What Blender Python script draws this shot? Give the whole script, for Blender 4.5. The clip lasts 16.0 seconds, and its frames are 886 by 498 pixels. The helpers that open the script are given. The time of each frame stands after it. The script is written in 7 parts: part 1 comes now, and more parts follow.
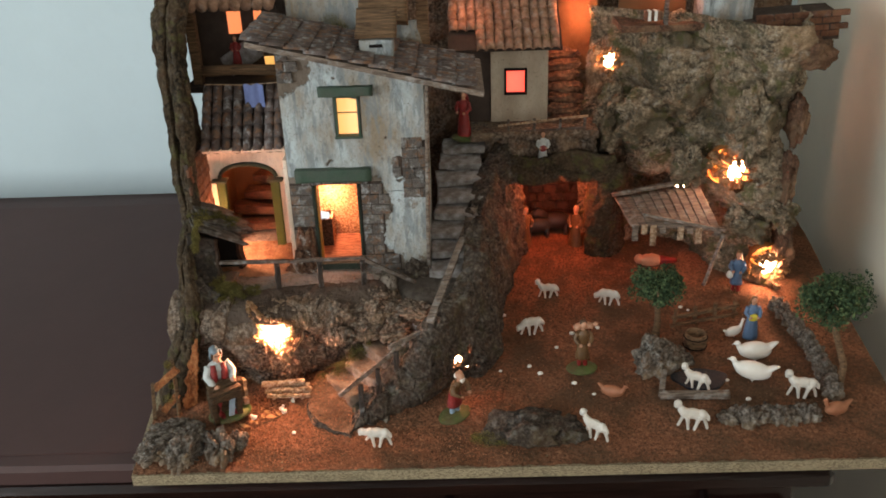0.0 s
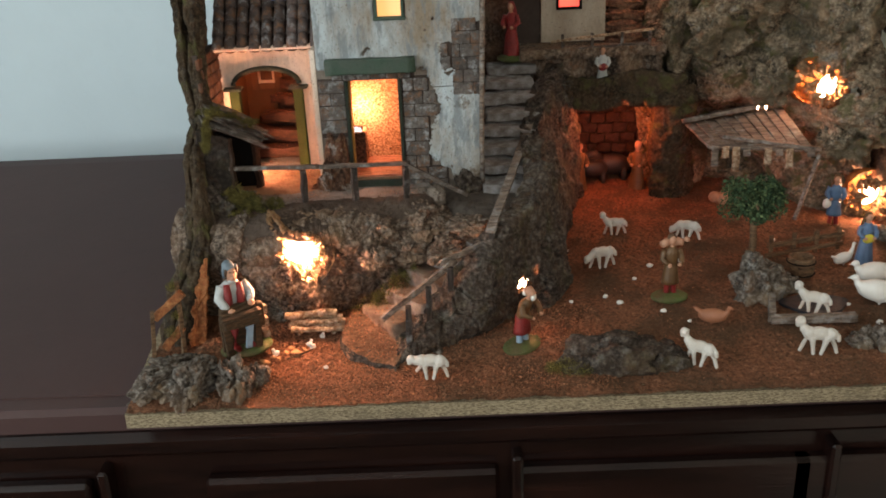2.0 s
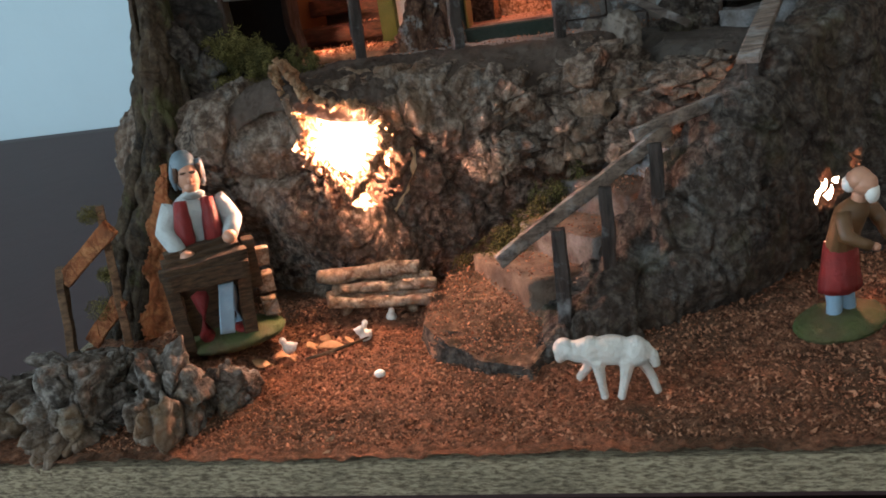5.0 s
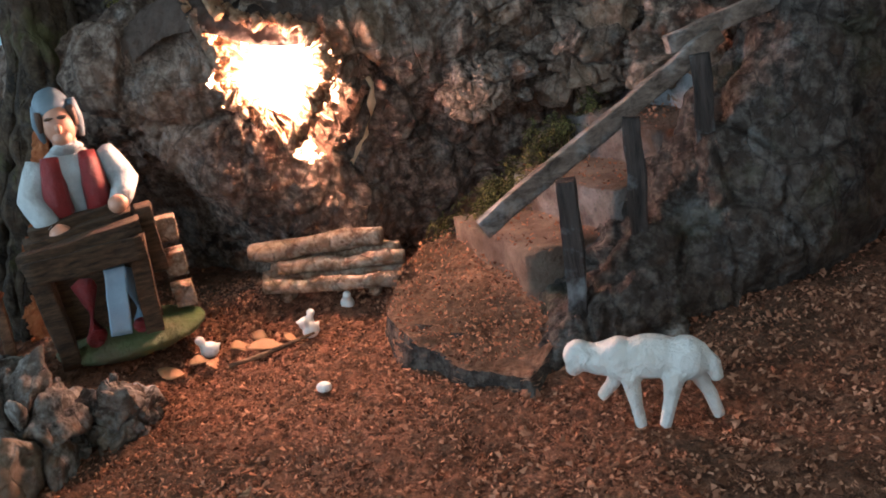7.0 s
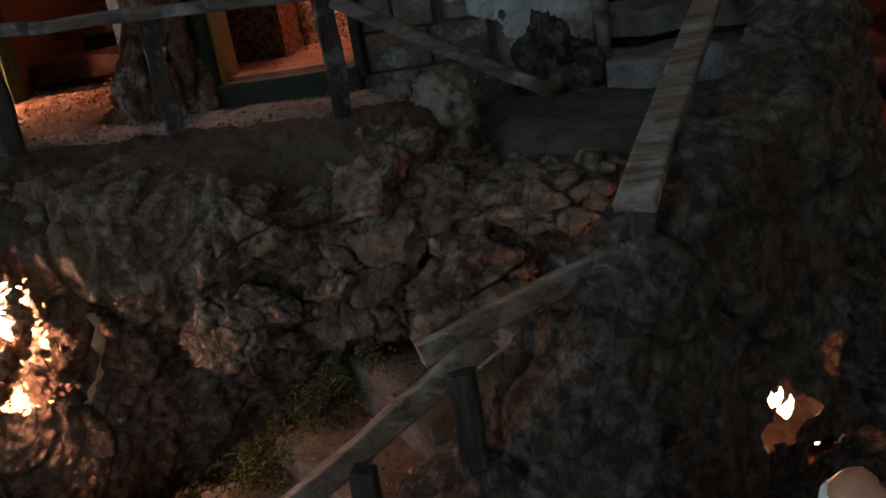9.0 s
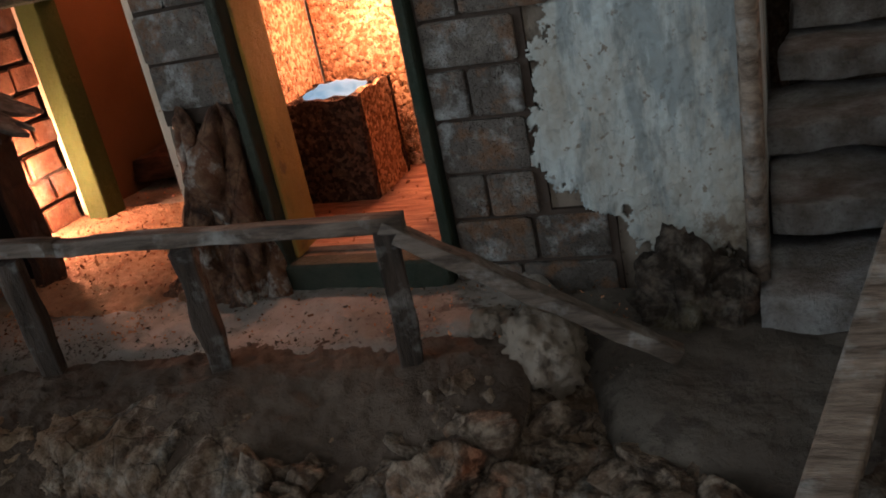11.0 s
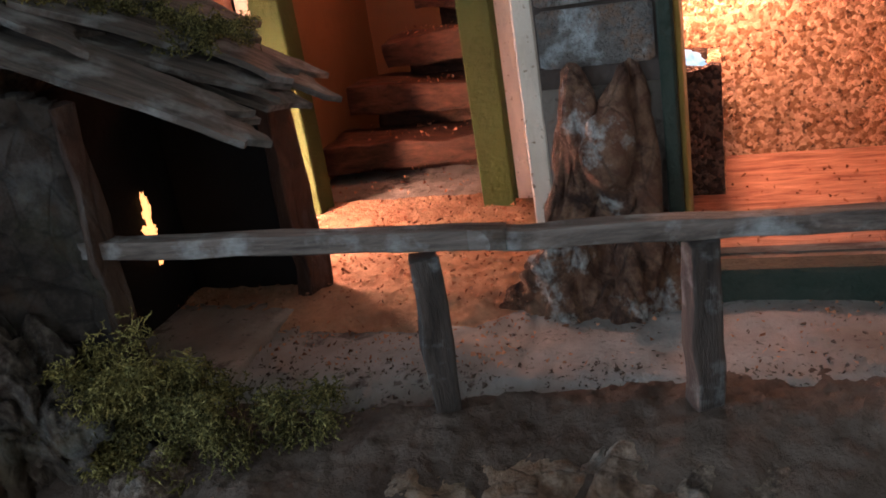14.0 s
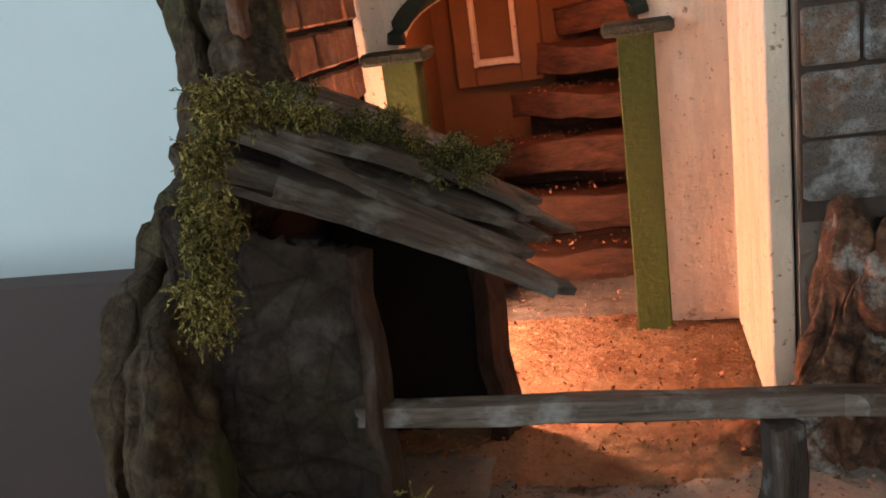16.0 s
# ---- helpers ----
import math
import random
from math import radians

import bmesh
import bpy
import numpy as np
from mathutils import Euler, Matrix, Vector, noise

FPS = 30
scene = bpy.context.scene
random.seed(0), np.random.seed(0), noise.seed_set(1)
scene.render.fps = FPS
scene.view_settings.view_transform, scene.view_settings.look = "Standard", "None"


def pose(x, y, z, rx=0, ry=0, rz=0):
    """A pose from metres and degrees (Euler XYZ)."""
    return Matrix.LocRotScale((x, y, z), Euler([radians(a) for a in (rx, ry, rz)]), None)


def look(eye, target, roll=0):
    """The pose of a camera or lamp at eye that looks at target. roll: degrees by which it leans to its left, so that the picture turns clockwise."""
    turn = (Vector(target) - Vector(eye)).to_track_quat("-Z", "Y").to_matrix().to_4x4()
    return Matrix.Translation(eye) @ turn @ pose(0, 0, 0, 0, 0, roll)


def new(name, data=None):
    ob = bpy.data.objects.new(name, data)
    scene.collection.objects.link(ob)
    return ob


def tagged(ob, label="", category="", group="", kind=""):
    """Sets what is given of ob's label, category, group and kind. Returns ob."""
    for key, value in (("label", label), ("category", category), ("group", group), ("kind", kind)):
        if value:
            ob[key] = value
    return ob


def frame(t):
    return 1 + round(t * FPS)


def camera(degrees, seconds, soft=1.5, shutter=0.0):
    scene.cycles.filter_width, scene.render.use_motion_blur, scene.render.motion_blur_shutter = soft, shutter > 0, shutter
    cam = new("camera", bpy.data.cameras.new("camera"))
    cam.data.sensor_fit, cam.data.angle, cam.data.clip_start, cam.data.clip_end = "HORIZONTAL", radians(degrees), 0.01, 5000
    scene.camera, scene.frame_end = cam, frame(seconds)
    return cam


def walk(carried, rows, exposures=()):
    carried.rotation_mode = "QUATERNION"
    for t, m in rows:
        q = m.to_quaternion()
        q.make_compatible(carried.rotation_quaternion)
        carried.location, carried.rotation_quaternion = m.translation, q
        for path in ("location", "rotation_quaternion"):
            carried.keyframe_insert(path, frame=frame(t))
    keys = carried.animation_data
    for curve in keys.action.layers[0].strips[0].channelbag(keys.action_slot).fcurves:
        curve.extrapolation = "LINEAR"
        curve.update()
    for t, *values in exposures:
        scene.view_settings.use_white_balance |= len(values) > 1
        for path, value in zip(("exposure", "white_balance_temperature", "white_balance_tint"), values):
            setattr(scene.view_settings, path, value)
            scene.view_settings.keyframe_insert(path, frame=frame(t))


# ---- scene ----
cam = camera(53.0, 16.0, soft=1.75)
PATH = [
    (0, (0.079, -0.1178, 0.7407), (0.042, 1.6824, -0.1292), -2.1),
    (0.5, (0.078, -0.1007, 0.679), (0.008, 1.7073, -0.1737), -2.7),
    (1, (0.055, -0.0713, 0.6035), (0.014, 1.7492, -0.223), -2.1),
    (1.5, (0.023, -0.0462, 0.542), (0.005, 1.8012, -0.2231), -1.2),
    (2, (-0.006, -0.005, 0.4757), (-0.03, 1.8549, -0.2601), -2.6),
    (2.5, (-0.01, 0.0863, 0.4043), (-0.082, 1.9614, -0.2872), -1.6),
    (3, (0.004, 0.2466, 0.3392), (-0.092, 2.1206, -0.3533), -2.5),
    (3.5, (0.017, 0.3557, 0.2801), (-0.128, 2.2219, -0.4235), -4.7),
    (4, (0.003, 0.4116, 0.2281), (-0.324, 2.2882, -0.3833), -7.1),
    (4.5, (0.0, 0.4472, 0.1957), (-0.438, 2.315, -0.3699), -7.9),
    (4.7, (-0.005, 0.4563, 0.1889), (-0.464, 2.321, -0.3707), -8.0),
    (6.8, (-0.028, 0.5732, 0.145), (-0.518, 2.4033, -0.4993), -10.5),
    (7, (-0.028, 0.5882, 0.1452), (-0.514, 2.4155, -0.5071), -10.4),
    (7.5, (-0.019, 0.6342, 0.1441), (-0.481, 2.4599, -0.5293), -10.3),
    (8, (-0.004, 0.687, 0.154), (-0.425, 2.518, -0.5313), -9.8),
    (8.5, (0.004, 0.7047, 0.1753), (-0.379, 2.5455, -0.5078), -9.4),
    (9, (0.029, 0.7092, 0.1984), (-0.342, 2.555, -0.4756), -9.5),
    (9.2, (0.035, 0.7151, 0.2055), (-0.333, 2.5695, -0.4493), -9.0),
    (11.3, (0.044, 0.826, 0.2706), (-0.791, 2.4877, -0.4638), -12.0),
    (11.5, (0.03, 0.8319, 0.2757), (-0.851, 2.4706, -0.4571), -11.8),
    (12, (0.025, 0.8258, 0.2786), (-0.811, 2.479, -0.4769), -9.9),
    (12.5, (-0.021, 0.8277, 0.2846), (-0.829, 2.4987, -0.4596), -9.4),
    (13, (-0.049, 0.8251, 0.2655), (-0.797, 2.5538, -0.4086), -10.0),
    (13.5, (-0.08, 0.8252, 0.2565), (-0.773, 2.5807, -0.4071), -9.9),
    (14, (-0.113, 0.8252, 0.2555), (-0.738, 2.5905, -0.4479), -9.4),
    (14.5, (-0.144, 0.8231, 0.2615), (-0.705, 2.6084, -0.4456), -9.1),
    (15, (-0.174, 0.8231, 0.2655), (-0.666, 2.6427, -0.405), -8.7),
    (15.5, (-0.196, 0.827, 0.2716), (-0.642, 2.6805, -0.3343), -8.5),
    (16, (-0.204, 0.8319, 0.2747), (-0.636, 2.7055, -0.2778), -7.9),
]
walk(cam, [(t, look(eye, target, roll)) for t, eye, target, roll in PATH],
     [(0, 0.16, 7450, 19), (3, -0.02, 7200, 18), (4.5, -0.15, 6300, 12), (6.8, -0.2, 5450, 10), (7.5, -0.42, 5500, 10), (8.0, -1.15, 5150, 9), (8.5, -1.4, 5500, 9),
      (9.2, -1.7, 6100, 10), (11.3, -0.6, 6700, 18), (12.5, -0.35, 6700, 20), (13.3, -0.15, 5900, 15), (14.3, -0.05, 5750, 14), (15, -0.08, 6000, 14), (16, -0.02, 6900, 17)])

# ---------------------------------------------------------------- light
world = bpy.data.worlds.new("room_light")
scene.world = world
world.use_nodes = True
wn = world.node_tree.nodes
wsky = wn.new("ShaderNodeTexSky")
wsky.sky_type = "NISHITA"
wsky.sun_disc = False
wsky.sun_elevation, wsky.sun_rotation = radians(35), radians(120)
world.node_tree.links.new(wsky.outputs[0], wn["Background"].inputs[0])
wn["Background"].inputs[1].default_value = 0.08

DAY = 50.0          # daylight through the side window of the room
FRONT_FILL = 15.0    # added fill through an unseen window behind the camera
BULB = 3.0          # scale of the small warm bulbs


def area_lamp(name, m, sx, sy, watts, colour):
    data = bpy.data.lights.new(name, "AREA")
    data.shape, data.size, data.size_y, data.energy, data.color = "RECTANGLE", sx, sy, watts, colour
    ob = new(name, data)
    ob.matrix_world = m
    return ob


def bulb_lamp(name, at, watts, colour=(1.0, 0.55, 0.25), radius=0.004):
    data = bpy.data.lights.new(name, "POINT")
    data.energy, data.color, data.shadow_soft_size = watts * BULB, colour, radius
    ob = new(name, data)
    ob.location = at
    return ob


area_lamp("window_daylight", look((-2.05, -0.5, 0.75), (-0.2, 0.9, 0.2)), 1.5, 1.2, DAY, (0.74, 0.92, 1.0))
# fill lamp in an unseen front window, added to lift the dark sides
area_lamp("front_window_daylight", look((0.05, -1.78, 0.8), (0.1, 1.2, 0.15)), 1.2, 1.0, FRONT_FILL, (0.86, 0.95, 1.0))
WARM, AMBER, RED = (1.0, 0.50, 0.31), (1.0, 0.35, 0.18), (1.0, 0.16, 0.07)

# ---------------------------------------------------------------- materials


class Nodes:
    """A short way to write node materials."""

    def __init__(self, name, rough=0.85, metal=0.0, spec=0.3):
        self.mat = bpy.data.materials.new(name)
        self.mat.use_nodes = True
        self.tree = self.mat.node_tree
        self.bsdf = self.tree.nodes["Principled BSDF"]
        self.bsdf.inputs["Roughness"].default_value = rough
        self.bsdf.inputs["Metallic"].default_value = metal
        self.bsdf.inputs["Specular IOR Level"].default_value = spec
        self.co = self.tree.nodes.new("ShaderNodeTexCoord").outputs["Object"]
        self.geo = self.tree.nodes.new("ShaderNodeNewGeometry")
        self.info = self.tree.nodes.new("ShaderNodeObjectInfo")
        self.height = None

    def link(self, a, b):
        self.tree.links.new(a, b)

    def stretch(self, sx, sy, sz):
        n = self.tree.nodes.new("ShaderNodeMapping")
        n.inputs["Scale"].default_value = (sx, sy, sz)
        self.link(self.co, n.inputs["Vector"])
        return n.outputs[0]

    def noise(self, scale, detail=5.0, rough=0.6, co=None, twist=0.0):
        n = self.tree.nodes.new("ShaderNodeTexNoise")
        n.inputs["Scale"].default_value = scale
        n.inputs["Detail"].default_value = detail
        n.inputs["Roughness"].default_value = rough
        n.inputs["Distortion"].default_value = twist
        self.link(co or self.co, n.inputs["Vector"])
        return n.outputs["Fac"]

    def cells(self, scale, feature="F1", co=None, out="Distance"):
        n = self.tree.nodes.new("ShaderNodeTexVoronoi")
        n.feature = feature
        n.inputs["Scale"].default_value = scale
        self.link(co or self.co, n.inputs["Vector"])
        return n.outputs[out]

    def ramp(self, fac, *stops):
        n = self.tree.nodes.new("ShaderNodeValToRGB")
        while len(n.color_ramp.elements) < len(stops):
            n.color_ramp.elements.new(0.5)
        for e, (at, c) in zip(n.color_ramp.elements, stops):
            e.position = at
            e.color = (c, c, c, 1) if isinstance(c, (int, float)) else (*c, 1)
        self.link(fac, n.inputs[0])
        return n.outputs[0]

    def mix(self, fac, a, b, mode="MIX"):
        n = self.tree.nodes.new("ShaderNodeMix")
        n.data_type, n.blend_type = "RGBA", mode
        for sock, v in ((n.inputs[0], fac), (n.inputs[6], a), (n.inputs[7], b)):
            if isinstance(v, (int, float)):
                sock.default_value = v
            elif isinstance(v, tuple):
                sock.default_value = (*v, 1)
            else:
                self.link(v, sock)
        return n.outputs[2]

    def math(self, op, a, b=0.5):
        n = self.tree.nodes.new("ShaderNodeMath")
        n.operation = op
        for sock, v in zip(n.inputs, (a, b)):
            if isinstance(v, (int, float)):
                sock.default_value = v
            else:
                self.link(v, sock)
        return n.outputs[0]

    def colour(self, c):
        if isinstance(c, tuple):
            self.bsdf.inputs["Base Color"].default_value = (*c, 1)
        else:
            self.link(c, self.bsdf.inputs["Base Color"])

    def bump(self, height, depth, strength=1.0):
        n = self.tree.nodes.new("ShaderNodeBump")
        n.inputs["Distance"].default_value = depth
        n.inputs["Strength"].default_value = strength
        self.link(height, n.inputs["Height"])
        if self.height is not None:
            self.link(self.height, n.inputs["Normal"])
        self.height = n.outputs[0]
        self.link(n.outputs[0], self.bsdf.inputs["Normal"])
        return self


def bark_material(name, dark, mid, light, moss=0.0, dust=0.35, grain=0.7, relief=1.0, cracks=0.42):
    k = Nodes(name, 0.88, spec=0.25)
    tall = k.stretch(1, 1, grain)
    if grain < 0.5:
        k.co = tall
    big, fine = k.noise(26, 6, 0.65, tall, 0.8), k.noise(190, 7, 0.72)
    base = k.mix(k.ramp(big, (0.36, 0.0), (0.64, 1.0)), dark, mid)
    base = k.mix(k.ramp(fine, (0.45, 0.0), (0.70, 0.9)), base, light)
    warm = min(1.0, sum(mid) / 0.38)
    base = k.mix(k.ramp(k.noise(75, 4, 0.6), (0.56, 0.0), (0.70, 0.6)), base, tuple(warm * c for c in (0.22, 0.095, 0.042)))
    base = k.mix(k.ramp(k.noise(9, 4, 0.6), (0.54, 0.0), (0.66, 0.55)), base, tuple(warm * c for c in (0.34, 0.215, 0.125)))
    crack = k.ramp(k.cells(105, "DISTANCE_TO_EDGE", tall), (0.0, 0.3), (0.06, 1.0))
    base = k.mix(cracks, base, crack, "MULTIPLY")
    if dust:
        base = k.mix(k.ramp(k.noise(58, 7, 0.7), (0.55, 0.0), (0.68, dust)), base, (0.46, 0.46, 0.43))
    if moss > 0.7:
        base = k.mix(k.ramp(k.noise(11, 6, 0.65), (0.50, 0.0), (0.60, 0.7)), base, (0.034, 0.032, 0.018))
    if moss:
        base = k.mix(k.ramp(k.noise(34, 5, 0.65), (0.54, 0.0), (0.63, moss)), base, (0.075, 0.075, 0.022))
    k.colour(base)
    k.bump(k.noise(120, 8, 0.75, tall), 0.0028 * relief).bump(k.noise(420, 5, 0.7), 0.0010 * relief).bump(crack, 0.0008, 0.6)
    return k.mat


def plain_material(name, colour, rough=0.6, vary=0.25, scale=120.0, depth=0.0006, spec=0.4, other=None):
    """Paint, wood or stone with stains at two scales."""
    k = Nodes(name, rough, spec=spec)
    dark = tuple(c * (1 - vary) for c in colour)
    c = k.mix(k.ramp(k.noise(scale * 0.25, 4, 0.6), (0.35, 0.0), (0.7, 1.0)), other or dark, colour)
    c = k.mix(k.ramp(k.noise(scale * 2.5, 5, 0.7), (0.5, 0.0), (0.8, 0.7)), c, dark)
    k.colour(c)
    k.bump(k.noise(scale * 2, 6, 0.7), depth)
    return k.mat


def wood_material(name, dark, light, along=(0.12, 1, 1), dust=0.0):
    k = Nodes(name, 0.8, spec=0.25)
    co = k.stretch(*along)
    c = k.mix(k.ramp(k.noise(260, 6, 0.7, co, 0.4), (0.35, 0.0), (0.7, 1.0)), dark, light)
    if dust:
        c = k.mix(k.ramp(k.noise(70, 5, 0.65), (0.52, 0.0), (0.7, dust)), c, (0.45, 0.46, 0.45))
    k.colour(c)
    k.bump(k.noise(300, 6, 0.75, co), 0.0012)
    return k.mat


def piece_material(name, low, high, rough=0.85, dust=0.3, depth=0.0012):
    """Bricks and tiles: each piece takes its own shade."""
    k = Nodes(name, rough, spec=0.25)
    k.co = k.geo.outputs["Position"]
    c = k.mix(k.info.outputs["Random"], low, high)
    c = k.mix(k.ramp(k.noise(120, 6, 0.7), (0.4, 0.0), (0.75, 0.8)), c, tuple(v * 0.45 for v in low))
    if dust:
        c = k.mix(k.ramp(k.noise(85, 6, 0.65), (0.52, 0.0), (0.68, dust)), c, (0.50, 0.52, 0.52))
        c = k.mix(k.ramp(k.noise(70, 5, 0.7), (0.50, 0.0), (0.62, 0.75)), c, (0.20, 0.10, 0.052))
    k.colour(c)
    k.bump(k.noise(330, 6, 0.75), depth).bump(k.noise(120, 5, 0.7), depth * 1.5)
    return k.mat


def glow_material(name, colour, strength):
    k = Nodes(name)
    k.bsdf.inputs["Emission Color"].default_value = (*colour, 1)
    k.bsdf.inputs["Emission Strength"].default_value = strength
    k.colour((0.8, 0.6, 0.4))
    return k.mat


M_BARK = bark_material("cork_bark", (0.024, 0.015, 0.010), (0.140, 0.090, 0.060), (0.35, 0.27, 0.205), 0, 0.22)
M_FIBRE = bark_material("orange_cork_fibre", (0.10, 0.045, 0.02), (0.36, 0.19, 0.09), (0.55, 0.36, 0.2), 0, 0.0)
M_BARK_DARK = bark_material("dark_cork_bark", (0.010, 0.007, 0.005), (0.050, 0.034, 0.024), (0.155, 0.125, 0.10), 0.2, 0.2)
M_BARK_CLIFF = bark_material("weathered_cliff_cork", (0.030, 0.023, 0.016), (0.25, 0.180, 0.115), (0.54, 0.42, 0.29), 0.75, 0.35, 2.4, 0.8)
M_BARK_MOSSY = bark_material("mossy_cork_bark", (0.010, 0.007, 0.004), (0.056, 0.034, 0.018), (0.12, 0.086, 0.050), 0.6, 0.08)
M_BARK_RED = bark_material("red_brown_cork", (0.03, 0.016, 0.010), (0.16, 0.075, 0.045), (0.24, 0.13, 0.08), 0, 0.0)
M_ROOT = bark_material("rusty_root_bark", (0.014, 0.008, 0.006), (0.115, 0.048, 0.026), (0.22, 0.12, 0.07), 0, 0.75, 0.6)
M_ROCK = bark_material("cork_rock", (0.020, 0.015, 0.011), (0.115, 0.086, 0.064), (0.27, 0.235, 0.20), 0.15, 0.5, 0.8, 0.35, 0.12)
M_RUSTPOST = bark_material("rust_dark_post", (0.007, 0.0035, 0.002), (0.034, 0.013, 0.007), (0.07, 0.032, 0.018), 0, 0.08, 0.4)
# orange that puts lamplight into the trunk foot and fence slats
M_LAMP_ORANGE = bark_material("lamp_orange_bark", (0.09, 0.028, 0.010), (0.42, 0.135, 0.048), (0.56, 0.25, 0.10), 0, 0.0)


def soil_material(name, dark, light):
    k = Nodes(name, 0.95, spec=0.15)
    c = k.mix(k.ramp(k.noise(260, 6, 0.75), (0.35, 0.0), (0.68, 1.0)), dark, light)
    c = k.mix(k.ramp(k.noise(14, 4, 0.6), (0.42, 0.0), (0.62, 0.75)), c, (0.085, 0.052, 0.030))
    k.colour(c)
    k.bump(k.noise(420, 6, 0.75), 0.004).bump(k.noise(130, 4, 0.6), 0.004)
    return k.mat


M_SOIL = soil_material("sawdust_soil", (0.070, 0.030, 0.016), (0.40, 0.180, 0.098))
M_SOIL_PALE = soil_material("dusty_soil", (0.13, 0.068, 0.042), (0.46, 0.27, 0.17))


def crumb_material():
    k = Nodes("sawdust_crumb", 0.95, spec=0.15)
    k.colour(k.ramp(k.geo.outputs["Random Per Island"], (0.0, (0.055, 0.024, 0.012)), (0.5, (0.26, 0.110, 0.058)), (1.0, (0.42, 0.205, 0.115))))
    return k.mat


M_CRUMB = crumb_material()


def chipboard_material():
    k = Nodes("chipboard", 0.85)
    co = k.stretch(0.3, 1, 1)
    c = k.mix(k.ramp(k.noise(800, 4, 0.65, co, 0.4), (0.38, 0.0), (0.62, 1.0)), (0.13, 0.095, 0.055), (0.44, 0.35, 0.22))
    c = k.mix(k.ramp(k.noise(30, 4), (0.5, 0.0), (0.75, 0.6)), c, (0.11, 0.09, 0.055))
    k.colour(c)
    k.bump(k.noise(700, 5, 0.7, co), 0.003)
    return k.mat


M_CHIP = chipboard_material()


def pressed_cork_material(name, low, high):
    k = Nodes(name, 0.9, spec=0.15)
    cell = k.cells(640, "F1", None, "Color")
    sep = k.tree.nodes.new("ShaderNodeSeparateColor")
    k.link(cell, sep.inputs[0])
    edge = k.cells(640, "DISTANCE_TO_EDGE")
    c = k.mix(k.ramp(sep.outputs[0], (0.25, 0.0), (0.9, 1.0)), low, high)
    c = k.mix(k.ramp(k.noise(430, 4), (0.57, 0.0), (0.64, 0.85)), c, tuple(v * 0.25 for v in low))
    k.colour(c)
    k.bump(edge, 0.002).bump(k.noise(500, 4), 0.001)
    return k.mat


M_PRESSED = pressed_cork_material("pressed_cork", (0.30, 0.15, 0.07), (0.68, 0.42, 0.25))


def plaster_material(name, paint, stain, bare, peel=0.60, pits=0.8, streak=0.0):
    k = Nodes(name, 0.9, spec=0.2)
    tall = k.stretch(1, 1, 0.4)
    c = k.mix(k.ramp(k.noise(18, 6, 0.65, tall), (0.38, 0.0), (0.66, 1.0)), stain, paint)
    c = k.mix(k.ramp(k.noise(130, 6, 0.7, tall), (0.5, 0.0), (0.75, 0.35)), c, stain)
    c = k.mix(k.ramp(k.noise(30, 9, 0.72), (peel, 0.0), (peel + 0.05, 0.85)), c, bare)
    c = k.mix(k.ramp(k.noise(430, 3, 0.5), (0.63, 0.0), (0.70, pits)), c, bare)
    if streak:
        c = k.mix(k.ramp(k.noise(75, 6, 0.7, k.stretch(1, 1, 0.22)), (0.49, 0.0), (0.57, streak)), c, tuple(0.40 * v for v in paint))
    k.colour(c)
    k.bump(k.noise(170, 7, 0.7), 0.0015).bump(k.noise(40, 4), 0.002)
    return k.mat


M_PLASTER = plaster_material("old_white_plaster", (0.40, 0.465, 0.485), (0.23, 0.185, 0.135), (0.14, 0.104, 0.076), 0.585, 0.8, 0.70)
M_PLASTER_PINK = plaster_material("pale_pink_plaster", (0.76, 0.65, 0.54), (0.56, 0.43, 0.32), (0.26, 0.17, 0.11), 0.66, 1.0, 0.25)
M_TERRACE = plaster_material("dusty_terrace", (0.260, 0.240, 0.220), (0.150, 0.124, 0.104), (0.075, 0.060, 0.050), 0.56)
M_STONE = piece_material("grey_stone_brick", (0.095, 0.080, 0.070), (0.19, 0.165, 0.145), dust=0.7, depth=0.003)
M_BRICK = piece_material("red_brick", (0.12, 0.050, 0.028), (0.22, 0.095, 0.055), dust=0.12)
M_CAVESTONE = piece_material("dark_cave_stone", (0.045, 0.022, 0.014), (0.085, 0.042, 0.027), dust=0.0, depth=0.003)
# mortar colour, also used to paint shade on unlit walls
M_MORTAR_SHADE = plain_material("dark_mortar_and_shade", (0.075, 0.055, 0.045), 0.95, 0.4, 150, 0.001, 0.1)
M_TILE = piece_material("grey_clay_tile", (0.085, 0.065, 0.058), (0.16, 0.125, 0.115), dust=0.45)
M_TILE_RED = piece_material("terracotta_tile", (0.28, 0.15, 0.10), (0.45, 0.27, 0.18), dust=0.2)
M_GREEN = plain_material("worn_green_paint", (0.022, 0.055, 0.033), 0.6, 0.5, 150, 0.0008, 0.4, (0.045, 0.062, 0.045))
M_GREEN_DARK = plain_material("dark_green_paint", (0.010, 0.022, 0.013), 0.7, 0.5, 150, 0.002, 0.25, (0.032, 0.034, 0.024))
M_OLIVE = plaster_material("olive_green_paint", (0.048, 0.070, 0.016), (0.030, 0.042, 0.012), (0.30, 0.22, 0.13), 0.73, 0.0)
M_YELLOW = plaster_material("ochre_yellow_paint", (0.31, 0.185, 0.040), (0.17, 0.115, 0.030), (0.10, 0.065, 0.028), 0.60, 0.3)
M_GREYWOOD = wood_material("weathered_grey_wood", (0.050, 0.034, 0.025), (0.27, 0.205, 0.160), (0.15, 1, 1), 0.4)
M_WOODX = wood_material("brown_bark_wood", (0.05, 0.027, 0.014), (0.24, 0.14, 0.075), (0.12, 1, 1))
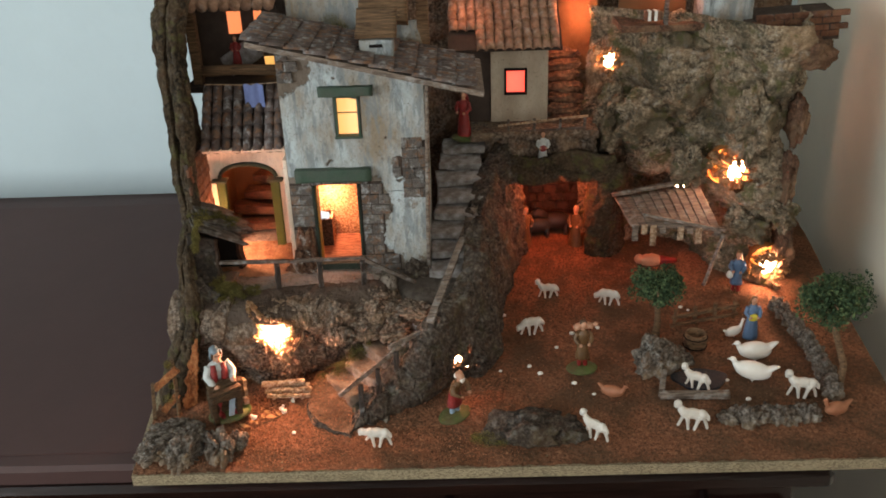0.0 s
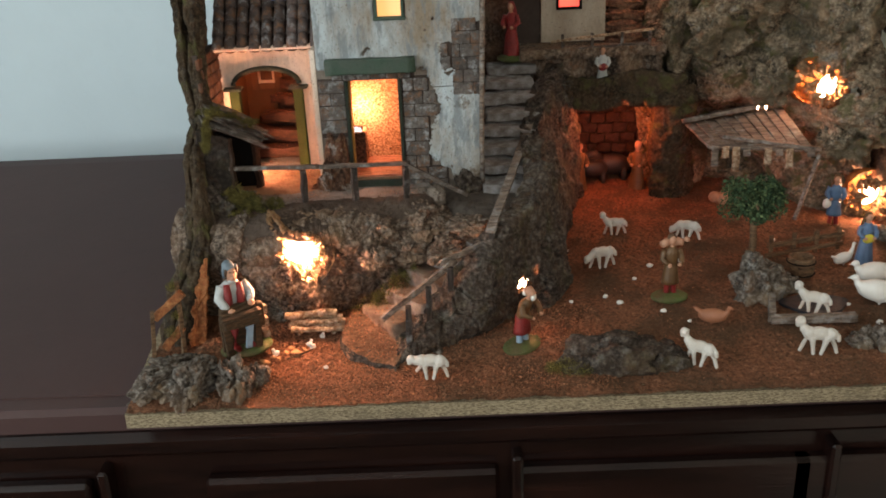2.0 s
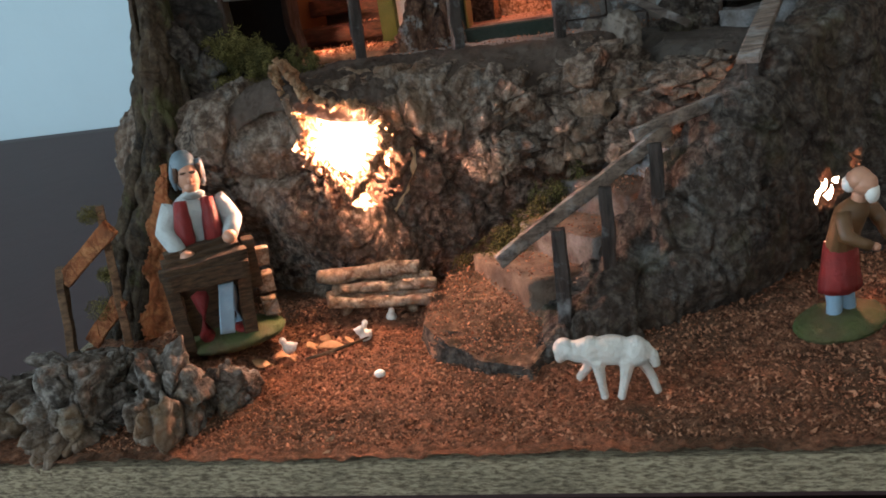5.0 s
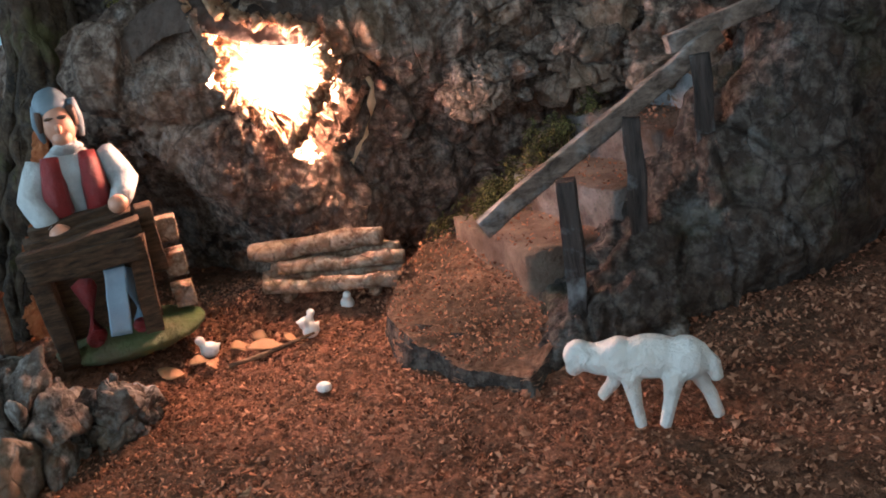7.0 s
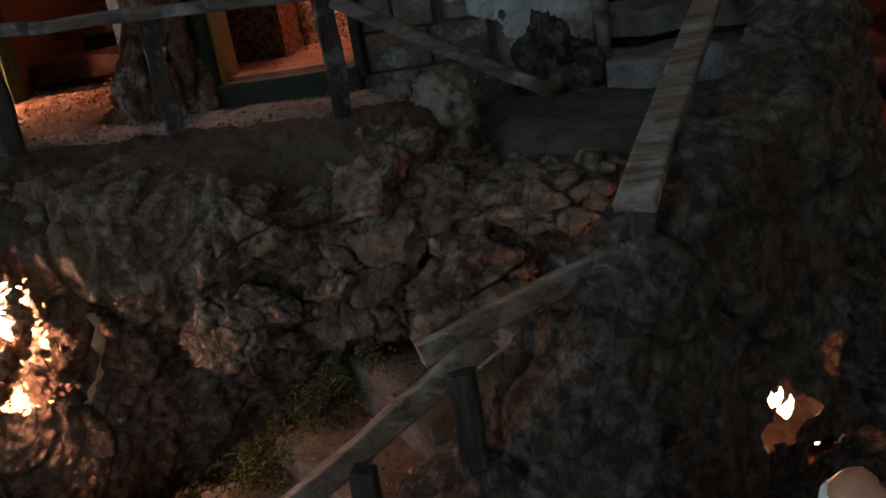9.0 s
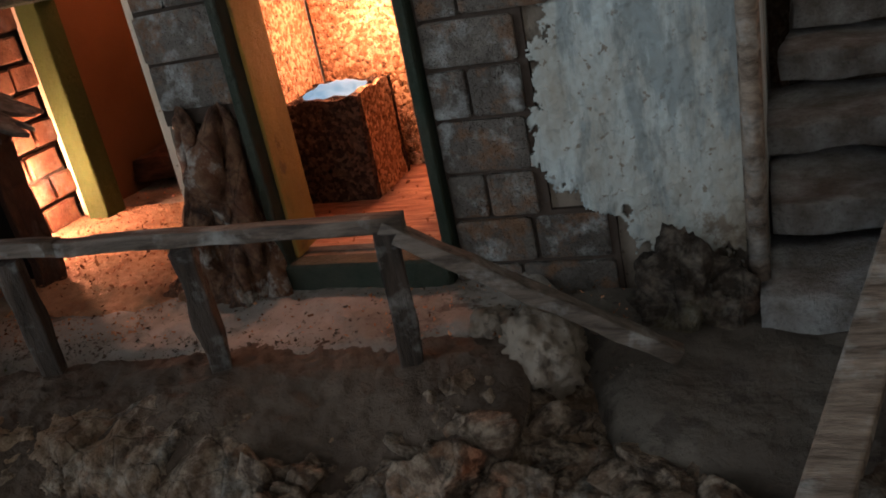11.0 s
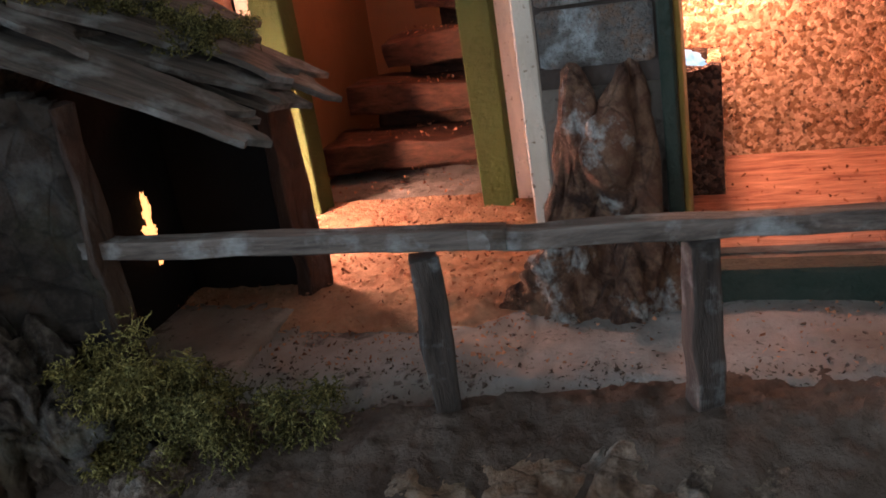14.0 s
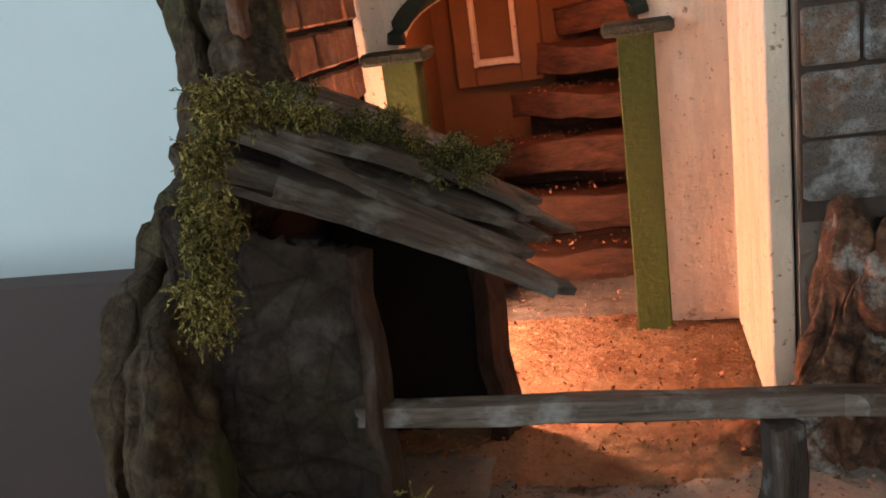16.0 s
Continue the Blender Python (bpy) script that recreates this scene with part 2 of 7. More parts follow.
M_LOG = bark_material("pale_firewood", (0.12, 0.060, 0.030), (0.42, 0.27, 0.16), (0.64, 0.50, 0.36), 0, 0.2)
M_ORANGE = plain_material("orange_wash_wall", (0.16, 0.080, 0.038), 0.9, 0.3, 40, 0.001, 0.15)
M_WHITE = plain_material("white_china", (0.74, 0.73, 0.69), 0.45, 0.12, 150, 0.0009, 0.4, (0.66, 0.62, 0.55))
M_FLEECE = plain_material("worn_white_fleece", (0.72, 0.70, 0.65), 0.6, 0.3, 110, 0.003, 0.3, (0.54, 0.48, 0.40))
M_STEP = plain_material("pale_stone_step", (0.42, 0.415, 0.41), 0.95, 0.85, 260, 0.004, 0.15, (0.17, 0.14, 0.12))
M_STEP_LOW = plain_material("sawdust_stained_step", (0.29, 0.262, 0.235), 0.95, 0.85, 260, 0.004, 0.1, (0.115, 0.080, 0.058))
M_TREAD = plain_material("dusty_tread", (0.27, 0.205, 0.155), 0.95, 0.6, 230, 0.005, 0.1, (0.13, 0.082, 0.055))
M_EMBER = plain_material("scorched_lining", (0.62, 0.26, 0.09), 0.9, 0.7, 130, 0.003, 0.1)


def moss_material(name, dark, mid, light):
    k = Nodes(name, 0.95, spec=0.1)
    c = k.ramp(k.geo.outputs["Random Per Island"], (0.0, dark), (0.55, mid), (1.0, light))
    k.colour(k.mix(k.ramp(k.noise(90, 4, 0.6), (0.4, 0.0), (0.7, 0.7)), c, dark))
    return k.mat


M_MOSS = moss_material("dry_moss", (0.035, 0.031, 0.010), (0.155, 0.130, 0.040), (0.36, 0.30, 0.10))
M_LEAF = moss_material("green_lichen_foliage", (0.022, 0.040, 0.022), (0.055, 0.095, 0.045), (0.13, 0.17, 0.075))
M_MOSS_DARK = moss_material("dark_moss", (0.018, 0.017, 0.007), (0.100, 0.090, 0.030), (0.26, 0.22, 0.075))
M_CREAM = plain_material("cream_paper", (0.85, 0.66, 0.42), 0.9, 0.15, 60, 0.001, 0.1)
# black for frame and hoops; also paints shade in shed and smoke slot
M_DARK = plain_material("black_paint_and_shade", (0.012, 0.010, 0.009), 0.95, 0.3, 60, 0.001, 0.1)
M_BULB = glow_material("lit_bulb", (1.0, 0.74, 0.48), 26.0)
M_BULB_WHITE = glow_material("lit_white_bulb", (0.30, 0.70, 1.0), 0.9)
M_BULB_WHITE.node_tree.nodes["Principled BSDF"].inputs["Base Color"].default_value = (0.03, 0.06, 0.08, 1)
M_REDGLASS = glow_material("lit_red_pane", (1.0, 0.02, 0.02), 1.3)
# emission that stands in for lamplight behind a torn crack
M_CRACK = glow_material("lit_crack", (1.0, 0.42, 0.12), 2.2)
M_SLATE = bark_material("grey_shed_wall", (0.014, 0.010, 0.008), (0.030, 0.023, 0.018), (0.058, 0.046, 0.037), 0.1, 0.08, 0.8, 0.7)
M_SHARD = wood_material("mossy_roof_board", (0.022, 0.017, 0.013), (0.125, 0.102, 0.085), (0.15, 1, 1), 0.30)
M_AMBERGLASS = glow_material("lit_amber_pane", (1.0, 0.55, 0.12), 0.75)
M_ORANGEGLASS = glow_material("lit_orange_pane", (1.0, 0.24, 0.05), 0.8)

# ---------------------------------------------------------------- mesh helpers


def finish(name, bm, mats, parent=None, smooth=True, label=""):
    me = bpy.data.meshes.new(name)
    if smooth:
        for f in bm.faces:
            f.smooth = True
    bm.to_mesh(me)
    bm.free()
    for m in mats if isinstance(mats, (list, tuple)) else (mats,):
        me.materials.append(m)
    ob = new(name, me)
    if parent is not None:
        ob.parent = parent
    if label:
        tagged(ob, label)
    return ob


def part(name, bm, mat, parent, label="", smooth=False):
    return finish(name, bm, mat, parent, smooth, label)


def holder(name, at, label, category, group="", kind="", rz=0.0):
    """An empty at a thing's base, which carries its parts."""
    ob = new(name)
    ob.empty_display_size = 0.01
    ob.matrix_world = pose(*at, 0, 0, rz)
    return tagged(ob, label, category, group, kind)


def add_box(bm, at, size, rot=(0, 0, 0), bevel=0.0, jitter=0.0, seed=0, mat=0):
    got = bmesh.ops.create_cube(bm, size=1.0, matrix=pose(*at, *rot) @ Matrix.Diagonal((*size, 1)))
    verts = got["verts"]
    faces = {f for v in verts for f in v.link_faces}
    if bevel:
        edges = list({e for v in verts for e in v.link_edges})
        made = bmesh.ops.bevel(bm, geom=edges, offset=bevel, segments=1, affect="EDGES", profile=0.7)
        verts = list({v for f in made["faces"] for v in f.verts} | {v for v in verts if v.is_valid})
        faces = {f for v in verts for f in v.link_faces}
    if jitter:
        rnd = random.Random(seed)
        for v in verts:
            v.co += Vector([rnd.uniform(-jitter, jitter) for _ in range(3)])
    for f in faces:
        f.material_index = mat
    return verts


def box(at, size, rot=(0, 0, 0), bevel=0.0, jitter=0.0, seed=0):
    bm = bmesh.new()
    add_box(bm, at, size, rot, bevel, jitter, seed)
    return bm


def add_tube(bm, pts, radii, seg=8, mat=0, squash=1.0):
    """A tapered tube along points, closed at both ends."""
    rings = []
    pts = [Vector(p) for p in pts]
    for i, p in enumerate(pts):
        way = (pts[min(i + 1, len(pts) - 1)] - pts[max(i - 1, 0)]).normalized()
        side = way.cross(Vector((0, 0, 1)) if abs(way.z) < 0.9 else Vector((0, 1, 0))).normalized()
        up = side.cross(way)
        r = radii[i] if isinstance(radii, (list, tuple)) else radii
        rings.append([bm.verts.new(p + side * math.cos(a) * r + up * math.sin(a) * r * squash)
                      for a in (2 * math.pi * j / seg for j in range(seg))])
    for a, b in zip(rings, rings[1:]):
        for j in range(seg):
            bm.faces.new((a[j], a[(j + 1) % seg], b[(j + 1) % seg], b[j])).material_index = mat
    bm.faces.new(rings[0][::-1]).material_index = mat
    bm.faces.new(rings[-1]).material_index = mat


def add_ball(bm, at, size, rot=(0, 0, 0), mat=0, sub=2):
    got = bmesh.ops.create_icosphere(bm, subdivisions=sub, radius=1.0, matrix=pose(*at, *rot) @ Matrix.Diagonal((*size, 1)))
    for f in {f for v in got["verts"] for f in v.link_faces}:
        f.material_index = mat
        f.smooth = True
    return got["verts"]


def bark_height(p, k=1.0, tall=0.7):
    """Relief of cork: broad waves, tilted plates parted by cracks, and fine furrows."""
    w = Vector((noise.noise(p * 20), noise.noise(p * 20 + Vector((5, 1, 3))), noise.noise(p * 20 + Vector((1, 7, 2))))) * 0.010
    q = Vector((p.x, p.y, p.z * tall)) + w
    a = noise.fractal(q * 15, 1.0, 2.0, 3) * 0.0085 + max(0.0, k - 1.0) * 0.05 * noise.noise(q * 7)
    b = noise.ridged_multi_fractal(q * 55 + Vector((3, 1, 7)), 0.85, 2.1, 5, 1.0, 2.0) * 0.0024
    d, spots = noise.voronoi(q * 30)
    c = min(1.0, (d[1] - d[0]) / 0.07)
    off = q - Vector(spots[0]) / 30
    tilt = 0.22 * (off.x * noise.noise(spots[0] * 5.1) + off.z * noise.noise(spots[0] * 3.7))
    e = noise.fractal(p * 190, 0.8, 2.0, 3)
    a += 0.0075 * abs(noise.noise(q * 27 + Vector((2, 9, 4)))) + 0.0035 * abs(noise.noise(q * 58)) - 0.0020
    return k * (a + b + 0.0024 * (c - 1.0) + tilt + 0.0010 * e + 0.0035 * noise.noise(spots[0] * 7.3))


def sheet(name, base, nu, nv, mats, rough=bark_height, keep=None, parent=None, thick=0.0, smooth=True):
    """A surface from base(u, v), both 0 to 1, pushed out along its normal by rough(point)."""
    pts = np.array([[base(i / (nu - 1), j / (nv - 1)) for i in range(nu)] for j in range(nv)], dtype=float)
    gu, gv = np.gradient(pts, axis=1), np.gradient(pts, axis=0)
    n = np.cross(gu, gv)
    n /= np.maximum(np.linalg.norm(n, axis=2, keepdims=True), 1e-9)
    flat = pts.reshape(-1, 3)
    if rough:
        h = np.array([rough(Vector(p)) for p in flat])
        flat = flat + n.reshape(-1, 3) * h[:, None]
    faces = []
    for j in range(nv - 1):
        for i in range(nu - 1):
            a = j * nu + i
            if keep is None or keep(pts[j, i]):
                faces.append((a, a + 1, a + nu + 1, a + nu))
    me = bpy.data.meshes.new(name)
    me.from_pydata(flat.tolist(), [], faces)
    me.materials.append(mats)
    me.polygons.foreach_set("use_smooth", [smooth] * len(faces))
    ob = new(name, me)
    if parent is not None:
        ob.parent = parent
    if thick:
        mod = ob.modifiers.new("thickness", "SOLIDIFY")
        mod.thickness, mod.offset = thick, -1.0
    return ob


def line(pts):
    """A smooth polyline as a function of 0 to 1."""
    a = np.array(pts, dtype=float)
    s = np.linspace(0, 1, len(a))

    def at(u):
        return np.array([np.interp(u, s, a[:, k]) for k in range(a.shape[1])])
    return at


def add_rock(bm, at, size, seed, sub=4, rough=0.35, rz=0.0):
    verts = bmesh.ops.create_icosphere(bm, subdivisions=sub, radius=1.0)["verts"]
    off = Vector((seed * 3.1, seed * 1.7, seed * 0.9))
    m = pose(*at, 0, 0, rz) @ Matrix.Diagonal((*size, 1))
    for v in verts:
        n = v.co.normalized()
        d = noise.voronoi(n * 1.6 + off)[0]
        k = 1 + rough * (noise.fractal(n * 1.6 + off, 0.9, 2.0, 5)) + rough * 0.5 * (d[1] - d[0]) - rough * 0.25
        v.co = m @ (n * k)
    for f in {f for v in verts for f in v.link_faces}:
        f.smooth = True


def add_crag(bm, at, size, seed, sub=5, rz=0.0):
    """A broken chunk of cork: tilted facets parted by deep cracks, with pits."""
    verts = bmesh.ops.create_icosphere(bm, subdivisions=sub, radius=1.0)["verts"]
    off = Vector((seed * 3.1, seed * 1.7, seed * 0.9))
    m = pose(*at, 0, 0, rz) @ Matrix.Diagonal((*size, 1))
    for v in verts:
        n = v.co.normalized()
        q = n * 1.35 + off + 0.25 * Vector((noise.noise(n * 3 + off), noise.noise(n * 3 - off), noise.noise(n * 3.3 + off)))
        d, spots = noise.voronoi(q)
        lean = Vector((noise.noise(spots[0] * 5.1), noise.noise(spots[0] * 3.7), noise.noise(spots[0] * 4.3)))
        k = 1 + 0.35 * noise.noise(spots[0] * 3.1) + 1.0 * lean.dot(q - Vector(spots[0]))
        k -= 0.28 * max(0.0, 1 - (d[1] - d[0]) / 0.10) + 0.30 * max(0.0, noise.noise(n * 4 + off) - 0.25)
        k += 0.11 * noise.fractal(n * 2.6 + off, 1.0, 2.0, 6)
        v.co = m @ (n * max(0.4, k))
    for f in {f for v in verts for f in v.link_faces}:
        f.smooth = True


def rock(name, at, size, seed, label, mat=None, sub=4, rough=0.35, group="", rz=0.0):
    bm = bmesh.new()
    if rough > 0.6:
        add_crag(bm, (0, 0, 0), size, seed, sub, rz)
    else:
        add_rock(bm, (0, 0, 0), size, seed, sub, rough, rz)
    ob = finish(name, bm, mat or M_ROCK)
    ob.location = at
    return tagged(ob, label, "rock", group)


def pieces(name, bm, mat, parent, poses, smooth=False):
    """Many objects on one mesh, as pieces of parent."""
    me = bpy.data.meshes.new(name)
    if smooth:
        for f in bm.faces:
            f.smooth = True
    bm.to_mesh(me)
    bm.free()
    me.materials.append(mat)
    for m in poses:
        ob = new(name, me)
        ob.parent = parent
        ob.matrix_parent_inverse = parent.matrix_world.inverted()
        ob.matrix_basis = m


def tufts(name, spots, count, size, mat, label, category, seed, kind="stuff", slim=0.45):
    """A clump of small crumpled leaves round each spot (x, y, z, radius)."""
    rnd = random.Random(seed)
    verts, faces = [], []
    for x, y, z, r in spots:
        for _ in range(count):
            d = Vector((rnd.gauss(0, 1), rnd.gauss(0, 1), rnd.gauss(0, 1))).normalized() * (r * rnd.random() ** 0.45)
            d.z *= 0.8
            c = Vector((x, y, z)) + d
            a = Vector((rnd.gauss(0, 1), rnd.gauss(0, 1), rnd.gauss(0, 1))).normalized() * size * rnd.uniform(0.6, 2.2)
            b = a.cross(Vector((rnd.gauss(0, 1), rnd.gauss(0, 1), rnd.gauss(0, 1)))).normalized() * size * slim * rnd.uniform(0.3, 1.0)
            k = a.cross(b).normalized() * size * 0.3
            n = len(verts)
            verts += [c - a - b * 0.3, c + b + k, c + a * 1.1, c - b + k]
            faces += [(n, n + 1, n + 2), (n, n + 2, n + 3)]
    me = bpy.data.meshes.new(name)
    me.from_pydata([tuple(v) for v in verts], [], faces)
    me.materials.append(mat)
    return tagged(new(name, me), label, category, "", kind)



def strands(name, spots, count, length, mat, label, seed, fall=0.5):
    """Feathery moss: thin curved threads with short side leaflets round each spot (x, y, z, radius)."""
    k = random.Random(seed)
    verts, faces = [], []

    def ribbon(a, b, w):
        n = len(verts)
        side = (b - a).cross(Vector((k.gauss(0, 1), k.gauss(0, 1), k.gauss(0, 1)))).normalized() * w
        verts.extend((tuple(a - side), tuple(a + side), tuple(b + side * 0.6), tuple(b - side * 0.6)))
        faces.append((n, n + 1, n + 2, n + 3))

    for x, y, z, r in spots:
        heading = Vector((k.gauss(0, 1), k.gauss(0, 1) - 0.6, k.gauss(0, 1))).normalized()
        for _ in range(count):
            p = Vector((x + k.gauss(0, r), y + k.gauss(0, r), z + k.gauss(0, r)))
            way = (heading + 0.7 * Vector((k.gauss(0, 1), k.gauss(0, 1), k.gauss(0, 1)))).normalized()
            step = length * k.uniform(0.12, 0.30)
            for i in range(5):
                q = p + way * step
                ribbon(p, q, 0.00022)
                for _ in range(2):
                    leaf = (way + 0.9 * Vector((k.gauss(0, 1), k.gauss(0, 1), k.gauss(0, 1)))).normalized() * length * k.uniform(0.10, 0.24)
                    ribbon(q, q + leaf, 0.00017)
                p = q
                way = (way + 0.35 * Vector((k.gauss(0, 1), k.gauss(0, 1), k.gauss(0, 1) - fall))).normalized()
    me = bpy.data.meshes.new(name)
    me.from_pydata(verts, [], faces)
    me.materials.append(mat)
    return tagged(new(name, me), label, "moss", "", "stuff")

# ---------------------------------------------------------------- the room
M_WALL = plain_material("painted_wall", (0.56, 0.66, 0.69), 0.9, 0.06, 12, 0.001, 0.2)
M_CEILING = plain_material("white_ceiling", (0.76, 0.76, 0.74), 0.9, 0.06, 12, 0.001, 0.2)
M_WALL_BEIGE = plain_material("beige_wall", (0.86, 0.76, 0.62), 0.9, 0.08, 12, 0.001, 0.2)
M_FLOORWOOD = wood_material("dark_floor_wood", (0.05, 0.03, 0.02), (0.14, 0.085, 0.05), (1, 0.1, 1))


def slab(name, at, size, mat, label="", category="", kind="structure"):
    return tagged(finish(name, box(at, size), mat, None, False), label, category, "", kind)


slab("wall_back", (-0.7, 1.86, 0.3), (3.4, 0.1, 2.7), M_WALL, "smooth pale blue-grey painted wall behind the sideboard", "wall")
slab("wall_right", (0.86, 0.0, 0.3), (0.1, 3.7, 2.7), M_WALL_BEIGE, "plain beige painted side wall", "wall")
# unseen wall; its opening is added for the front fill
front_room = holder("wall_front", (0, -1.86, 0), "unseen pale wall with a window opening", "wall", "", "structure")
for x0, x1, z0, z1 in ((-2.4, -0.57, -1.0, 1.6), (0.67, 0.91, -1.0, 1.6), (-0.57, 0.67, -1.0, 0.27), (-0.57, 0.67, 1.33, 1.6)):
    part("wall_panel", box(((x0 + x1) / 2, 0, (z0 + z1) / 2), (x1 - x0, 0.1, z1 - z0)), M_WALL, front_room)
slab("floor", (-0.7, 0.0, -1.05), (3.4, 3.8, 0.1), M_FLOORWOOD, "dark wooden floor of the room", "floor")
slab("ceiling", (-0.7, 0.0, 1.65), (3.4, 3.8, 0.1), M_CEILING, "plain white ceiling of the room", "ceiling")
left = holder("wall_left", (-2.3, 0, 0), "unseen pale wall with a window opening", "wall", "", "structure")
for y0, y1, z0, z1 in ((-1.81, -1.3, -1.0, 1.6), (0.3, 1.81, -1.0, 1.6), (-1.3, 0.3, -1.0, 0.0), (-1.3, 0.3, 1.4, 1.6)):
    part("wall_panel", box((0, (y0 + y1) / 2, (z0 + z1) / 2), (0.1, y1 - y0, z1 - z0)), M_WALL, left)


def sideboard_material():
    k = Nodes("dark_mahogany", 0.25, spec=0.30)
    co = k.stretch(0.1, 1, 1)
    k.colour(k.mix(k.ramp(k.noise(60, 6, 0.6, co, 0.5), (0.35, 0.0), (0.7, 1.0)), (0.006, 0.0026, 0.0022), (0.018, 0.0065, 0.0045)))
    k.bump(k.noise(200, 4, 0.6, co), 0.0004)
    return k.mat


M_MAHOGANY = sideboard_material()
M_TOP = plain_material("dark_brown_top", (0.056, 0.028, 0.025), 0.6, 0.15, 15, 0.0005, 0.3)
furn = holder("sideboard", (0, 1.3, -0.989), "dark mahogany sideboard under the model landscape", "sideboard")
part("top", box((-0.52, 0.005, 0.944), (2.16, 0.98, 0.054), bevel=0.006), M_TOP, furn, "matt dark brown top", False)


def rising_top(x0, x1, y0, y1, y2, z0, rise):
    """A wedge that rises from its front edge to a narrow flat ledge at the back."""
    bm = bmesh.new()
    prof = ((y0, z0 - 0.004), (y0, z0 + 0.0008), (y1, z0 + rise), (y2, z0 + rise), (y2, z0 - 0.004))
    ends = [[bm.verts.new((x, y, z)) for y, z in prof] for x in (x0, x1)]
    for k in range(5):
        bm.faces.new((ends[0][k], ends[0][(k + 1) % 5], ends[1][(k + 1) % 5], ends[1][k]))
    bm.faces.new(ends[0][::-1]), bm.faces.new(ends[1])
    bmesh.ops.recalc_face_normals(bm, faces=bm.faces[:])
    return bm


part("sloping_back", rising_top(-1.58, -0.362, -0.455, 0.235, 0.272, 0.9715, 0.0775), M_TOP, furn, "matt dark brown rising back of the top", False)
part("moulding", box((-0.52, -0.487, 0.93), (2.17, 0.022, 0.03), bevel=0.008), M_MAHOGANY, furn, "polished dark moulding")
part("body", box((-0.52, 0.01, 0.46), (2.1, 0.94, 0.91), bevel=0.004), M_MAHOGANY, furn, "polished dark carcass")
for i, x in enumerate((-1.35, -0.98, -0.61, -0.15, 0.2, 0.42)):
    w = 0.16 if i == 5 else 0.33
    part("door", box((x + 0.02, -0.468, 0.50), (w, 0.02, 0.74), bevel=0.005), M_MAHOGANY, furn)
    if i < 5:
        part("stile", box((x + 0.205, -0.472, 0.50), (0.012, 0.026, 0.78), bevel=0.003), M_MAHOGANY, furn)

# ---------------------------------------------------------------- base board and ground


def ground_z(x, y):
    h = np.interp(y, [0.775, 0.83, 0.92, 1.1, 1.35, 1.6], [0.0, 0.0, 0.011, 0.013, 0.026, 0.03])
    if x < 0.0:
        h = h * max(0.0, 1 + x / 0.12) if x > -0.12 else 0.0
        h += 0.013 * math.exp(-((x + 0.268) / 0.036) ** 4 - ((y - 0.892) / 0.034) ** 4) + 0.010 * math.exp(-((x + 0.180) / 0.048) ** 2 - ((y - 0.942) / 0.024) ** 2)
    return float(h)


board = holder("base_board", (0.15, 1.15, -0.017), "raw chipboard base with crumbling yellowish edges", "board")
bm = bmesh.new()
ring = [(-0.348, 0.776), (0.66, 0.776), (0.70, 1.12), (0.70, 1.55), (-0.40, 1.55), (-0.385, 1.1)]
low = [bm.verts.new((x - 0.15, y - 1.15, 0.0)) for x, y in ring]
top = [bm.verts.new((x - 0.15, y - 1.15, 0.0155)) for x, y in ring]
bm.faces.new(low[::-1]), bm.faces.new(top)
for i in range(6):
    bm.faces.new((low[i], low[(i + 1) % 6], top[(i + 1) % 6], top[i]))
part("panel", bm, M_CHIP, board, "pressed wood chips along the edge")


def ground_base(u, v):
    x = -0.347 + u * 1.0
    y = 0.7765 + v * 0.76
    x += (y - 0.776) * 0.11 * max(0, u - 0.5) * 2 - (y - 0.776) * 0.06 * max(0, 0.5 - u) * 2
    return (x, y, ground_z(x, y))


ground = sheet("ground", ground_base, 400, 290, M_SOIL,
               lambda p: 0.0018 * noise.fractal(p * 150, 0.7, 2.0, 4) + 0.0022 * noise.noise(p * 22) + 0.001)
tagged(ground, "rust-brown sawdust soil strewn over the base board", "ground", "", "structure")

# crumbs of sawdust, thickest where the camera comes near
rnd = random.Random(5)
verts, faces = [], []
for i in range(56000):
    near = i < 46000
    x = rnd.uniform(-0.30, 0.16) if near else rnd.uniform(-0.3, 0.62)
    y = rnd.uniform(0.785, 0.97) if near else rnd.uniform(0.79, 1.35)
    z = ground_z(x, y) + 0.001 + 0.0022 * noise.noise(Vector((x, y, 0)) * 22)
    r = (rnd.uniform(0.0004, 0.0012) if i % 9 else rnd.uniform(0.0010, 0.0019)) if near else rnd.uniform(0.0006, 0.0016)
    n = len(verts)
    for _ in range(4):
        verts.append((x + rnd.uniform(-1, 1) * r, y + rnd.uniform(-1, 1) * r, z + rnd.uniform(-0.5, 1.2) * r))
    faces += [(n, n + 1, n + 2), (n, n + 3, n + 1), (n + 1, n + 3, n + 2), (n, n + 2, n + 3)]
me = bpy.data.meshes.new("sawdust")
me.from_pydata(verts, [], faces)
me.materials.append(M_CRUMB)
tagged(new("sawdust", me), "loose rust-brown sawdust crumbs on the ground", "sawdust", "", "stuff")

# ---------------------------------------------------------------- cork rocks and cliffs


def inside(poly, x, z):
    hit = False
    for (x0, z0), (x1, z1) in zip(poly, poly[1:] + poly[:1]):
        if (z0 > z) != (z1 > z) and x < (x1 - x0) * (z - z0) / (z1 - z0) + x0:
            hit = not hit
    return hit


def ragged(x, z, amount):
    p = Vector((x, 0.3, z))
    return (x + amount * noise.fractal(p * 110, 0.7, 2.0, 3), z + amount * noise.fractal(p * 110 + Vector((9, 9, 9)), 0.7, 2.0, 3))


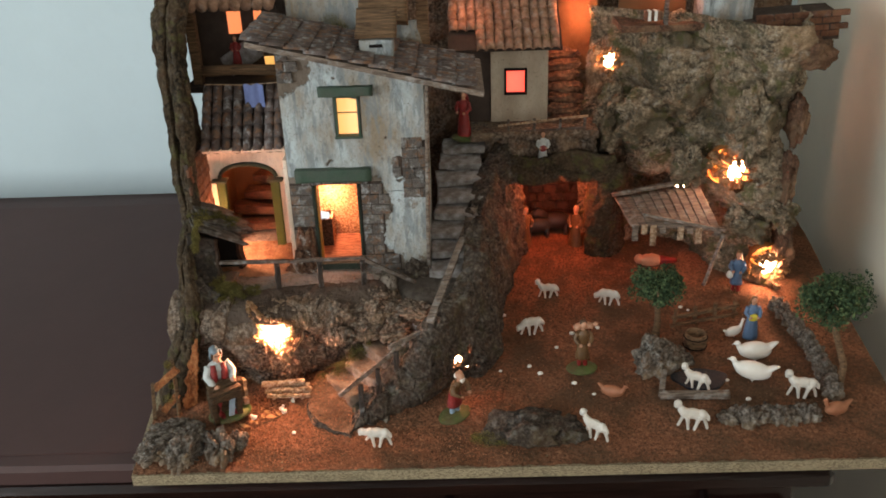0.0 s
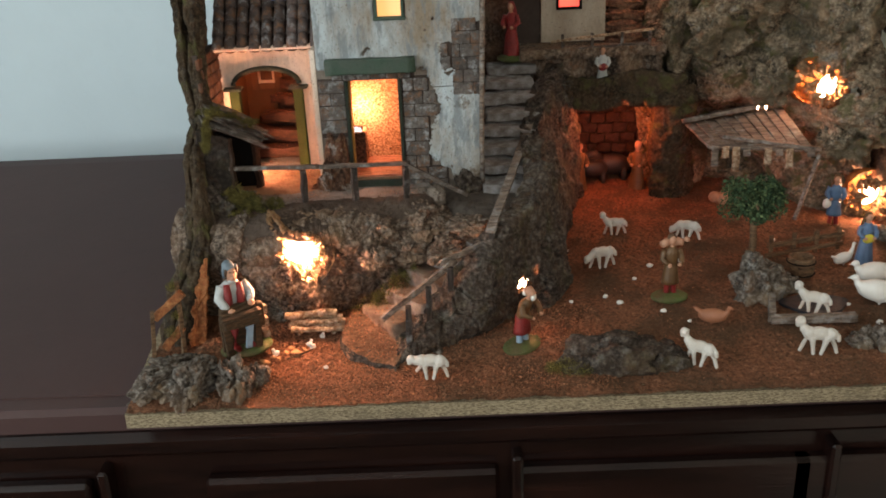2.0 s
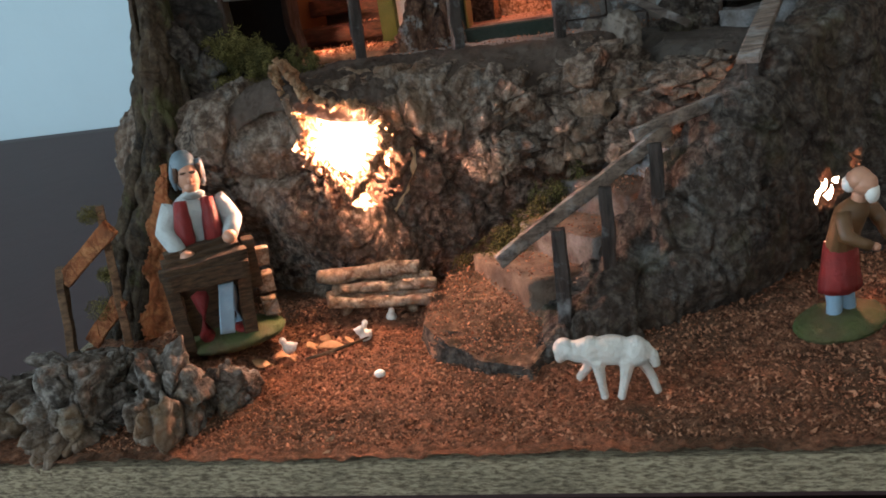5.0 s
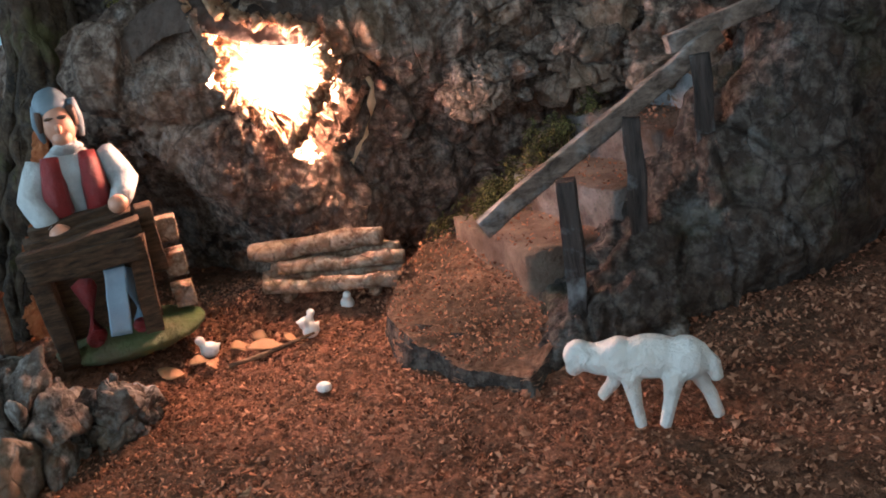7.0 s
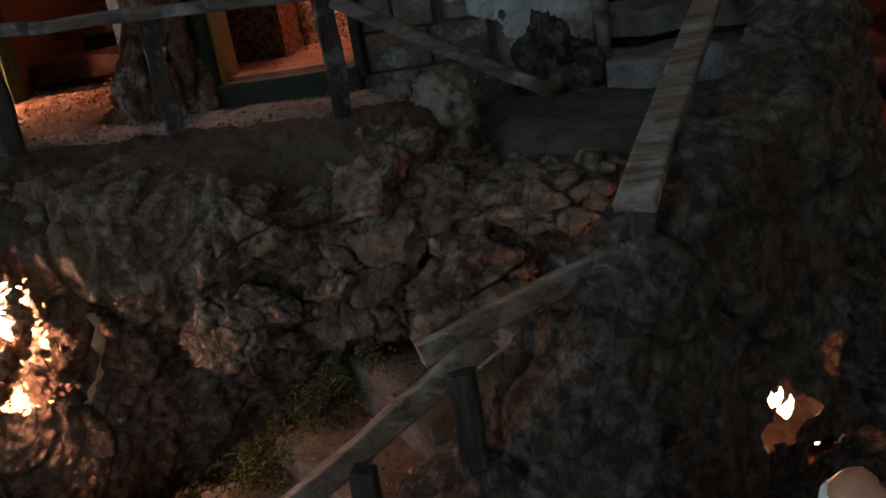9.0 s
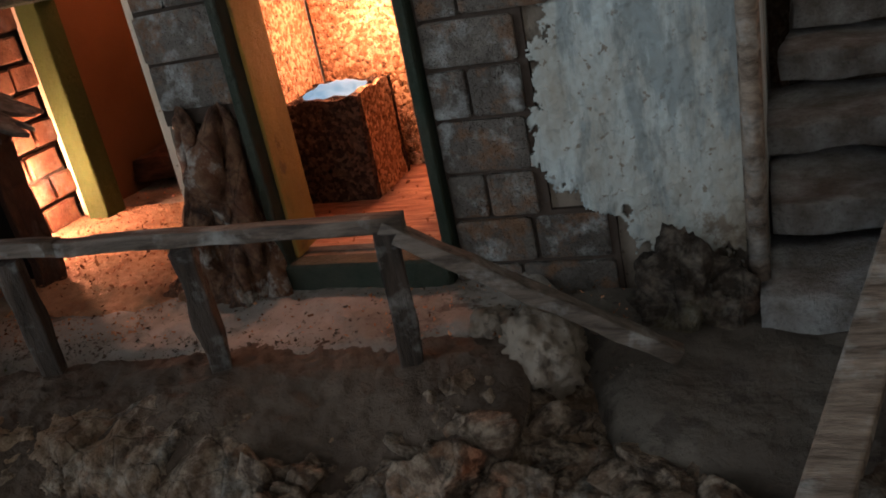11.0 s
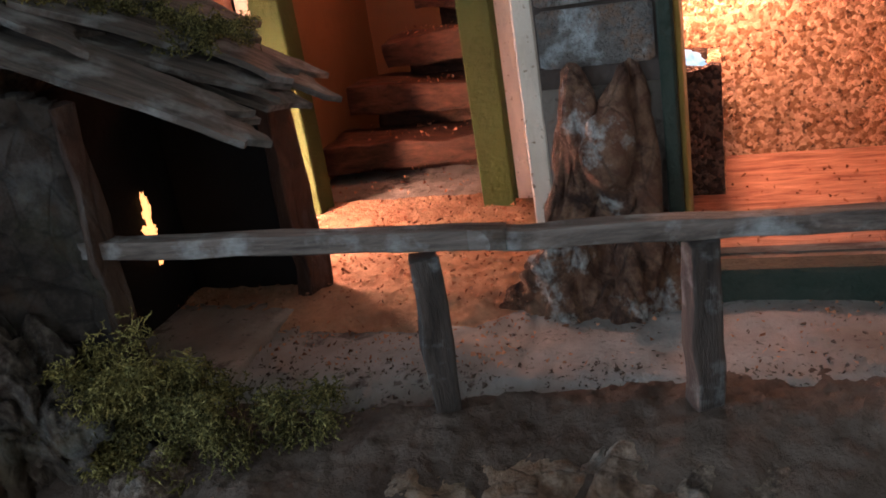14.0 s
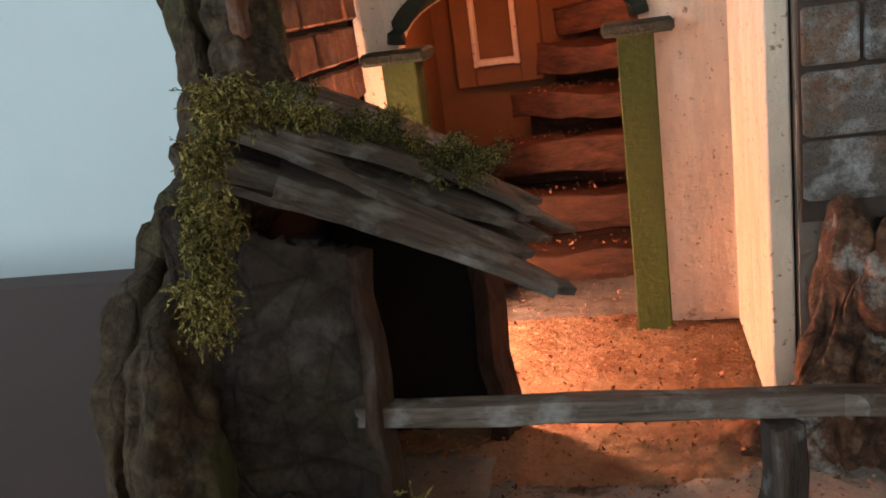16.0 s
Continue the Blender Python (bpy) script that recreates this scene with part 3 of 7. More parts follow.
def lamp_hollow(name, at, size, watts, label, bulb_at=None, colour=WARM, bulb_r=0.006, lining=None, flames=(), lean=0.0):
    """A lit hollow in the cork: a cream-lined cup open to the front, with a small bulb in it."""
    h = holder(name, at, label, "light")
    bm = bmesh.new()
    verts = bmesh.ops.create_icosphere(bm, subdivisions=4, radius=1.0)["verts"]
    bmesh.ops.delete(bm, geom=[v for v in verts if v.co.y < -0.35], context="VERTS")
    for v in bm.verts:
        k = 1 + 0.12 * noise.noise(v.co * 4 + Vector(at) * 40)
        v.co = Vector((v.co.x * size[0], v.co.y * size[1], v.co.z * size[2])) * k
        if v.co.z > 0 and lean:
            v.co.x, v.co.z = v.co.x - lean * v.co.z, v.co.z * 0.78
        v.co.y += 0.25 * max(0.0, -v.co.z - 0.01)
    bmesh.ops.reverse_faces(bm, faces=bm.faces[:])
    part("lining", bm, lining or M_CREAM, h, "scorched orange hollow" if lining else "cream lined hollow", True)
    b = bulb_at or (0, -size[1] * 0.1, 0)
    bm = bmesh.new()
    if not flames:
        add_ball(bm, (b[0], b[1] + bulb_r, b[2]), (bulb_r, bulb_r, bulb_r * 1.5), (0, 25, 0), sub=3)
    for x, y, z, r in flames:
        fl = bmesh.new()
        add_tube(fl, [(x - r * 0.2, y, z - r * 1.2), (x - r * 0.5, y, z - r * 0.3), (x + r * 0.1, y, z + r * 0.5), (x + r * 0.5, y, z + r * 1.4), (x + r * 0.35, y, z + r * 2.3)],
                 [r * 0.35, r, r * 0.7, r * 0.35, r * 0.05], 9)
        part("flame", fl, M_BULB, h, "bright flame-shaped glow for bulb and lit cork", True).visible_shadow = False
    if not flames:
        part("bulb", bm, M_BULB, h, "small lit clear bulb", True).visible_shadow = False
    bulb_lamp(name + "_lamp", [a + c for a, c in zip(at, b)], watts, colour, bulb_r)


HOLE_A = [(-0.213, 0.151), (-0.206, 0.149), (-0.199, 0.134), (-0.186, 0.127), (-0.172, 0.124), (-0.160, 0.118), (-0.156, 0.103), (-0.164, 0.091),
          (-0.174, 0.079), (-0.182, 0.073), (-0.189, 0.083), (-0.198, 0.091), (-0.207, 0.102), (-0.201, 0.113), (-0.207, 0.128), (-0.213, 0.139)]
TAIL_A = [(-0.187, 0.070), (-0.178, 0.069), (-0.177, 0.062), (-0.1815, 0.059), (-0.186, 0.062)]


def lace(x, z):
    """Wavy slits in the thin cork beside the lamp hole."""
    if ((x + 0.1655) / 0.0085) ** 2 + ((z - 0.104) / 0.026) ** 2 > 1:
        return False
    return abs(noise.noise(Vector((x * 150 + 1.5 * math.sin(z * 160), 3.3, z * 55)))) < 0.16


top_line = line([(-0.335, 0.955), (-0.285, 0.955), (-0.245, 0.948), (-0.215, 0.935), (-0.185, 0.940), (-0.16, 0.950), (-0.13, 0.962),
                 (-0.09, 0.975), (-0.055, 0.985), (-0.02, 0.985), (0.03, 0.98)])


def cliff_base(u, v):
    b = top_line(u)
    rise = 0.013 * math.exp(-((b[0] + 0.215) / 0.026) ** 2)
    k = min(1.0, v / 0.72)
    z = (0.110 + rise) * k
    y = b[1] + np.interp(z, [0, 0.02, 0.045, 0.075, 0.105, 0.132], [0.048, 0.042, 0.032, 0.016, -0.001, 0.004])
    # a slab of bark leans from upper left to lower right below the lamp
    d = (b[0] + 0.224) * 0.75 + (z - 0.075) * 0.66
    y -= 0.014 * math.exp(-(d / 0.020) ** 2) * (1 if b[0] < -0.17 else math.exp(-((b[0] + 0.17) / 0.015) ** 2)) * (1 if z < 0.13 else 0.5)
    if v > 0.72:
        k = (v - 0.72) / 0.28
        y += 0.060 * (1 - math.cos(k * math.pi / 2))
        z += 0.0320 * math.sin(k * math.pi / 2) - rise * min(1.0, max(0.0, k - 0.3) / 0.5)
    z *= 1 - 0.19 * min(1.0, max(0.0, (b[0] + 0.032) / 0.03))      # lower where the landing joins
    return (b[0], y, z)


def cliff_rough(p):
    k = min(1.0, max(0.0, (p.y - 0.975) / 0.03)) * min(1.0, max(0.0, (p.z - 0.115) / 0.012))
    return bark_height(p, 1.0) * (1 - 0.85 * k) - 0.002 * k


def cliff_keep(p):
    if p[1] > 0.975:
        return True
    x, z = ragged(p[0], p[2], 0.007)
    return not (inside(HOLE_A, x, z) or inside(TAIL_A, x, z) or lace(p[0], p[2]))


front_cliff = sheet("cork_cliff", cliff_base, 430, 230, M_BARK, cliff_rough, cliff_keep)
tagged(front_cliff, "grey-brown cork bark cliff below the terrace", "rock")


def torn_base(u, v):
    x, z = -0.216 + 0.08 * u, 0.045 + 0.084 * v
    return (x, 0.957 + 0.012 * max(0, v - 0.6), z)


def torn_keep(p):
    x, z = ragged(p[0], p[2], 0.013)
    cx, cz = -0.184, 0.106
    if lace(p[0] + 0.002, p[2] + 0.003):
        return False
    if not inside(HOLE_A, cx + (x - cx) * 0.66, cz + (z - cz) * 0.70):
        return False
    return not (inside(HOLE_A, cx + (x - cx) * 0.98, cz + (z - cz) * 0.98) or inside(TAIL_A, x, z))


torn = sheet("torn_cork", torn_base, 130, 170, M_BARK_RED, lambda p: bark_height(p, 0.5), torn_keep)
tagged(torn, "torn red-brown cork fibres round the lamp hole", "bark")
rnd = random.Random(17)
for k in range(4):
    bm = bmesh.new()
    for (x0, z0), (x1, z1) in zip(HOLE_A, HOLE_A[1:] + HOLE_A[:1]):
        for _ in range(3):
            s, y = rnd.random(), rnd.uniform(0.938, 0.950)
            a = Vector((x0 + (x1 - x0) * s, y, z0 + (z1 - z0) * s))
            way = (Vector((-0.184, y, 0.106)) - a) * rnd.uniform(0.05, 0.25) + Vector((rnd.uniform(-1, 1), rnd.uniform(-0.5, 0.5), rnd.uniform(-1, 1))) * 0.004
            add_tube(bm, [a - way * 0.4, a + way * 0.4 + Vector((rnd.uniform(-1, 1), 0, rnd.uniform(-1, 1))) * 0.002, a + way], [0.0022, 0.0014 * rnd.uniform(0.6, 1.3), 0.0003], 5)
    part("fibre_tuft", bm, M_FIBRE, torn, "thin torn fibres", True)
lamp_hollow("cliff_lamp", (-0.185, 0.972, 0.096), (0.038, 0.028, 0.050), 1.5, "bright lamp glowing through a torn hole in the cork",
            (0.000, -0.0215, 0.006), WARM, 0.0125, lean=0.5)

# the mass of cork under the two flights of steps
sr_low = line([(-0.072, 0.864), (-0.045, 0.868), (-0.01, 0.890), (0.03, 0.918), (0.07, 0.950), (0.105, 0.972), (0.125, 1.0), (0.132, 1.07),
               (0.146, 1.15), (0.166, 1.25), (0.188, 1.345)])
sr_top = line([(-0.072, 0.870, 0.008), (-0.045, 0.885, 0.028), (-0.015, 0.903, 0.054), (0.02, 0.915, 0.088), (0.055, 0.942, 0.122), (0.085, 0.975, 0.136),
               (0.105, 1.02, 0.150), (0.112, 1.09, 0.162), (0.116, 1.17, 0.185), (0.140, 1.26, 0.215), (0.176, 1.345, 0.245)])
HOLE_T = [(0.063, 0.046), (0.065, 0.060), (0.072, 0.065), (0.078, 0.054), (0.072, 0.042)]
HOLE_U = [(0.081, 0.036), (0.092, 0.038), (0.090, 0.031), (0.082, 0.030)]
HOLE_V = [(0.083, 0.058), (0.086, 0.068), (0.091, 0.064), (0.088, 0.054)]


def stair_rock_base(u, v):
    a, b = sr_low(u), sr_top(u)
    k = min(v / 0.8, 1.0)
    bulge = 0.012 * math.sin(math.pi * k)
    x, y, z = a[0] + (b[0] - a[0]) * k, a[1] + (b[1] - a[1]) * k - bulge * (1 - u), b[2] * k
    if v > 0.8:
        w = (v - 0.8) / 0.2
        x, y, z = x - 0.02 * w * u - 0.01 * w, y + 0.03 * w * (1 - u), z - 0.004 * w
    return (x + bulge * u, y, z)


def torch_keep(p):
    if p[1] > 0.98 or p[2] > 0.08:
        return True
    q = ragged(p[0], p[2], 0.004)
    return not (inside(HOLE_T, *q) or inside(HOLE_U, *q) or inside(HOLE_V, *q))


stair_rock = sheet("stair_rock", stair_rock_base, 420, 130, M_BARK_DARK, lambda p: bark_height(p, 1.1), torch_keep)
tagged(stair_rock, "dark furrowed cork rock carrying the stone steps", "rock")
# last two flames glow in place of lamplit cork edges
lamp_hollow("torch_lamp", (0.080, 0.972, 0.050), (0.026, 0.020, 0.030), 0.13, "small flame-like lamp in a hole of the rock",
            (-0.012, -0.026, 0.002), AMBER, 0.0030, M_BARK_DARK,
            ((-0.010, -0.023, 0.001, 0.0023), (-0.0070, -0.022, 0.003, 0.0018), (-0.011, -0.021, -0.005, 0.0014), (-0.004, -0.020, -0.002, 0.0022), (0.000, -0.017, 0.005, 0.0016), (0.004, -0.013, 0.012, 0.0014),
             (0.006, -0.013, -0.017, 0.0017)))

# bark trunk that closes the model on its left


def trunk_base(u, v):
    z = -0.002 + v * 0.58
    xl = np.interp(z, [0, 0.056, 0.122, 0.165, 0.212, 0.240, 0.252, 0.265, 0.285, 0.32, 0.43, 0.5, 0.58], [-0.356, -0.342, -0.315, -0.310, -0.311, -0.307, -0.317, -0.324, -0.330, -0.332, -0.338, -0.334, -0.312])
    yf = np.interp(z, [0, 0.1, 0.2, 0.222, 0.24, 0.252, 0.265, 0.285, 0.34, 0.4, 0.58], [0.925, 0.945, 0.966, 0.982, 1.010, 1.040, 1.054, 1.064, 1.075, 1.095, 1.12])
    w = np.interp(z, [0, 0.08, 0.13, 0.24, 0.265, 0.34, 0.58], [0.042, 0.038, 0.028, 0.022, 0.034, 0.042, 0.046])
    p = line([(xl - 0.03, 1.34), (xl - 0.012, yf + 0.12), (xl, yf + 0.03), (xl + 0.004, yf + 0.004), (xl + w * 0.30, yf - 0.001), (xl + w * 0.40, yf + 0.016), (xl + w * 0.52, yf - 0.003), (xl + w * 0.72, yf - 0.004), (xl + w * 0.95, yf + 0.008),
              (xl + w * 0.8, yf + 0.024), (xl + w * 0.3, yf + 0.04), (xl - 0.006, yf + 0.05)])(u)
    return (p[0], p[1], z)


trunk = sheet("bark_column", trunk_base, 230, 360, M_BARK_MOSSY, lambda p: 0.55 * bark_height(p, 1.0, 0.5) + 0.005 * abs(noise.noise(Vector((p.x * 130, p.y * 130, p.z * 40)))))
tagged(trunk, "tall mossy cork bark column closing the model's side", "bark")

# the right-hand cliff with its cave
RC = [(0.310, 1.40), (0.345, 1.37), (0.40, 1.335), (0.46, 1.30), (0.52, 1.25), (0.56, 1.205), (0.595, 1.195), (0.615, 1.24), (0.618, 1.34)]
rc_line = line(RC)
HOLE_1 = [(0.330, 0.352), (0.338, 0.378), (0.350, 0.384), (0.362, 0.372), (0.357, 0.350), (0.345, 0.338)]
HOLE_2 = [(0.500, 0.232), (0.518, 0.226), (0.538, 0.218), (0.562, 0.210), (0.556, 0.186), (0.536, 0.178), (0.516, 0.190), (0.512, 0.210)]
HOLE_3 = [(0.566, 0.072), (0.588, 0.076), (0.610, 0.074), (0.612, 0.050), (0.598, 0.030), (0.574, 0.034)]


def right_cliff_base(u, v):
    a = rc_line(u)
    z = 0.01 + v * 0.44
    x, y = a
    y += 0.03 * v + 0.02 * math.sin(v * 5) + 0.022 * abs(math.sin(v * 8.5 + 5 * x)) * (1 - 0.5 * v)
    # the dark shelter below the plank roof
    m = math.exp(-((x - 0.435) / 0.055) ** 4) * (1 if z < 0.14 else max(0, 1 - (z - 0.14) / 0.03))
    y += 0.085 * m
    # the rim widens to the slab on top
    x += max(0, u - 0.7) * 0.08 * math.sin(v * 7 + 1)
    return (x, y, z)


def right_keep(p):
    x, z = ragged(p[0], p[2], 0.020)
    return not (inside(HOLE_1, x, z) or inside(HOLE_2, x, z) or inside(HOLE_3, x, z))


right_cliff = sheet("right_cliff", right_cliff_base, 300, 260, M_BARK_CLIFF, lambda p: bark_height(p, 0.85, 1.7) + 0.052 * abs(noise.noise(p * 8.5 + Vector((4, 2, 1)))) + 0.014 * noise.noise(p * 15) - 0.01, right_keep)
right_cliff.name = "cork_cliff"
tagged(right_cliff, "high cork bark cliff with glowing holes and moss", "rock")
lamp_hollow("upper_lamp", (0.347, 1.425, 0.362), (0.03, 0.028, 0.034), 0.28, "lamp glowing through a hole high in the cliff", (0, -0.020, -0.006), WARM, 0.010, M_EMBER)
lamp_hollow("middle_lamp", (0.535, 1.285, 0.205), (0.042, 0.032, 0.036), 0.46, "lamp glowing through a torn hole in the cliff", (0.010, -0.018, -0.008), WARM, 0.012, M_EMBER)
lamp_hollow("low_lamp", (0.592, 1.215, 0.056), (0.034, 0.028, 0.034), 0.28, "lamp glowing low in the cliff like a fire", (0, -0.018, 0.0), WARM, 0.012, M_EMBER)

for name, hole, mid in (("torn_cork", HOLE_1, (0.347, 1.398, 0.358)), ("torn_cork", HOLE_2, (0.535, 1.258, 0.203)), ("torn_cork", HOLE_3, (0.592, 1.188, 0.056))):
    h = holder(name, mid, "torn red-brown cork fibres across a lamp hole", "bark", "lamp holes")
    for _ in range(3):
        bm = bmesh.new()
        for k in range(16):
            s, q = rnd.random(), rnd.randrange(len(hole))
            a, b = hole[q], hole[(q + 1) % len(hole)]
            p = Vector((a[0] + (b[0] - a[0]) * s - mid[0], rnd.uniform(-0.012, 0.010), a[1] + (b[1] - a[1]) * s - mid[2])) * 1.1
            way = -p * rnd.uniform(0.15, 0.7) + Vector((rnd.uniform(-1, 1), rnd.uniform(-1, 1), rnd.uniform(-1, 1))) * 0.008
            add_tube(bm, [p - way * 0.3, p + way * 0.4 + Vector((rnd.uniform(-1, 1), 0, rnd.uniform(-1, 1))) * 0.004, p + way], [0.0042, 0.0026 * rnd.uniform(0.5, 1.3), 0.0005], 5)
        part("fibre_tuft", bm, M_FIBRE, h, "thin torn fibres", True)
for x, y, z, a, b, c, s in ((0.400, 1.335, 0.275, 0.055, 0.030, 0.045, 81), (0.470, 1.315, 0.330, 0.060, 0.030, 0.050, 82), (0.355, 1.375, 0.270, 0.040, 0.026, 0.050, 83), (0.560, 1.240, 0.300, 0.050, 0.030, 0.060, 84),
                            (0.600, 1.205, 0.150, 0.050, 0.026, 0.024, 85), (0.470, 1.285, 0.205, 0.040, 0.026, 0.030, 86), (0.560, 1.235, 0.120, 0.040, 0.030, 0.030, 87), (0.430, 1.345, 0.400, 0.060, 0.030, 0.040, 88)):
    rock("cork_rock", (x, y, z), (a, b, c), s, "ledge of weathered cork in the cliff face", M_BARK_CLIFF, 5, 0.55, "cliff ledges", s * 20)
for x, y, z, a, b, c, s in ((0.612, 1.225, 0.300, 0.016, 0.030, 0.040, 91), (0.606, 1.215, 0.205, 0.012, 0.030, 0.050, 92), (0.614, 1.210, 0.090, 0.014, 0.030, 0.050, 93), (0.622, 1.225, 0.405, 0.034, 0.030, 0.022, 94)):
    rock("cork_rock", (x, y, z), (a, b, c), s, "red-brown broken edge of the cork cliff", M_BARK_RED, 5, 0.4, "cliff rim")

# back of the model, and the red cave
back = sheet("cork_backing", lambda u, v: (-0.38 + 1.06 * u, 1.50, v * (0.50 + 0.04 * math.sin(u * 9) + 0.02 * math.sin(u * 31))), 200, 90, M_BARK,
             lambda p: bark_height(p, 1.2), None, None, 0.012)
tagged(back, "rough cork backing of the model landscape", "backing")
cave = sheet("cave_wall", lambda u, v: line([(0.178, 1.335), (0.182, 1.40), (0.19, 1.455), (0.25, 1.47), (0.31, 1.460), (0.325, 1.41), (0.318, 1.335)])(u).tolist() + [v * 0.20],
             120, 70, M_BARK_DARK, lambda p: -bark_height(p, 0.8))
tagged(cave, "red-brown cork wall at the back of the cave", "cave")
roof_cave = sheet("cave_roof", lambda u, v: (0.13 + 0.23 * u, 1.31 + 0.17 * v, 0.193 + 0.01 * math.sin(u * 6)), 90, 60, M_BARK_MOSSY,
                  lambda p: bark_height(p, 0.6), None, None, 0.016)
tagged(roof_cave, "cork ledge roofing the cave", "rock")
rim = sheet("cave_rim", lambda u, v: (0.13 + 0.22 * u, 1.315 + 0.01 * math.sin(u * 12), 0.172 + 0.003 * math.cos(u * 9) + v * 0.048), 90, 30, M_BARK_MOSSY,
            lambda p: bark_height(p, 0.6), None, None, 0.01)
tagged(rim, "rough cork rim above the cave mouth", "rock")
pillar = sheet("cave_pillar", lambda u, v: tuple(line([(0.322, 1.385), (0.308, 1.345), (0.306, 1.325), (0.320, 1.316), (0.345, 1.314), (0.366, 1.326), (0.376, 1.36)])(u)) + (0.004 + 0.196 * v,), 110, 150, M_BARK_MOSSY,
               lambda p: bark_height(p, 0.6, 1.6))
tagged(pillar, "dark mossy cork pillar beside the cave mouth", "rock")
cave_stone = bmesh.new()
add_box(cave_stone, (0, 0, 0), (0.0235, 0.010, 0.0155), bevel=0.002, jitter=0.0012, seed=5)
pieces("stone", cave_stone, M_CAVESTONE, cave, [pose(0.190 + 0.0252 * c + 0.012 * (r % 2), 1.446 + 0.003 * math.sin(3 * c + r), 0.022 + 0.0172 * r, 2 * math.sin(c + r), 3 * math.sin(2 * c + 5 * r), 4 * math.sin(r + 7 * c)) for r in range(10) for c in range(5 + (r + 1) % 2)])
bulb_lamp("cave_lamp", (0.248, 1.325, 0.155), 0.23, (1.0, 0.21, 0.08), 0.006)

# ---------------------------------------------------------------- terrace and steps
M_DIRT = plain_material("dark_terrace_dirt", (0.100, 0.073, 0.056), 0.95, 0.5, 130, 0.002, 0.1, (0.055, 0.039, 0.030))

M_COURT = plain_material("courtyard_sawdust", (0.42, 0.26, 0.16), 0.95, 0.5, 220, 0.003, 0.1, (0.26, 0.13, 0.075))


def dip(y, edge, width, depth):
    k = min(1.0, max(0.0, (edge - y) / width))
    return depth * k ** 1.3


def terrace_edge(x):
    """How far back the dark dirt reaches over the pale floor."""
    return 1.020 + 0.016 * min(1.0, max(0.0, (x + 0.10) / 0.07)) + 0.004 * noise.noise(Vector((x * 60, 0, 0)))


terrace = sheet("terrace", lambda u, v: (-0.33 + 0.318 * u, 0.992 + 0.35 * v, 0.1420 - 0.03 * max(0.0, u - 0.93) / 0.07 - dip(0.992 + 0.35 * v, terrace_edge(-0.33 + 0.318 * u), 0.03, 0.025)), 220, 150, M_TERRACE,
                lambda p: 0.0012 * noise.fractal(p * 70, 0.9, 2.0, 4))
verge = sheet("terrace_verge", lambda u, v: cliff_base(0.08 + 0.80 * u, 0.74 + 0.26 * v), 260, 70, M_DIRT,
              lambda p: 0.0022 * noise.noise(p * 30) + 0.0015 * noise.fractal(p * 90, 0.9, 2.0, 4) + 0.0009 * noise.fractal(p * 300, 0.9, 2.0, 3) + 0.0022 - 0.5 * max(0.0, 0.125 - p.z) - 0.22 * max(0.0, p.y - 1.006 - 0.014 * min(1.0, max(0.0, (p.x + 0.10) / 0.07))))
tagged(verge, "dark crumbly dirt along the terrace edge", "dirt", "", "structure")
court = sheet("courtyard_floor", lambda u, v: (-0.304 + 0.138 * u, 1.045 + 0.118 * v, 0.1450 - 0.003 * max(0.0, 1 - 6 * v) - 0.003 * max(0.0, 6 * u - 5)), 120, 110, M_COURT,
              lambda p: 0.0008 * noise.fractal(p * 200, 0.8, 2.0, 4))
tagged(court, "sawdust-strewn courtyard floor before the arch", "floor", "", "structure")
tagged(terrace, "dusty grey-brown floor of the terrace", "terrace", "", "structure")


# terrace dust in a darker copy, with the landing's shade painted in
M_LANDING_SHADE = plaster_material("shaded_dusty_landing", (0.095, 0.080, 0.066), (0.055, 0.043, 0.034), (0.04, 0.031, 0.025), 0.56)


def landing_base(u, v):
    a = (1 - u) * Vector((0.0, 0.990, 0.1255)) + u * Vector((0.085, 0.958, 0.1235))
    b = (1 - u) * Vector((-0.045, 1.066, 0.139)) + u * Vector((0.118, 1.066, 0.130))
    p = (1 - v) * a + v * b
    edge = max(0.0, 0.25 - v) / 0.25, max(0.0, 0.2 - u) / 0.2, 0.25 * max(0.0, u - 0.8) / 0.2
    p.z -= 0.022 * max(edge) ** 2
    return tuple(p)


landing = sheet("landing", landing_base, 100, 90, M_LANDING_SHADE, lambda p: 0.0014 * noise.fractal(p * 70, 0.9, 2.0, 4))
tagged(landing, "dusty landing between two flights of steps, darkened for shade", "landing", "", "structure")


def step_block(size, seed):
    bm = bmesh.new()
    verts = add_box(bm, (0, 0, 0), size)
    bmesh.ops.subdivide_edges(bm, edges=bm.edges[:], cuts=14, use_grid_fill=True)
    for v in bm.verts:
        p = v.co + Vector((seed * 2.3, seed, 0))
        v.co += Vector((noise.noise(p * 90), noise.noise(p * 90 + Vector((5, 5, 5))), noise.noise(p * 70 + Vector((1, 8, 3))))) * 0.0018
        v.co += Vector((noise.noise(p * 38), noise.noise(p * 38 + Vector((3, 5, 5))), noise.noise(p * 38 + Vector((1, 2, 3))))) * 0.0026
    bm.normal_update()
    for f in bm.faces:
        f.material_index = 1 if f.normal.z > 0.6 else 0
    return bm


flight = holder("lower_steps", (-0.0925, 0.9155, 0.0), "low flight of worn pale stone steps", "steps")
d = Vector((0.77, 0.63, 0)).normalized()
turn = math.degrees(math.atan2(d.y, d.x))
for k in range(6):
    z = 0.030 + 0.0165 * k
    run = 0.150 - 0.026 * k
    c = d * (0.030 * k + run / 2)
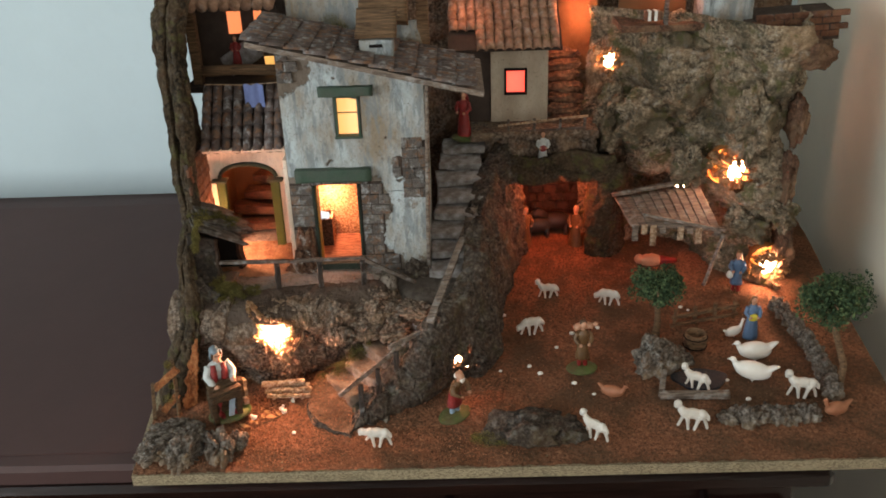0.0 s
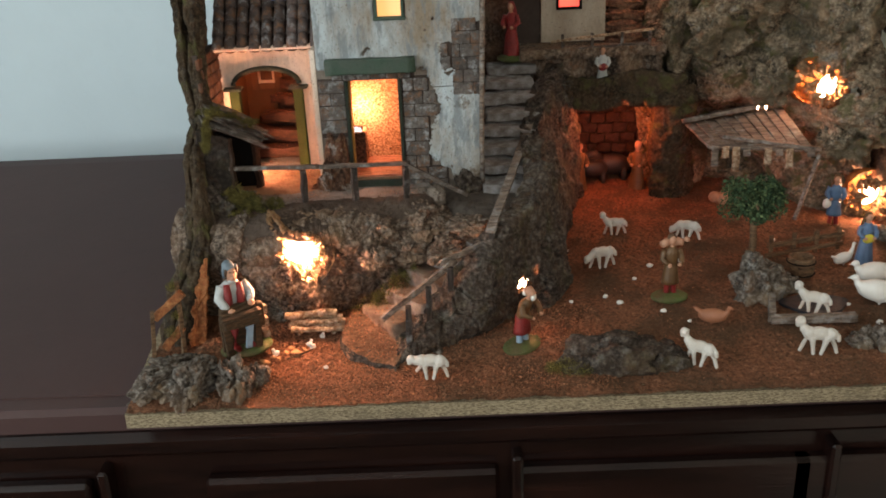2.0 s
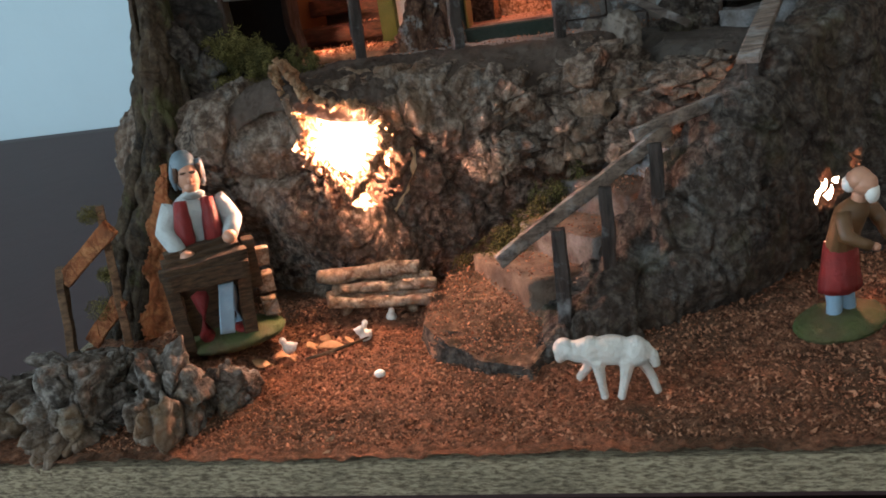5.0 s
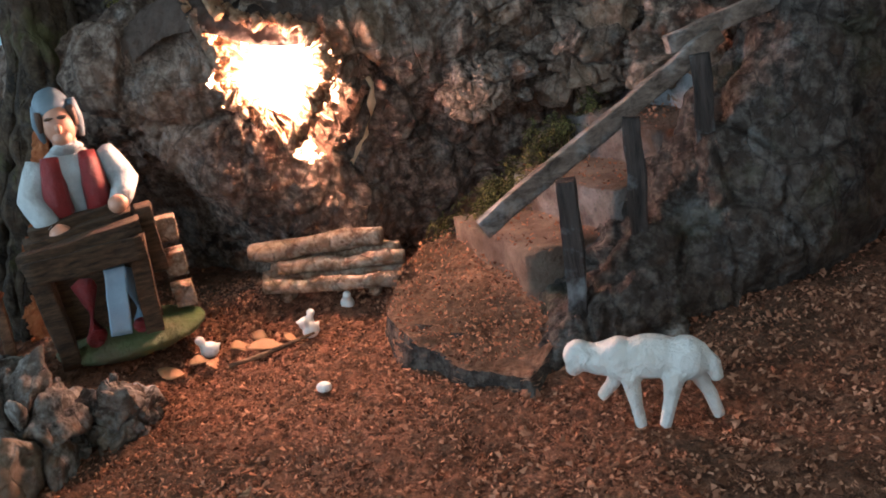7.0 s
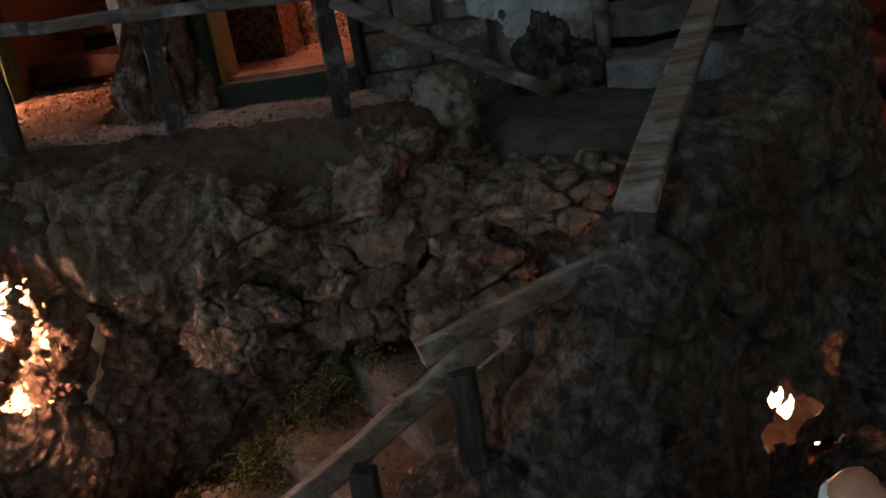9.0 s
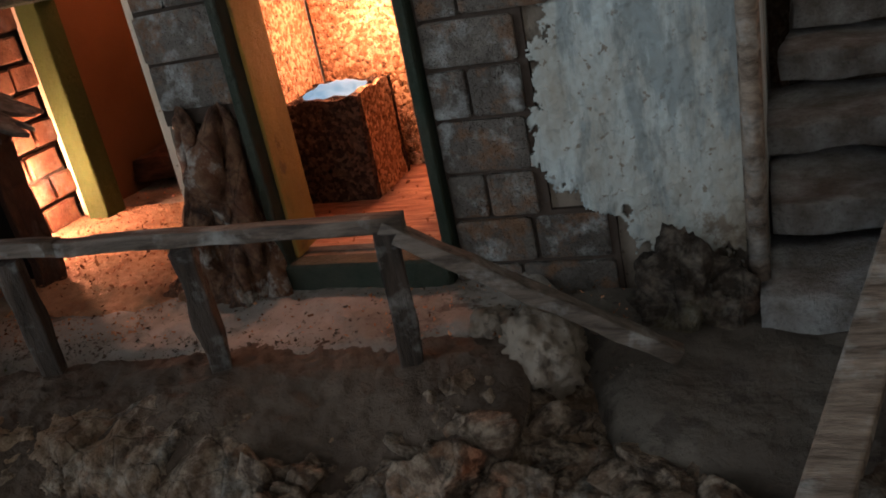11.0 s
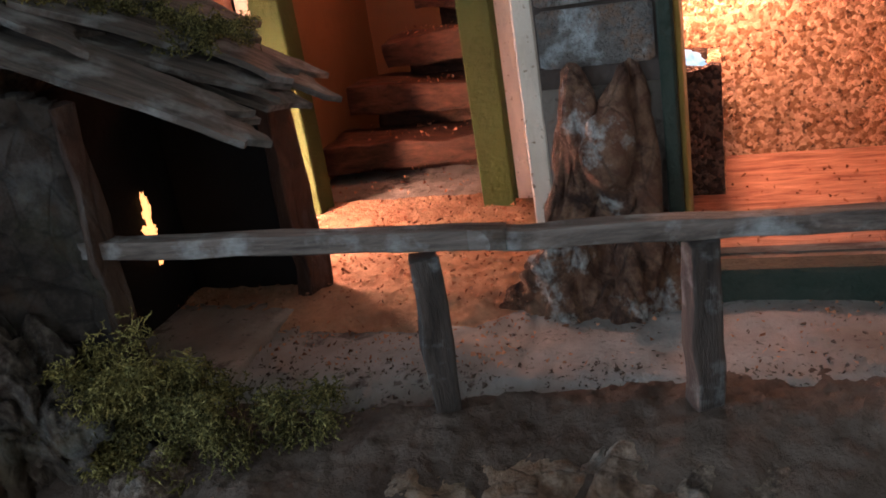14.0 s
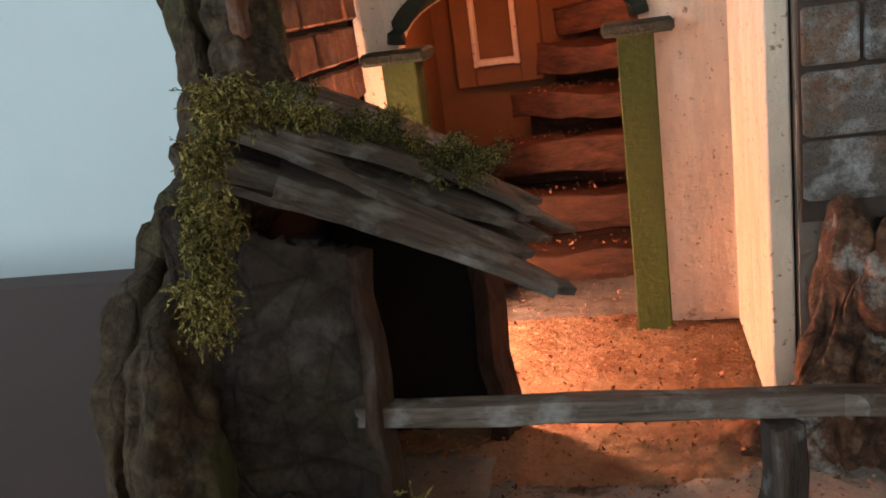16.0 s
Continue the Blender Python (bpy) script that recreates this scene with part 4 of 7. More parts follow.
    o = part("step", step_block((run, 0.070 - 0.003 * k, 0.019), k + 1), [M_STEP if k > 2 else M_STEP_LOW if k else M_TREAD, M_TREAD], flight, "", True)
    o.matrix_basis = pose(c.x, c.y, z - 0.0095, 0, 0, turn + (-4, 3, -2, 4, -3, 2)[k])

bm = bmesh.new()
ring = [(-0.138, 0.902), (-0.125, 0.871), (-0.098, 0.847), (-0.078, 0.843), (-0.064, 0.872), (-0.078, 0.943), (-0.110, 0.962), (-0.136, 0.940)]
lowv = [bm.verts.new((-0.108 + (x + 0.108) * 1.10, 0.905 + (y - 0.905) * 1.08, -0.002)) for x, y in ring]
topv = [bm.verts.new((x, y, 0.0085 + 0.18 * max(0, y - 0.88))) for x, y in ring]
bm.faces.new(lowv[::-1]), bm.faces.new(topv)
for i in range(len(ring)):
    bm.faces.new((lowv[i], lowv[(i + 1) % len(ring)], topv[(i + 1) % len(ring)], topv[i]))
bmesh.ops.triangulate(bm, faces=bm.faces[:])
bmesh.ops.subdivide_edges(bm, edges=bm.edges[:], cuts=11, use_grid_fill=True)
for v in bm.verts:
    v.co += Vector((noise.noise(v.co * 60), noise.noise(v.co * 60 + Vector((4, 4, 4))), noise.fractal(v.co * 120, 0.8, 2, 3) * 0.8)) * 0.0034
    v.co += Vector((noise.noise(v.co * 24 + Vector((3, 3, 3))), noise.noise(v.co * 24), 0.6 * noise.noise(v.co * 30 + Vector((8, 3, 1))))) * 0.006
bm.normal_update()
for f in bm.faces:
    f.material_index = 0 if f.normal.z > 0.55 else 1
foot = finish("foot_stone", bm, [M_SOIL_PALE, M_BARK_DARK])
tagged(foot, "flat cork stone strewn with sawdust before the steps", "stone")

upper = holder("upper_steps", (0.068, 1.04, 0.12), "steep flight of worn grey stone steps", "steps")
for k in range(8):
    m = pose(0.002 * math.sin(k * 2) + 0.003 * k, 0.032 + 0.0385 * k, 0.0155 + 0.0138 * k, 1.5 * math.sin(k * 3.1), 2.0 * math.sin(k * 2.3), 3 * math.sin(k * 1.7))
    o = part("step", step_block((0.068 + 0.004 * (k % 3), 0.052, 0.0105), k + 11), [M_STEP, M_STEP], upper, "", True)
    o.matrix_basis = m
    # recessed dark block paints the shade of the gap under each step
    o = part("riser", step_block((0.064, 0.040, 0.013), k + 71), [M_BARK_DARK, M_BARK_DARK], upper, "dark riser painting the shaded gap below the step", True)
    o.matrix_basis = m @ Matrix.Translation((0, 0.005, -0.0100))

# ---------------------------------------------------------------- the main house
FY, HX0, HX1, HZ0 = 1.070, -0.163, 0.036, 0.128
DX0, DX1, DZ0, DZ1 = -0.1295, -0.0620, 0.150, 0.274
WX0, WX1, WZ0, WZ1 = -0.0875, -0.0540, 0.347, 0.403


def roof_z(x):
    return 0.492 - 0.245 * (x + 0.18)


M_BARE = plaster_material("bare_stone_wall", (0.20, 0.165, 0.135), (0.12, 0.092, 0.070), (0.07, 0.052, 0.040), 0.58)
house = holder("village_house", (-0.067, 1.13, HZ0), "weathered white plaster house with grey tiled roof", "house")
HOME = Matrix.Translation((-0.067, 1.13, HZ0))


def home(bm):
    bmesh.ops.transform(bm, matrix=HOME.inverted(), verts=bm.verts[:])
    return bm


def wall_with_holes(x0, x1, y, thick, z0, z1, holes, top=None, step=0.0035):
    """An upright wall along x as a fine block grid with openings cut through."""
    xs = sorted({x0, x1, *[h[0] for h in holes], *[h[1] for h in holes]})
    zs = sorted({z0, z1, *[h[2] for h in holes], *[h[3] for h in holes]})

    def fill(a):
        out = []
        for p, q in zip(a, a[1:]):
            n = max(1, round((q - p) / step))
            out += [p + (q - p) * i / n for i in range(n)]
        return out + [a[-1]]
    xs, zs = fill(xs), fill(zs)
    bm = bmesh.new()
    grid = {}

    def vert(i, j, side):
        key = (i, j, side)
        if key not in grid:
            x, z = xs[i], zs[j]
            if top:
                z = z0 + (z - z0) * (top(x) - z0) / (z1 - z0) if z > 0.41 else z
            grid[key] = bm.verts.new((x, y + side * thick, z))
        return grid[key]

    def solid(i, j):
        if not (0 <= i < len(xs) - 1 and 0 <= j < len(zs) - 1):
            return False
        cx, cz = (xs[i] + xs[i + 1]) / 2, (zs[j] + zs[j + 1]) / 2
        return not any(a < cx < b and c < cz < e for a, b, c, e in holes)
    for i in range(len(xs) - 1):
        for j in range(len(zs) - 1):
            if not solid(i, j):
                continue
            bm.faces.new((vert(i, j, 0), vert(i + 1, j, 0), vert(i + 1, j + 1, 0), vert(i, j + 1, 0)))
            bm.faces.new((vert(i, j, 1), vert(i, j + 1, 1), vert(i + 1, j + 1, 1), vert(i + 1, j, 1)))
            for di, dj, a, b in ((-1, 0, (i, j), (i, j + 1)), (1, 0, (i + 1, j + 1), (i + 1, j)), (0, -1, (i + 1, j), (i, j)), (0, 1, (i, j + 1), (i + 1, j + 1))):
                if not solid(i + di, j + dj):
                    bm.faces.new((vert(*b, 0), vert(*b, 1), vert(*a, 1), vert(*a, 0)))
    for (i, j, side), v in grid.items():
        p = Vector((xs[i], 0.0, zs[j]))
        if side == 0:
            v.co.y += 0.0016 * noise.fractal(p * 45, 0.9, 2.0, 4)
    bmesh.ops.recalc_face_normals(bm, faces=bm.faces[:])
    return bm


part("front_wall", home(wall_with_holes(HX0, HX1, FY, 0.011, HZ0, 0.465, [(DX0, DX1, DZ0, DZ1), (WX0, WX1, WZ0, WZ1)], lambda x: roof_z(x) - 0.014)),
     M_BARE, house, "bare brown-grey front wall under the plaster", False)
for x, nm in ((HX0 + 0.005, "left_wall"), (HX1 - 0.005, "right_wall")):
    bm = bmesh.new()
    h = roof_z(x) - 0.014 - HZ0
    add_box(bm, (x, (FY + 1.24) / 2 + 0.006, HZ0 + h / 2), (0.0098, 1.24 - FY - 0.013, h))
    part("side_wall", home(bm), M_PLASTER, house)
bm = bmesh.new()
add_box(bm, (-0.067, 1.235, 0.30), (0.196, 0.008, 0.34))
part("back_wall", home(bm), M_PLASTER, house)

M_RUST = wood_material("rust_floor", (0.16, 0.060, 0.035), (0.47, 0.25, 0.16), (0.2, 1, 1))
# room behind the door: pressed cork walls, floor, and a low box
bm = bmesh.new()
add_box(bm, (-0.090, 1.173, 0.222), (0.123, 0.006, 0.15))
part("room_back", home(bm), M_PRESSED, house, "pressed cork board wall")
bm = bmesh.new()
add_box(bm, (-0.1545, 1.1265, 0.222), (0.004, 0.086, 0.15))
part("room_side", home(bm), M_PRESSED, house)
bm = bmesh.new()
add_box(bm, (-0.031, 1.1265, 0.222), (0.006, 0.086, 0.15))
part("room_side", home(bm), M_PRESSED, house)
bm = bmesh.new()
add_box(bm, (-0.0915, 1.1235, 0.300), (0.127, 0.09, 0.006))
part("room_ceiling", home(bm), M_PRESSED, house)
bm = bmesh.new()
add_box(bm, (-0.0915, 1.1235, 0.1485), (0.1195, 0.092, 0.007))
part("room_floor", home(bm), M_RUST, house, "rusty orange floor")
# shaded copy of the pressed cork, for box sides away from the light
M_CORK_SHADE = pressed_cork_material("shaded_pressed_cork", (0.035, 0.02, 0.014), (0.12, 0.07, 0.045))
cork_box = holder("cork_box", (-0.1335, 1.143, 0.152), "cork box with painted shade, open at the top, hiding a lamp", "box")
for at, size, seed in (((0, -0.0165, 0.0218), (0.036, 0.004, 0.0436), 1), ((0, 0.0165, 0.0218), (0.036, 0.004, 0.0436), 2), ((-0.016, 0, 0.0214), (0.004, 0.0288, 0.0428), 3), ((0.016, 0, 0.0218), (0.004, 0.0288, 0.0436), 4)):
    bm = box(at, size)
    bmesh.ops.subdivide_edges(bm, edges=bm.edges[:], cuts=12, use_grid_fill=True)
    for v in bm.verts:
        p = v.co + Vector((seed * 0.3, 0, 0))
        v.co += Vector((noise.noise(p * 140), noise.noise(p * 140 + Vector((3, 3, 3))), noise.noise(p * 200) * (2.4 if v.co.z > 0.036 else 0.3))) * 0.0008
    # lamplit side gets the lighter cork, the rest the shaded copy
    part("side_panel", bm, M_PRESSED if seed == 4 else M_CORK_SHADE, cork_box)
lamp = holder("room_lamp", (-0.1335, 1.143, 0.1925), "small white bulb behind the cork box", "light")
bm = bmesh.new()
add_rock(bm, (0, 0, 0), (0.0138, 0.0142, 0.0065), 4, 4, 0.35)
part("bulb", bm, M_BULB_WHITE, lamp, "", True).visible_shadow = False
bulb_lamp("room_lamp_light", (-0.118, 1.148, 0.224), 0.20, (1.0, 0.44, 0.25), 0.005)

# door frame, sill, lintels, window
bm = bmesh.new()
add_box(bm, (DX0 + 0.0015, FY - 0.001, 0.21), (0.004, 0.012, 0.128), bevel=0.0006)
part("door_jamb", home(bm), M_GREEN_DARK, house, "worn dark green jamb")
bm = bmesh.new()
add_box(bm, (DX0 + 0.0043, FY + 0.0085, 0.2125), (0.0016, 0.0185, 0.123), bevel=0.0004)
part("door_lining", home(bm), M_YELLOW, house, "ochre yellow lining")
bm = bmesh.new()
add_box(bm, (DX1 - 0.0015, FY - 0.001, 0.21), (0.004, 0.012, 0.128), bevel=0.0006)
part("door_jamb", home(bm), M_GREEN_DARK, house, "worn dark green jamb")
bm = bmesh.new()
add_box(bm, (-0.0957, FY - 0.003, 0.1455), (0.0635, 0.010, 0.011), bevel=0.001)
part("door_sill", home(bm), M_GREEN_DARK, house, "worn dark green sill")


def plank(at, size, seed, mat, parent, name, label="", rot=(0, 0, 0), wob=0.0012):
    bm = bmesh.new()
    add_box(bm, (0, 0, 0), size)
    bmesh.ops.subdivide_edges(bm, edges=bm.edges[:], cuts=9, use_grid_fill=True)
    for v in bm.verts:
        p = v.co + Vector((seed, seed * 0.7, 0))
        v.co += Vector((noise.noise(p * 60), noise.noise(p * 60 + Vector((7, 0, 0))), noise.noise(p * 60 + Vector((0, 7, 0))))) * wob
    bmesh.ops.transform(bm, matrix=pose(*at, *rot), verts=bm.verts[:])
    if parent is house:
        home(bm)
    return part(name, bm, mat, parent, label, True)


plank((-0.0965, FY - 0.006, 0.2925), (0.107, 0.020, 0.018), 1, M_GREEN, house, "door_lintel", "mossy green lintel beam")
plank((-0.0705, FY - 0.006, 0.4130), (0.074, 0.016, 0.013), 2, M_GREEN, house, "window_lintel", "worn green lintel beam")
win = part("window", home(box((-0.07075, FY + 0.010, 0.3745), (0.0325, 0.002, 0.055))), M_AMBERGLASS, house, "lit amber pane")
for at, size in (((WX0 + 0.001, FY - 0.001, 0.3745), (0.0035, 0.008, 0.06)), ((WX1 - 0.001, FY - 0.001, 0.3745), (0.0035, 0.008, 0.06)),
                 ((-0.07075, FY - 0.001, WZ1 + 0.001), (0.036, 0.008, 0.0035)), ((-0.07075, FY - 0.002, WZ0 - 0.001), (0.038, 0.010, 0.004)),
                 ((-0.07075, FY + 0.007, 0.3785), (0.0325, 0.002, 0.0012))):
    o = part("window_frame", box(at, size, bevel=0.0005), M_GREEN, win, "dark green frame")
    o.matrix_basis = Matrix.Translation((0.067, -1.13, -HZ0))

# exposed stone bricks on the front
brick_bm = bmesh.new()
add_box(brick_bm, (0, 0, 0), (1, 1, 1), bevel=0.05)
spots = []
rnd = random.Random(8)


def course(x0, x1, z0, z1, w, h, chance=1.0):
    bm = bmesh.new()
    add_box(bm, ((x0 + x1) / 2, FY + 0.0005, (z0 + z1) / 2), (x1 - x0, 0.005, z1 - z0)) if chance > 0.75 else None
    if chance > 0.75:
        part("mortar", home(bm), M_MORTAR_SHADE, house, "dark mortar")
    row = 0
    z = z0
    while z < z1 - 0.004:
        x = x0 - (w * 0.45 if row % 2 else 0)
        while x < x1 - 0.003:
            ww = w * rnd.uniform(0.8, 1.15)
            a, b = max(x, x0), min(x + ww, x1)
            cx, cz = (a + b) / 2, z + h / 2
            free = not (DX0 - 0.001 < cx < DX1 + 0.001 and cz < DZ1) and not (WX0 - 0.003 < cx < WX1 + 0.003 and WZ0 < cz < WZ1)
            if b - a > 0.006 and free and rnd.random() < chance:
                spots.append(Matrix.Translation((cx, FY - 0.0005 + rnd.uniform(-0.0007, 0.0005), cz)) @ Matrix.Rotation(rnd.uniform(-0.03, 0.03), 4, "Y")
                             @ Matrix.Diagonal((b - a - 0.0010, 0.0072, h - 0.0010, 1)))
            x += ww
        z += h
        row += 1


def stone(x0, x1, z0, z1):
    """One stone brick of the front wall, in its mortar bed."""
    spots.append(Matrix.Translation(((x0 + x1) / 2, FY - 0.0003 + rnd.uniform(-0.0006, 0.0006), (z0 + z1) / 2)) @ Matrix.Rotation(rnd.uniform(-0.02, 0.02), 4, "Y")
                 @ Matrix.Diagonal((x1 - x0 - 0.0012, 0.0072, z1 - z0 - 0.0014, 1)))


for z0, z1, cuts in ((0.131, 0.1472, (-0.064, -0.040, -0.009)), (0.1472, 0.163, (-0.0608, -0.034, -0.010)), (0.163, 0.1785, (-0.0608, -0.0475, -0.031)), (0.1785, 0.1965, (-0.0608, -0.031)),
                     (0.1965, 0.2125, (-0.0608, -0.0475, -0.030)), (0.2125, 0.2275, (-0.0608, -0.030)), (0.2275, 0.243, (-0.0605, -0.0465, -0.018)), (0.243, 0.259, (-0.0605, -0.036, -0.020)),
                     (0.259, 0.275, (-0.0605, -0.047, -0.029)), (0.210, 0.227, (-0.1625, -0.1305)), (0.227, 0.2445, (-0.1625, -0.1305)), (0.2445, 0.260, (-0.1625, -0.148, -0.1305)),
                     (0.260, 0.2755, (-0.1625, -0.1305))):
    for a, b in zip(cuts, cuts[1:]):
        stone(a, b, z0, z1)
for x0, x1, z0, z1 in ((-0.1625, -0.1300, 0.205, 0.277), (-0.0612, -0.028, 0.131, 0.277), (-0.028, -0.008, 0.131, 0.164)):
    part("mortar", home(box(((x0 + x1) / 2, FY + 0.0005, (z0 + z1) / 2), (x1 - x0, 0.005, z1 - z0))), M_MORTAR_SHADE, house, "dark mortar")
course(0.001, 0.0355, 0.252, 0.340, 0.022, 0.0152)
course(-0.013, 0.001, 0.284, 0.316, 0.015, 0.0152)
course(-0.145, -0.045, 0.2755, 0.2835, 0.016, 0.008)
course(-0.163, -0.120, 0.425, 0.47, 0.022, 0.015, 0.6)
course(-0.163, -0.140, 0.385, 0.425, 0.020, 0.015, 0.5)
pieces("stone_brick", brick_bm, M_STONE, house, spots)


def coat_keep(p):
    """Where the coat of plaster still holds: away from the door's stones, the window and the bare patches."""
    q = Vector((p[0], 0.3, p[2]))
    x, z = p[0] + 0.0045 * noise.fractal(q * 130, 0.6, 2.0, 5), p[2] + 0.0045 * noise.fractal(q * 130 + Vector((9, 9, 9)), 0.6, 2.0, 5)
    if p[2] > roof_z(p[0]) - 0.016 or p[0] > HX1 - 0.001 or p[0] < HX0 + 0.001:
        return False
    if WX0 - 0.002 < p[0] < WX1 + 0.002 and WZ0 - 0.002 < p[2] < WZ1 + 0.002:
        return False
    if z < 0.2875 and p[0] < -0.0755:
        return False
    if z < 0.2875 and x < np.interp(z, [0.147, 0.1565, 0.1645, 0.1805, 0.1925, 0.2035, 0.2115, 0.2235, 0.2275, 0.2425, 0.260, 0.288],
                                    [0.001, -0.004, -0.017, -0.029, -0.032, -0.026, -0.027, -0.022, -0.016, -0.016, -0.022, -0.034]):
        return False
    if z < 0.147 or (0.256 < z < 0.338 and x > 0.0035 - 0.016 * (0.284 < z < 0.314)):
        return False
    if noise.noise(q * 34 + Vector((3, 3, 3))) + 0.45 * noise.noise(q * 120) > 0.62:
        return False
    return not (x < -0.118 and z > 0.405 + 0.02 * (x + 0.16) / 0.04)


for x0, z0, z1, nu, nv in ((-0.046, 0.142, 0.2625, 164, 240), (HX0, 0.2635, 0.487, 190, 210)):
    coat = sheet("plaster_coat", lambda u, v: (x0 + (HX1 - x0) * u, FY - 0.0030, z0 + (z1 - z0) * v), nu, nv, M_PLASTER,
                 lambda p: 0.0011 * noise.fractal(p * 45, 0.9, 2.0, 4) + 0.0005 * noise.fractal(p * 220, 0.8, 2.0, 3) + 0.0004, coat_keep, None, 0.0016)
    coat.parent = house
    coat.matrix_parent_inverse = house.matrix_world.inverted()
    tagged(coat, "stained white plaster peeling off in ragged edges")

# roof: boards, and long clay tiles that run down with the slope
ANG = math.degrees(math.atan(0.245))
bm = bmesh.new()
add_box(bm, (-0.0375, 1.118, roof_z(-0.0375) - 0.0075), (0.318, 0.18, 0.007), (0, ANG, 0))
part("roof_board", home(bm), M_GREYWOOD, house)
tile = bmesh.new()
rows = []
for i in range(2):
    rows.append([tile.verts.new((-0.0165 + 0.033 * i, 0.0072 * math.cos(a), (0.0052 - 0.0008 * i) * math.sin(a) + 0.0018 * i))
                 for a in (math.pi * j / 6 for j in range(7))])
    rows.append([tile.verts.new((-0.0165 + 0.033 * i, 0.0058 * math.cos(a), (0.0036 - 0.0008 * i) * math.sin(a) + 0.0018 * i - 0.0006))
                 for a in (math.pi * j / 6 for j in range(7))])
for a, b in ((0, 2), (3, 1), (2, 3), (1, 0)):
    for j in range(6):
        tile.faces.new((rows[a][j], rows[b][j], rows[b][j + 1], rows[a][j + 1]))
bmesh.ops.recalc_face_normals(tile, faces=tile.faces[:])
spots = []
for c in range(11):
    for r in range(12):
        x = -0.183 + 0.0275 * c
        y = 1.036 + 0.0142 * r
        if -0.06 < x < 0.005 and 1.085 < y < 1.125:
            continue
        spots.append(pose(x + rnd.uniform(-0.0015, 0.0015), y + rnd.uniform(-0.0008, 0.0008), roof_z(x) - 0.002 + rnd.uniform(-0.0006, 0.0006),
                          rnd.uniform(-5, 5), ANG - 3 + rnd.uniform(-2, 2), rnd.uniform(-2, 2)))
pieces("roof_tile", tile, M_TILE, house, spots, True)

chim = holder("chimney", (-0.027, 1.105, 0.445), "squat plastered chimney with a dark smoke slot", "chimney")
plank((0, 0, 0.012), (0.046, 0.034, 0.034), 4, M_PLASTER, chim, "shaft", "grey plastered shaft")
# solid black strip paints the shade of the smoke hole
plank((0.0, -0.0172, 0.022), (0.018, 0.003, 0.004), 5, M_DARK, chim, "smoke_slot", "black strip for the shaded slot", wob=0.0002)
cap = plank((0.0, 0.012, 0.047), (0.056, 0.056, 0.008), 6, M_WOODX, chim, "cap", "brown wooden cap", (28, 0, 0))



# the pole at the house's corner and the timber beside the steps
post = bmesh.new()
add_tube(post, [(0.033, 1.060, 0.130), (0.0345, 1.059, 0.22), (0.038, 1.059, 0.33), (0.041, 1.059, 0.425)], [0.0032, 0.003, 0.0032, 0.003], 8)
tagged(finish("corner_post", post, M_GREYWOOD), "weathered grey post at the house corner", "post")


def stump_base(u, v):
    a = math.pi * (1.10 - 1.18 * u)
    low = math.exp(-v * 4.5)
    rx = 0.0140 - 0.0035 * v + 0.021 * low * max(0.0, -math.cos(a)) ** 1.5 + 0.004 * low
    ry = 0.0055 + 0.012 * low * (1 + 0.5 * math.sin(3.2 * a + 0.4)) + 0.0025 * math.sin(5 * a + 9 * v)
    top = max(0.0, v - 0.8) / 0.2
    rx, ry = rx * (1 - 0.12 * top), ry * (1 - 0.9 * top ** 2)
    return (-0.1460 + rx * math.cos(a), 1.0665 - ry * math.sin(a), 0.138 + (0.068 + 0.006 * math.sin(3 * a)) * v)


root = sheet("root_stump", stump_base, 130, 120, M_ROOT, lambda p: bark_height(p, 0.25, 0.25) - 0.009 * math.exp(-((p.x + 0.149) / 0.0032) ** 2 - ((p.z - 0.168) / 0.012) ** 2) + 0.010 * abs(noise.noise(Vector((p.x * 110, p.y * 110, p.z * 14)))) + 0.004 * abs(noise.noise(Vector((p.x * 320, p.y * 320, p.z * 40)))) - 0.002)
tagged(root, "gnarled bark stump leaning on the house front", "stump")

# ---------------------------------------------------------------- arched courtyard wall
AX0, AX1, AY = -0.300, -0.1625, 1.154
arch = holder("arched_wall", (-0.24, AY, 0.138), "pale pink plaster wall with a green-trimmed arch", "wall")
LOCAL = Matrix.Translation((0.24, -AY, -0.138))


def local(bm, m=LOCAL):
    bmesh.ops.transform(bm, matrix=m, verts=bm.verts[:])
    return bm


OX0, OX1, SPRING, RISE = -0.2845, -0.1985, 0.2555, 0.021


def arch_top(x):
    t = (x - (OX0 + OX1) / 2) / ((OX1 - OX0) / 2)
    return SPRING + RISE * math.sqrt(max(0, 1 - t * t))


bm = bmesh.new()
cols = [OX0 + (OX1 - OX0) * (0.5 - 0.5 * math.cos(math.pi * i / 20)) for i in range(21)]
for x0, x1, f0, f1 in [(AX0, OX0, None, None), (OX1, AX1, None, None)] + [(a, b, arch_top(a), arch_top(b)) for a, b in zip(cols, cols[1:])]:
    za, zb = (0.1445, 0.1445) if f0 is None else (f0, f1)
    vs = [bm.verts.new((x, AY + s * 0.010, z)) for s in (0, 1) for x, z in ((x0, za), (x1, zb), (x1, 0.312), (x0, 0.312))]
    for q in ((0, 1, 2, 3), (7, 6, 5, 4), (0, 4, 5, 1), (3, 2, 6, 7), (0, 3, 7, 4), (1, 5, 6, 2)):
        bm.faces.new([vs[i] for i in q])
part("wall", local(bm), M_PLASTER_PINK, arch, "pale pink plaster", False)
for x, s in ((OX0 + 0.001, 1), (OX1 - 0.002, -1)):
    part("pilaster", local(box((x, AY - 0.001, 0.1985), (0.0125, 0.014, 0.109), bevel=0.0005)), M_OLIVE, arch, "olive green pilaster")
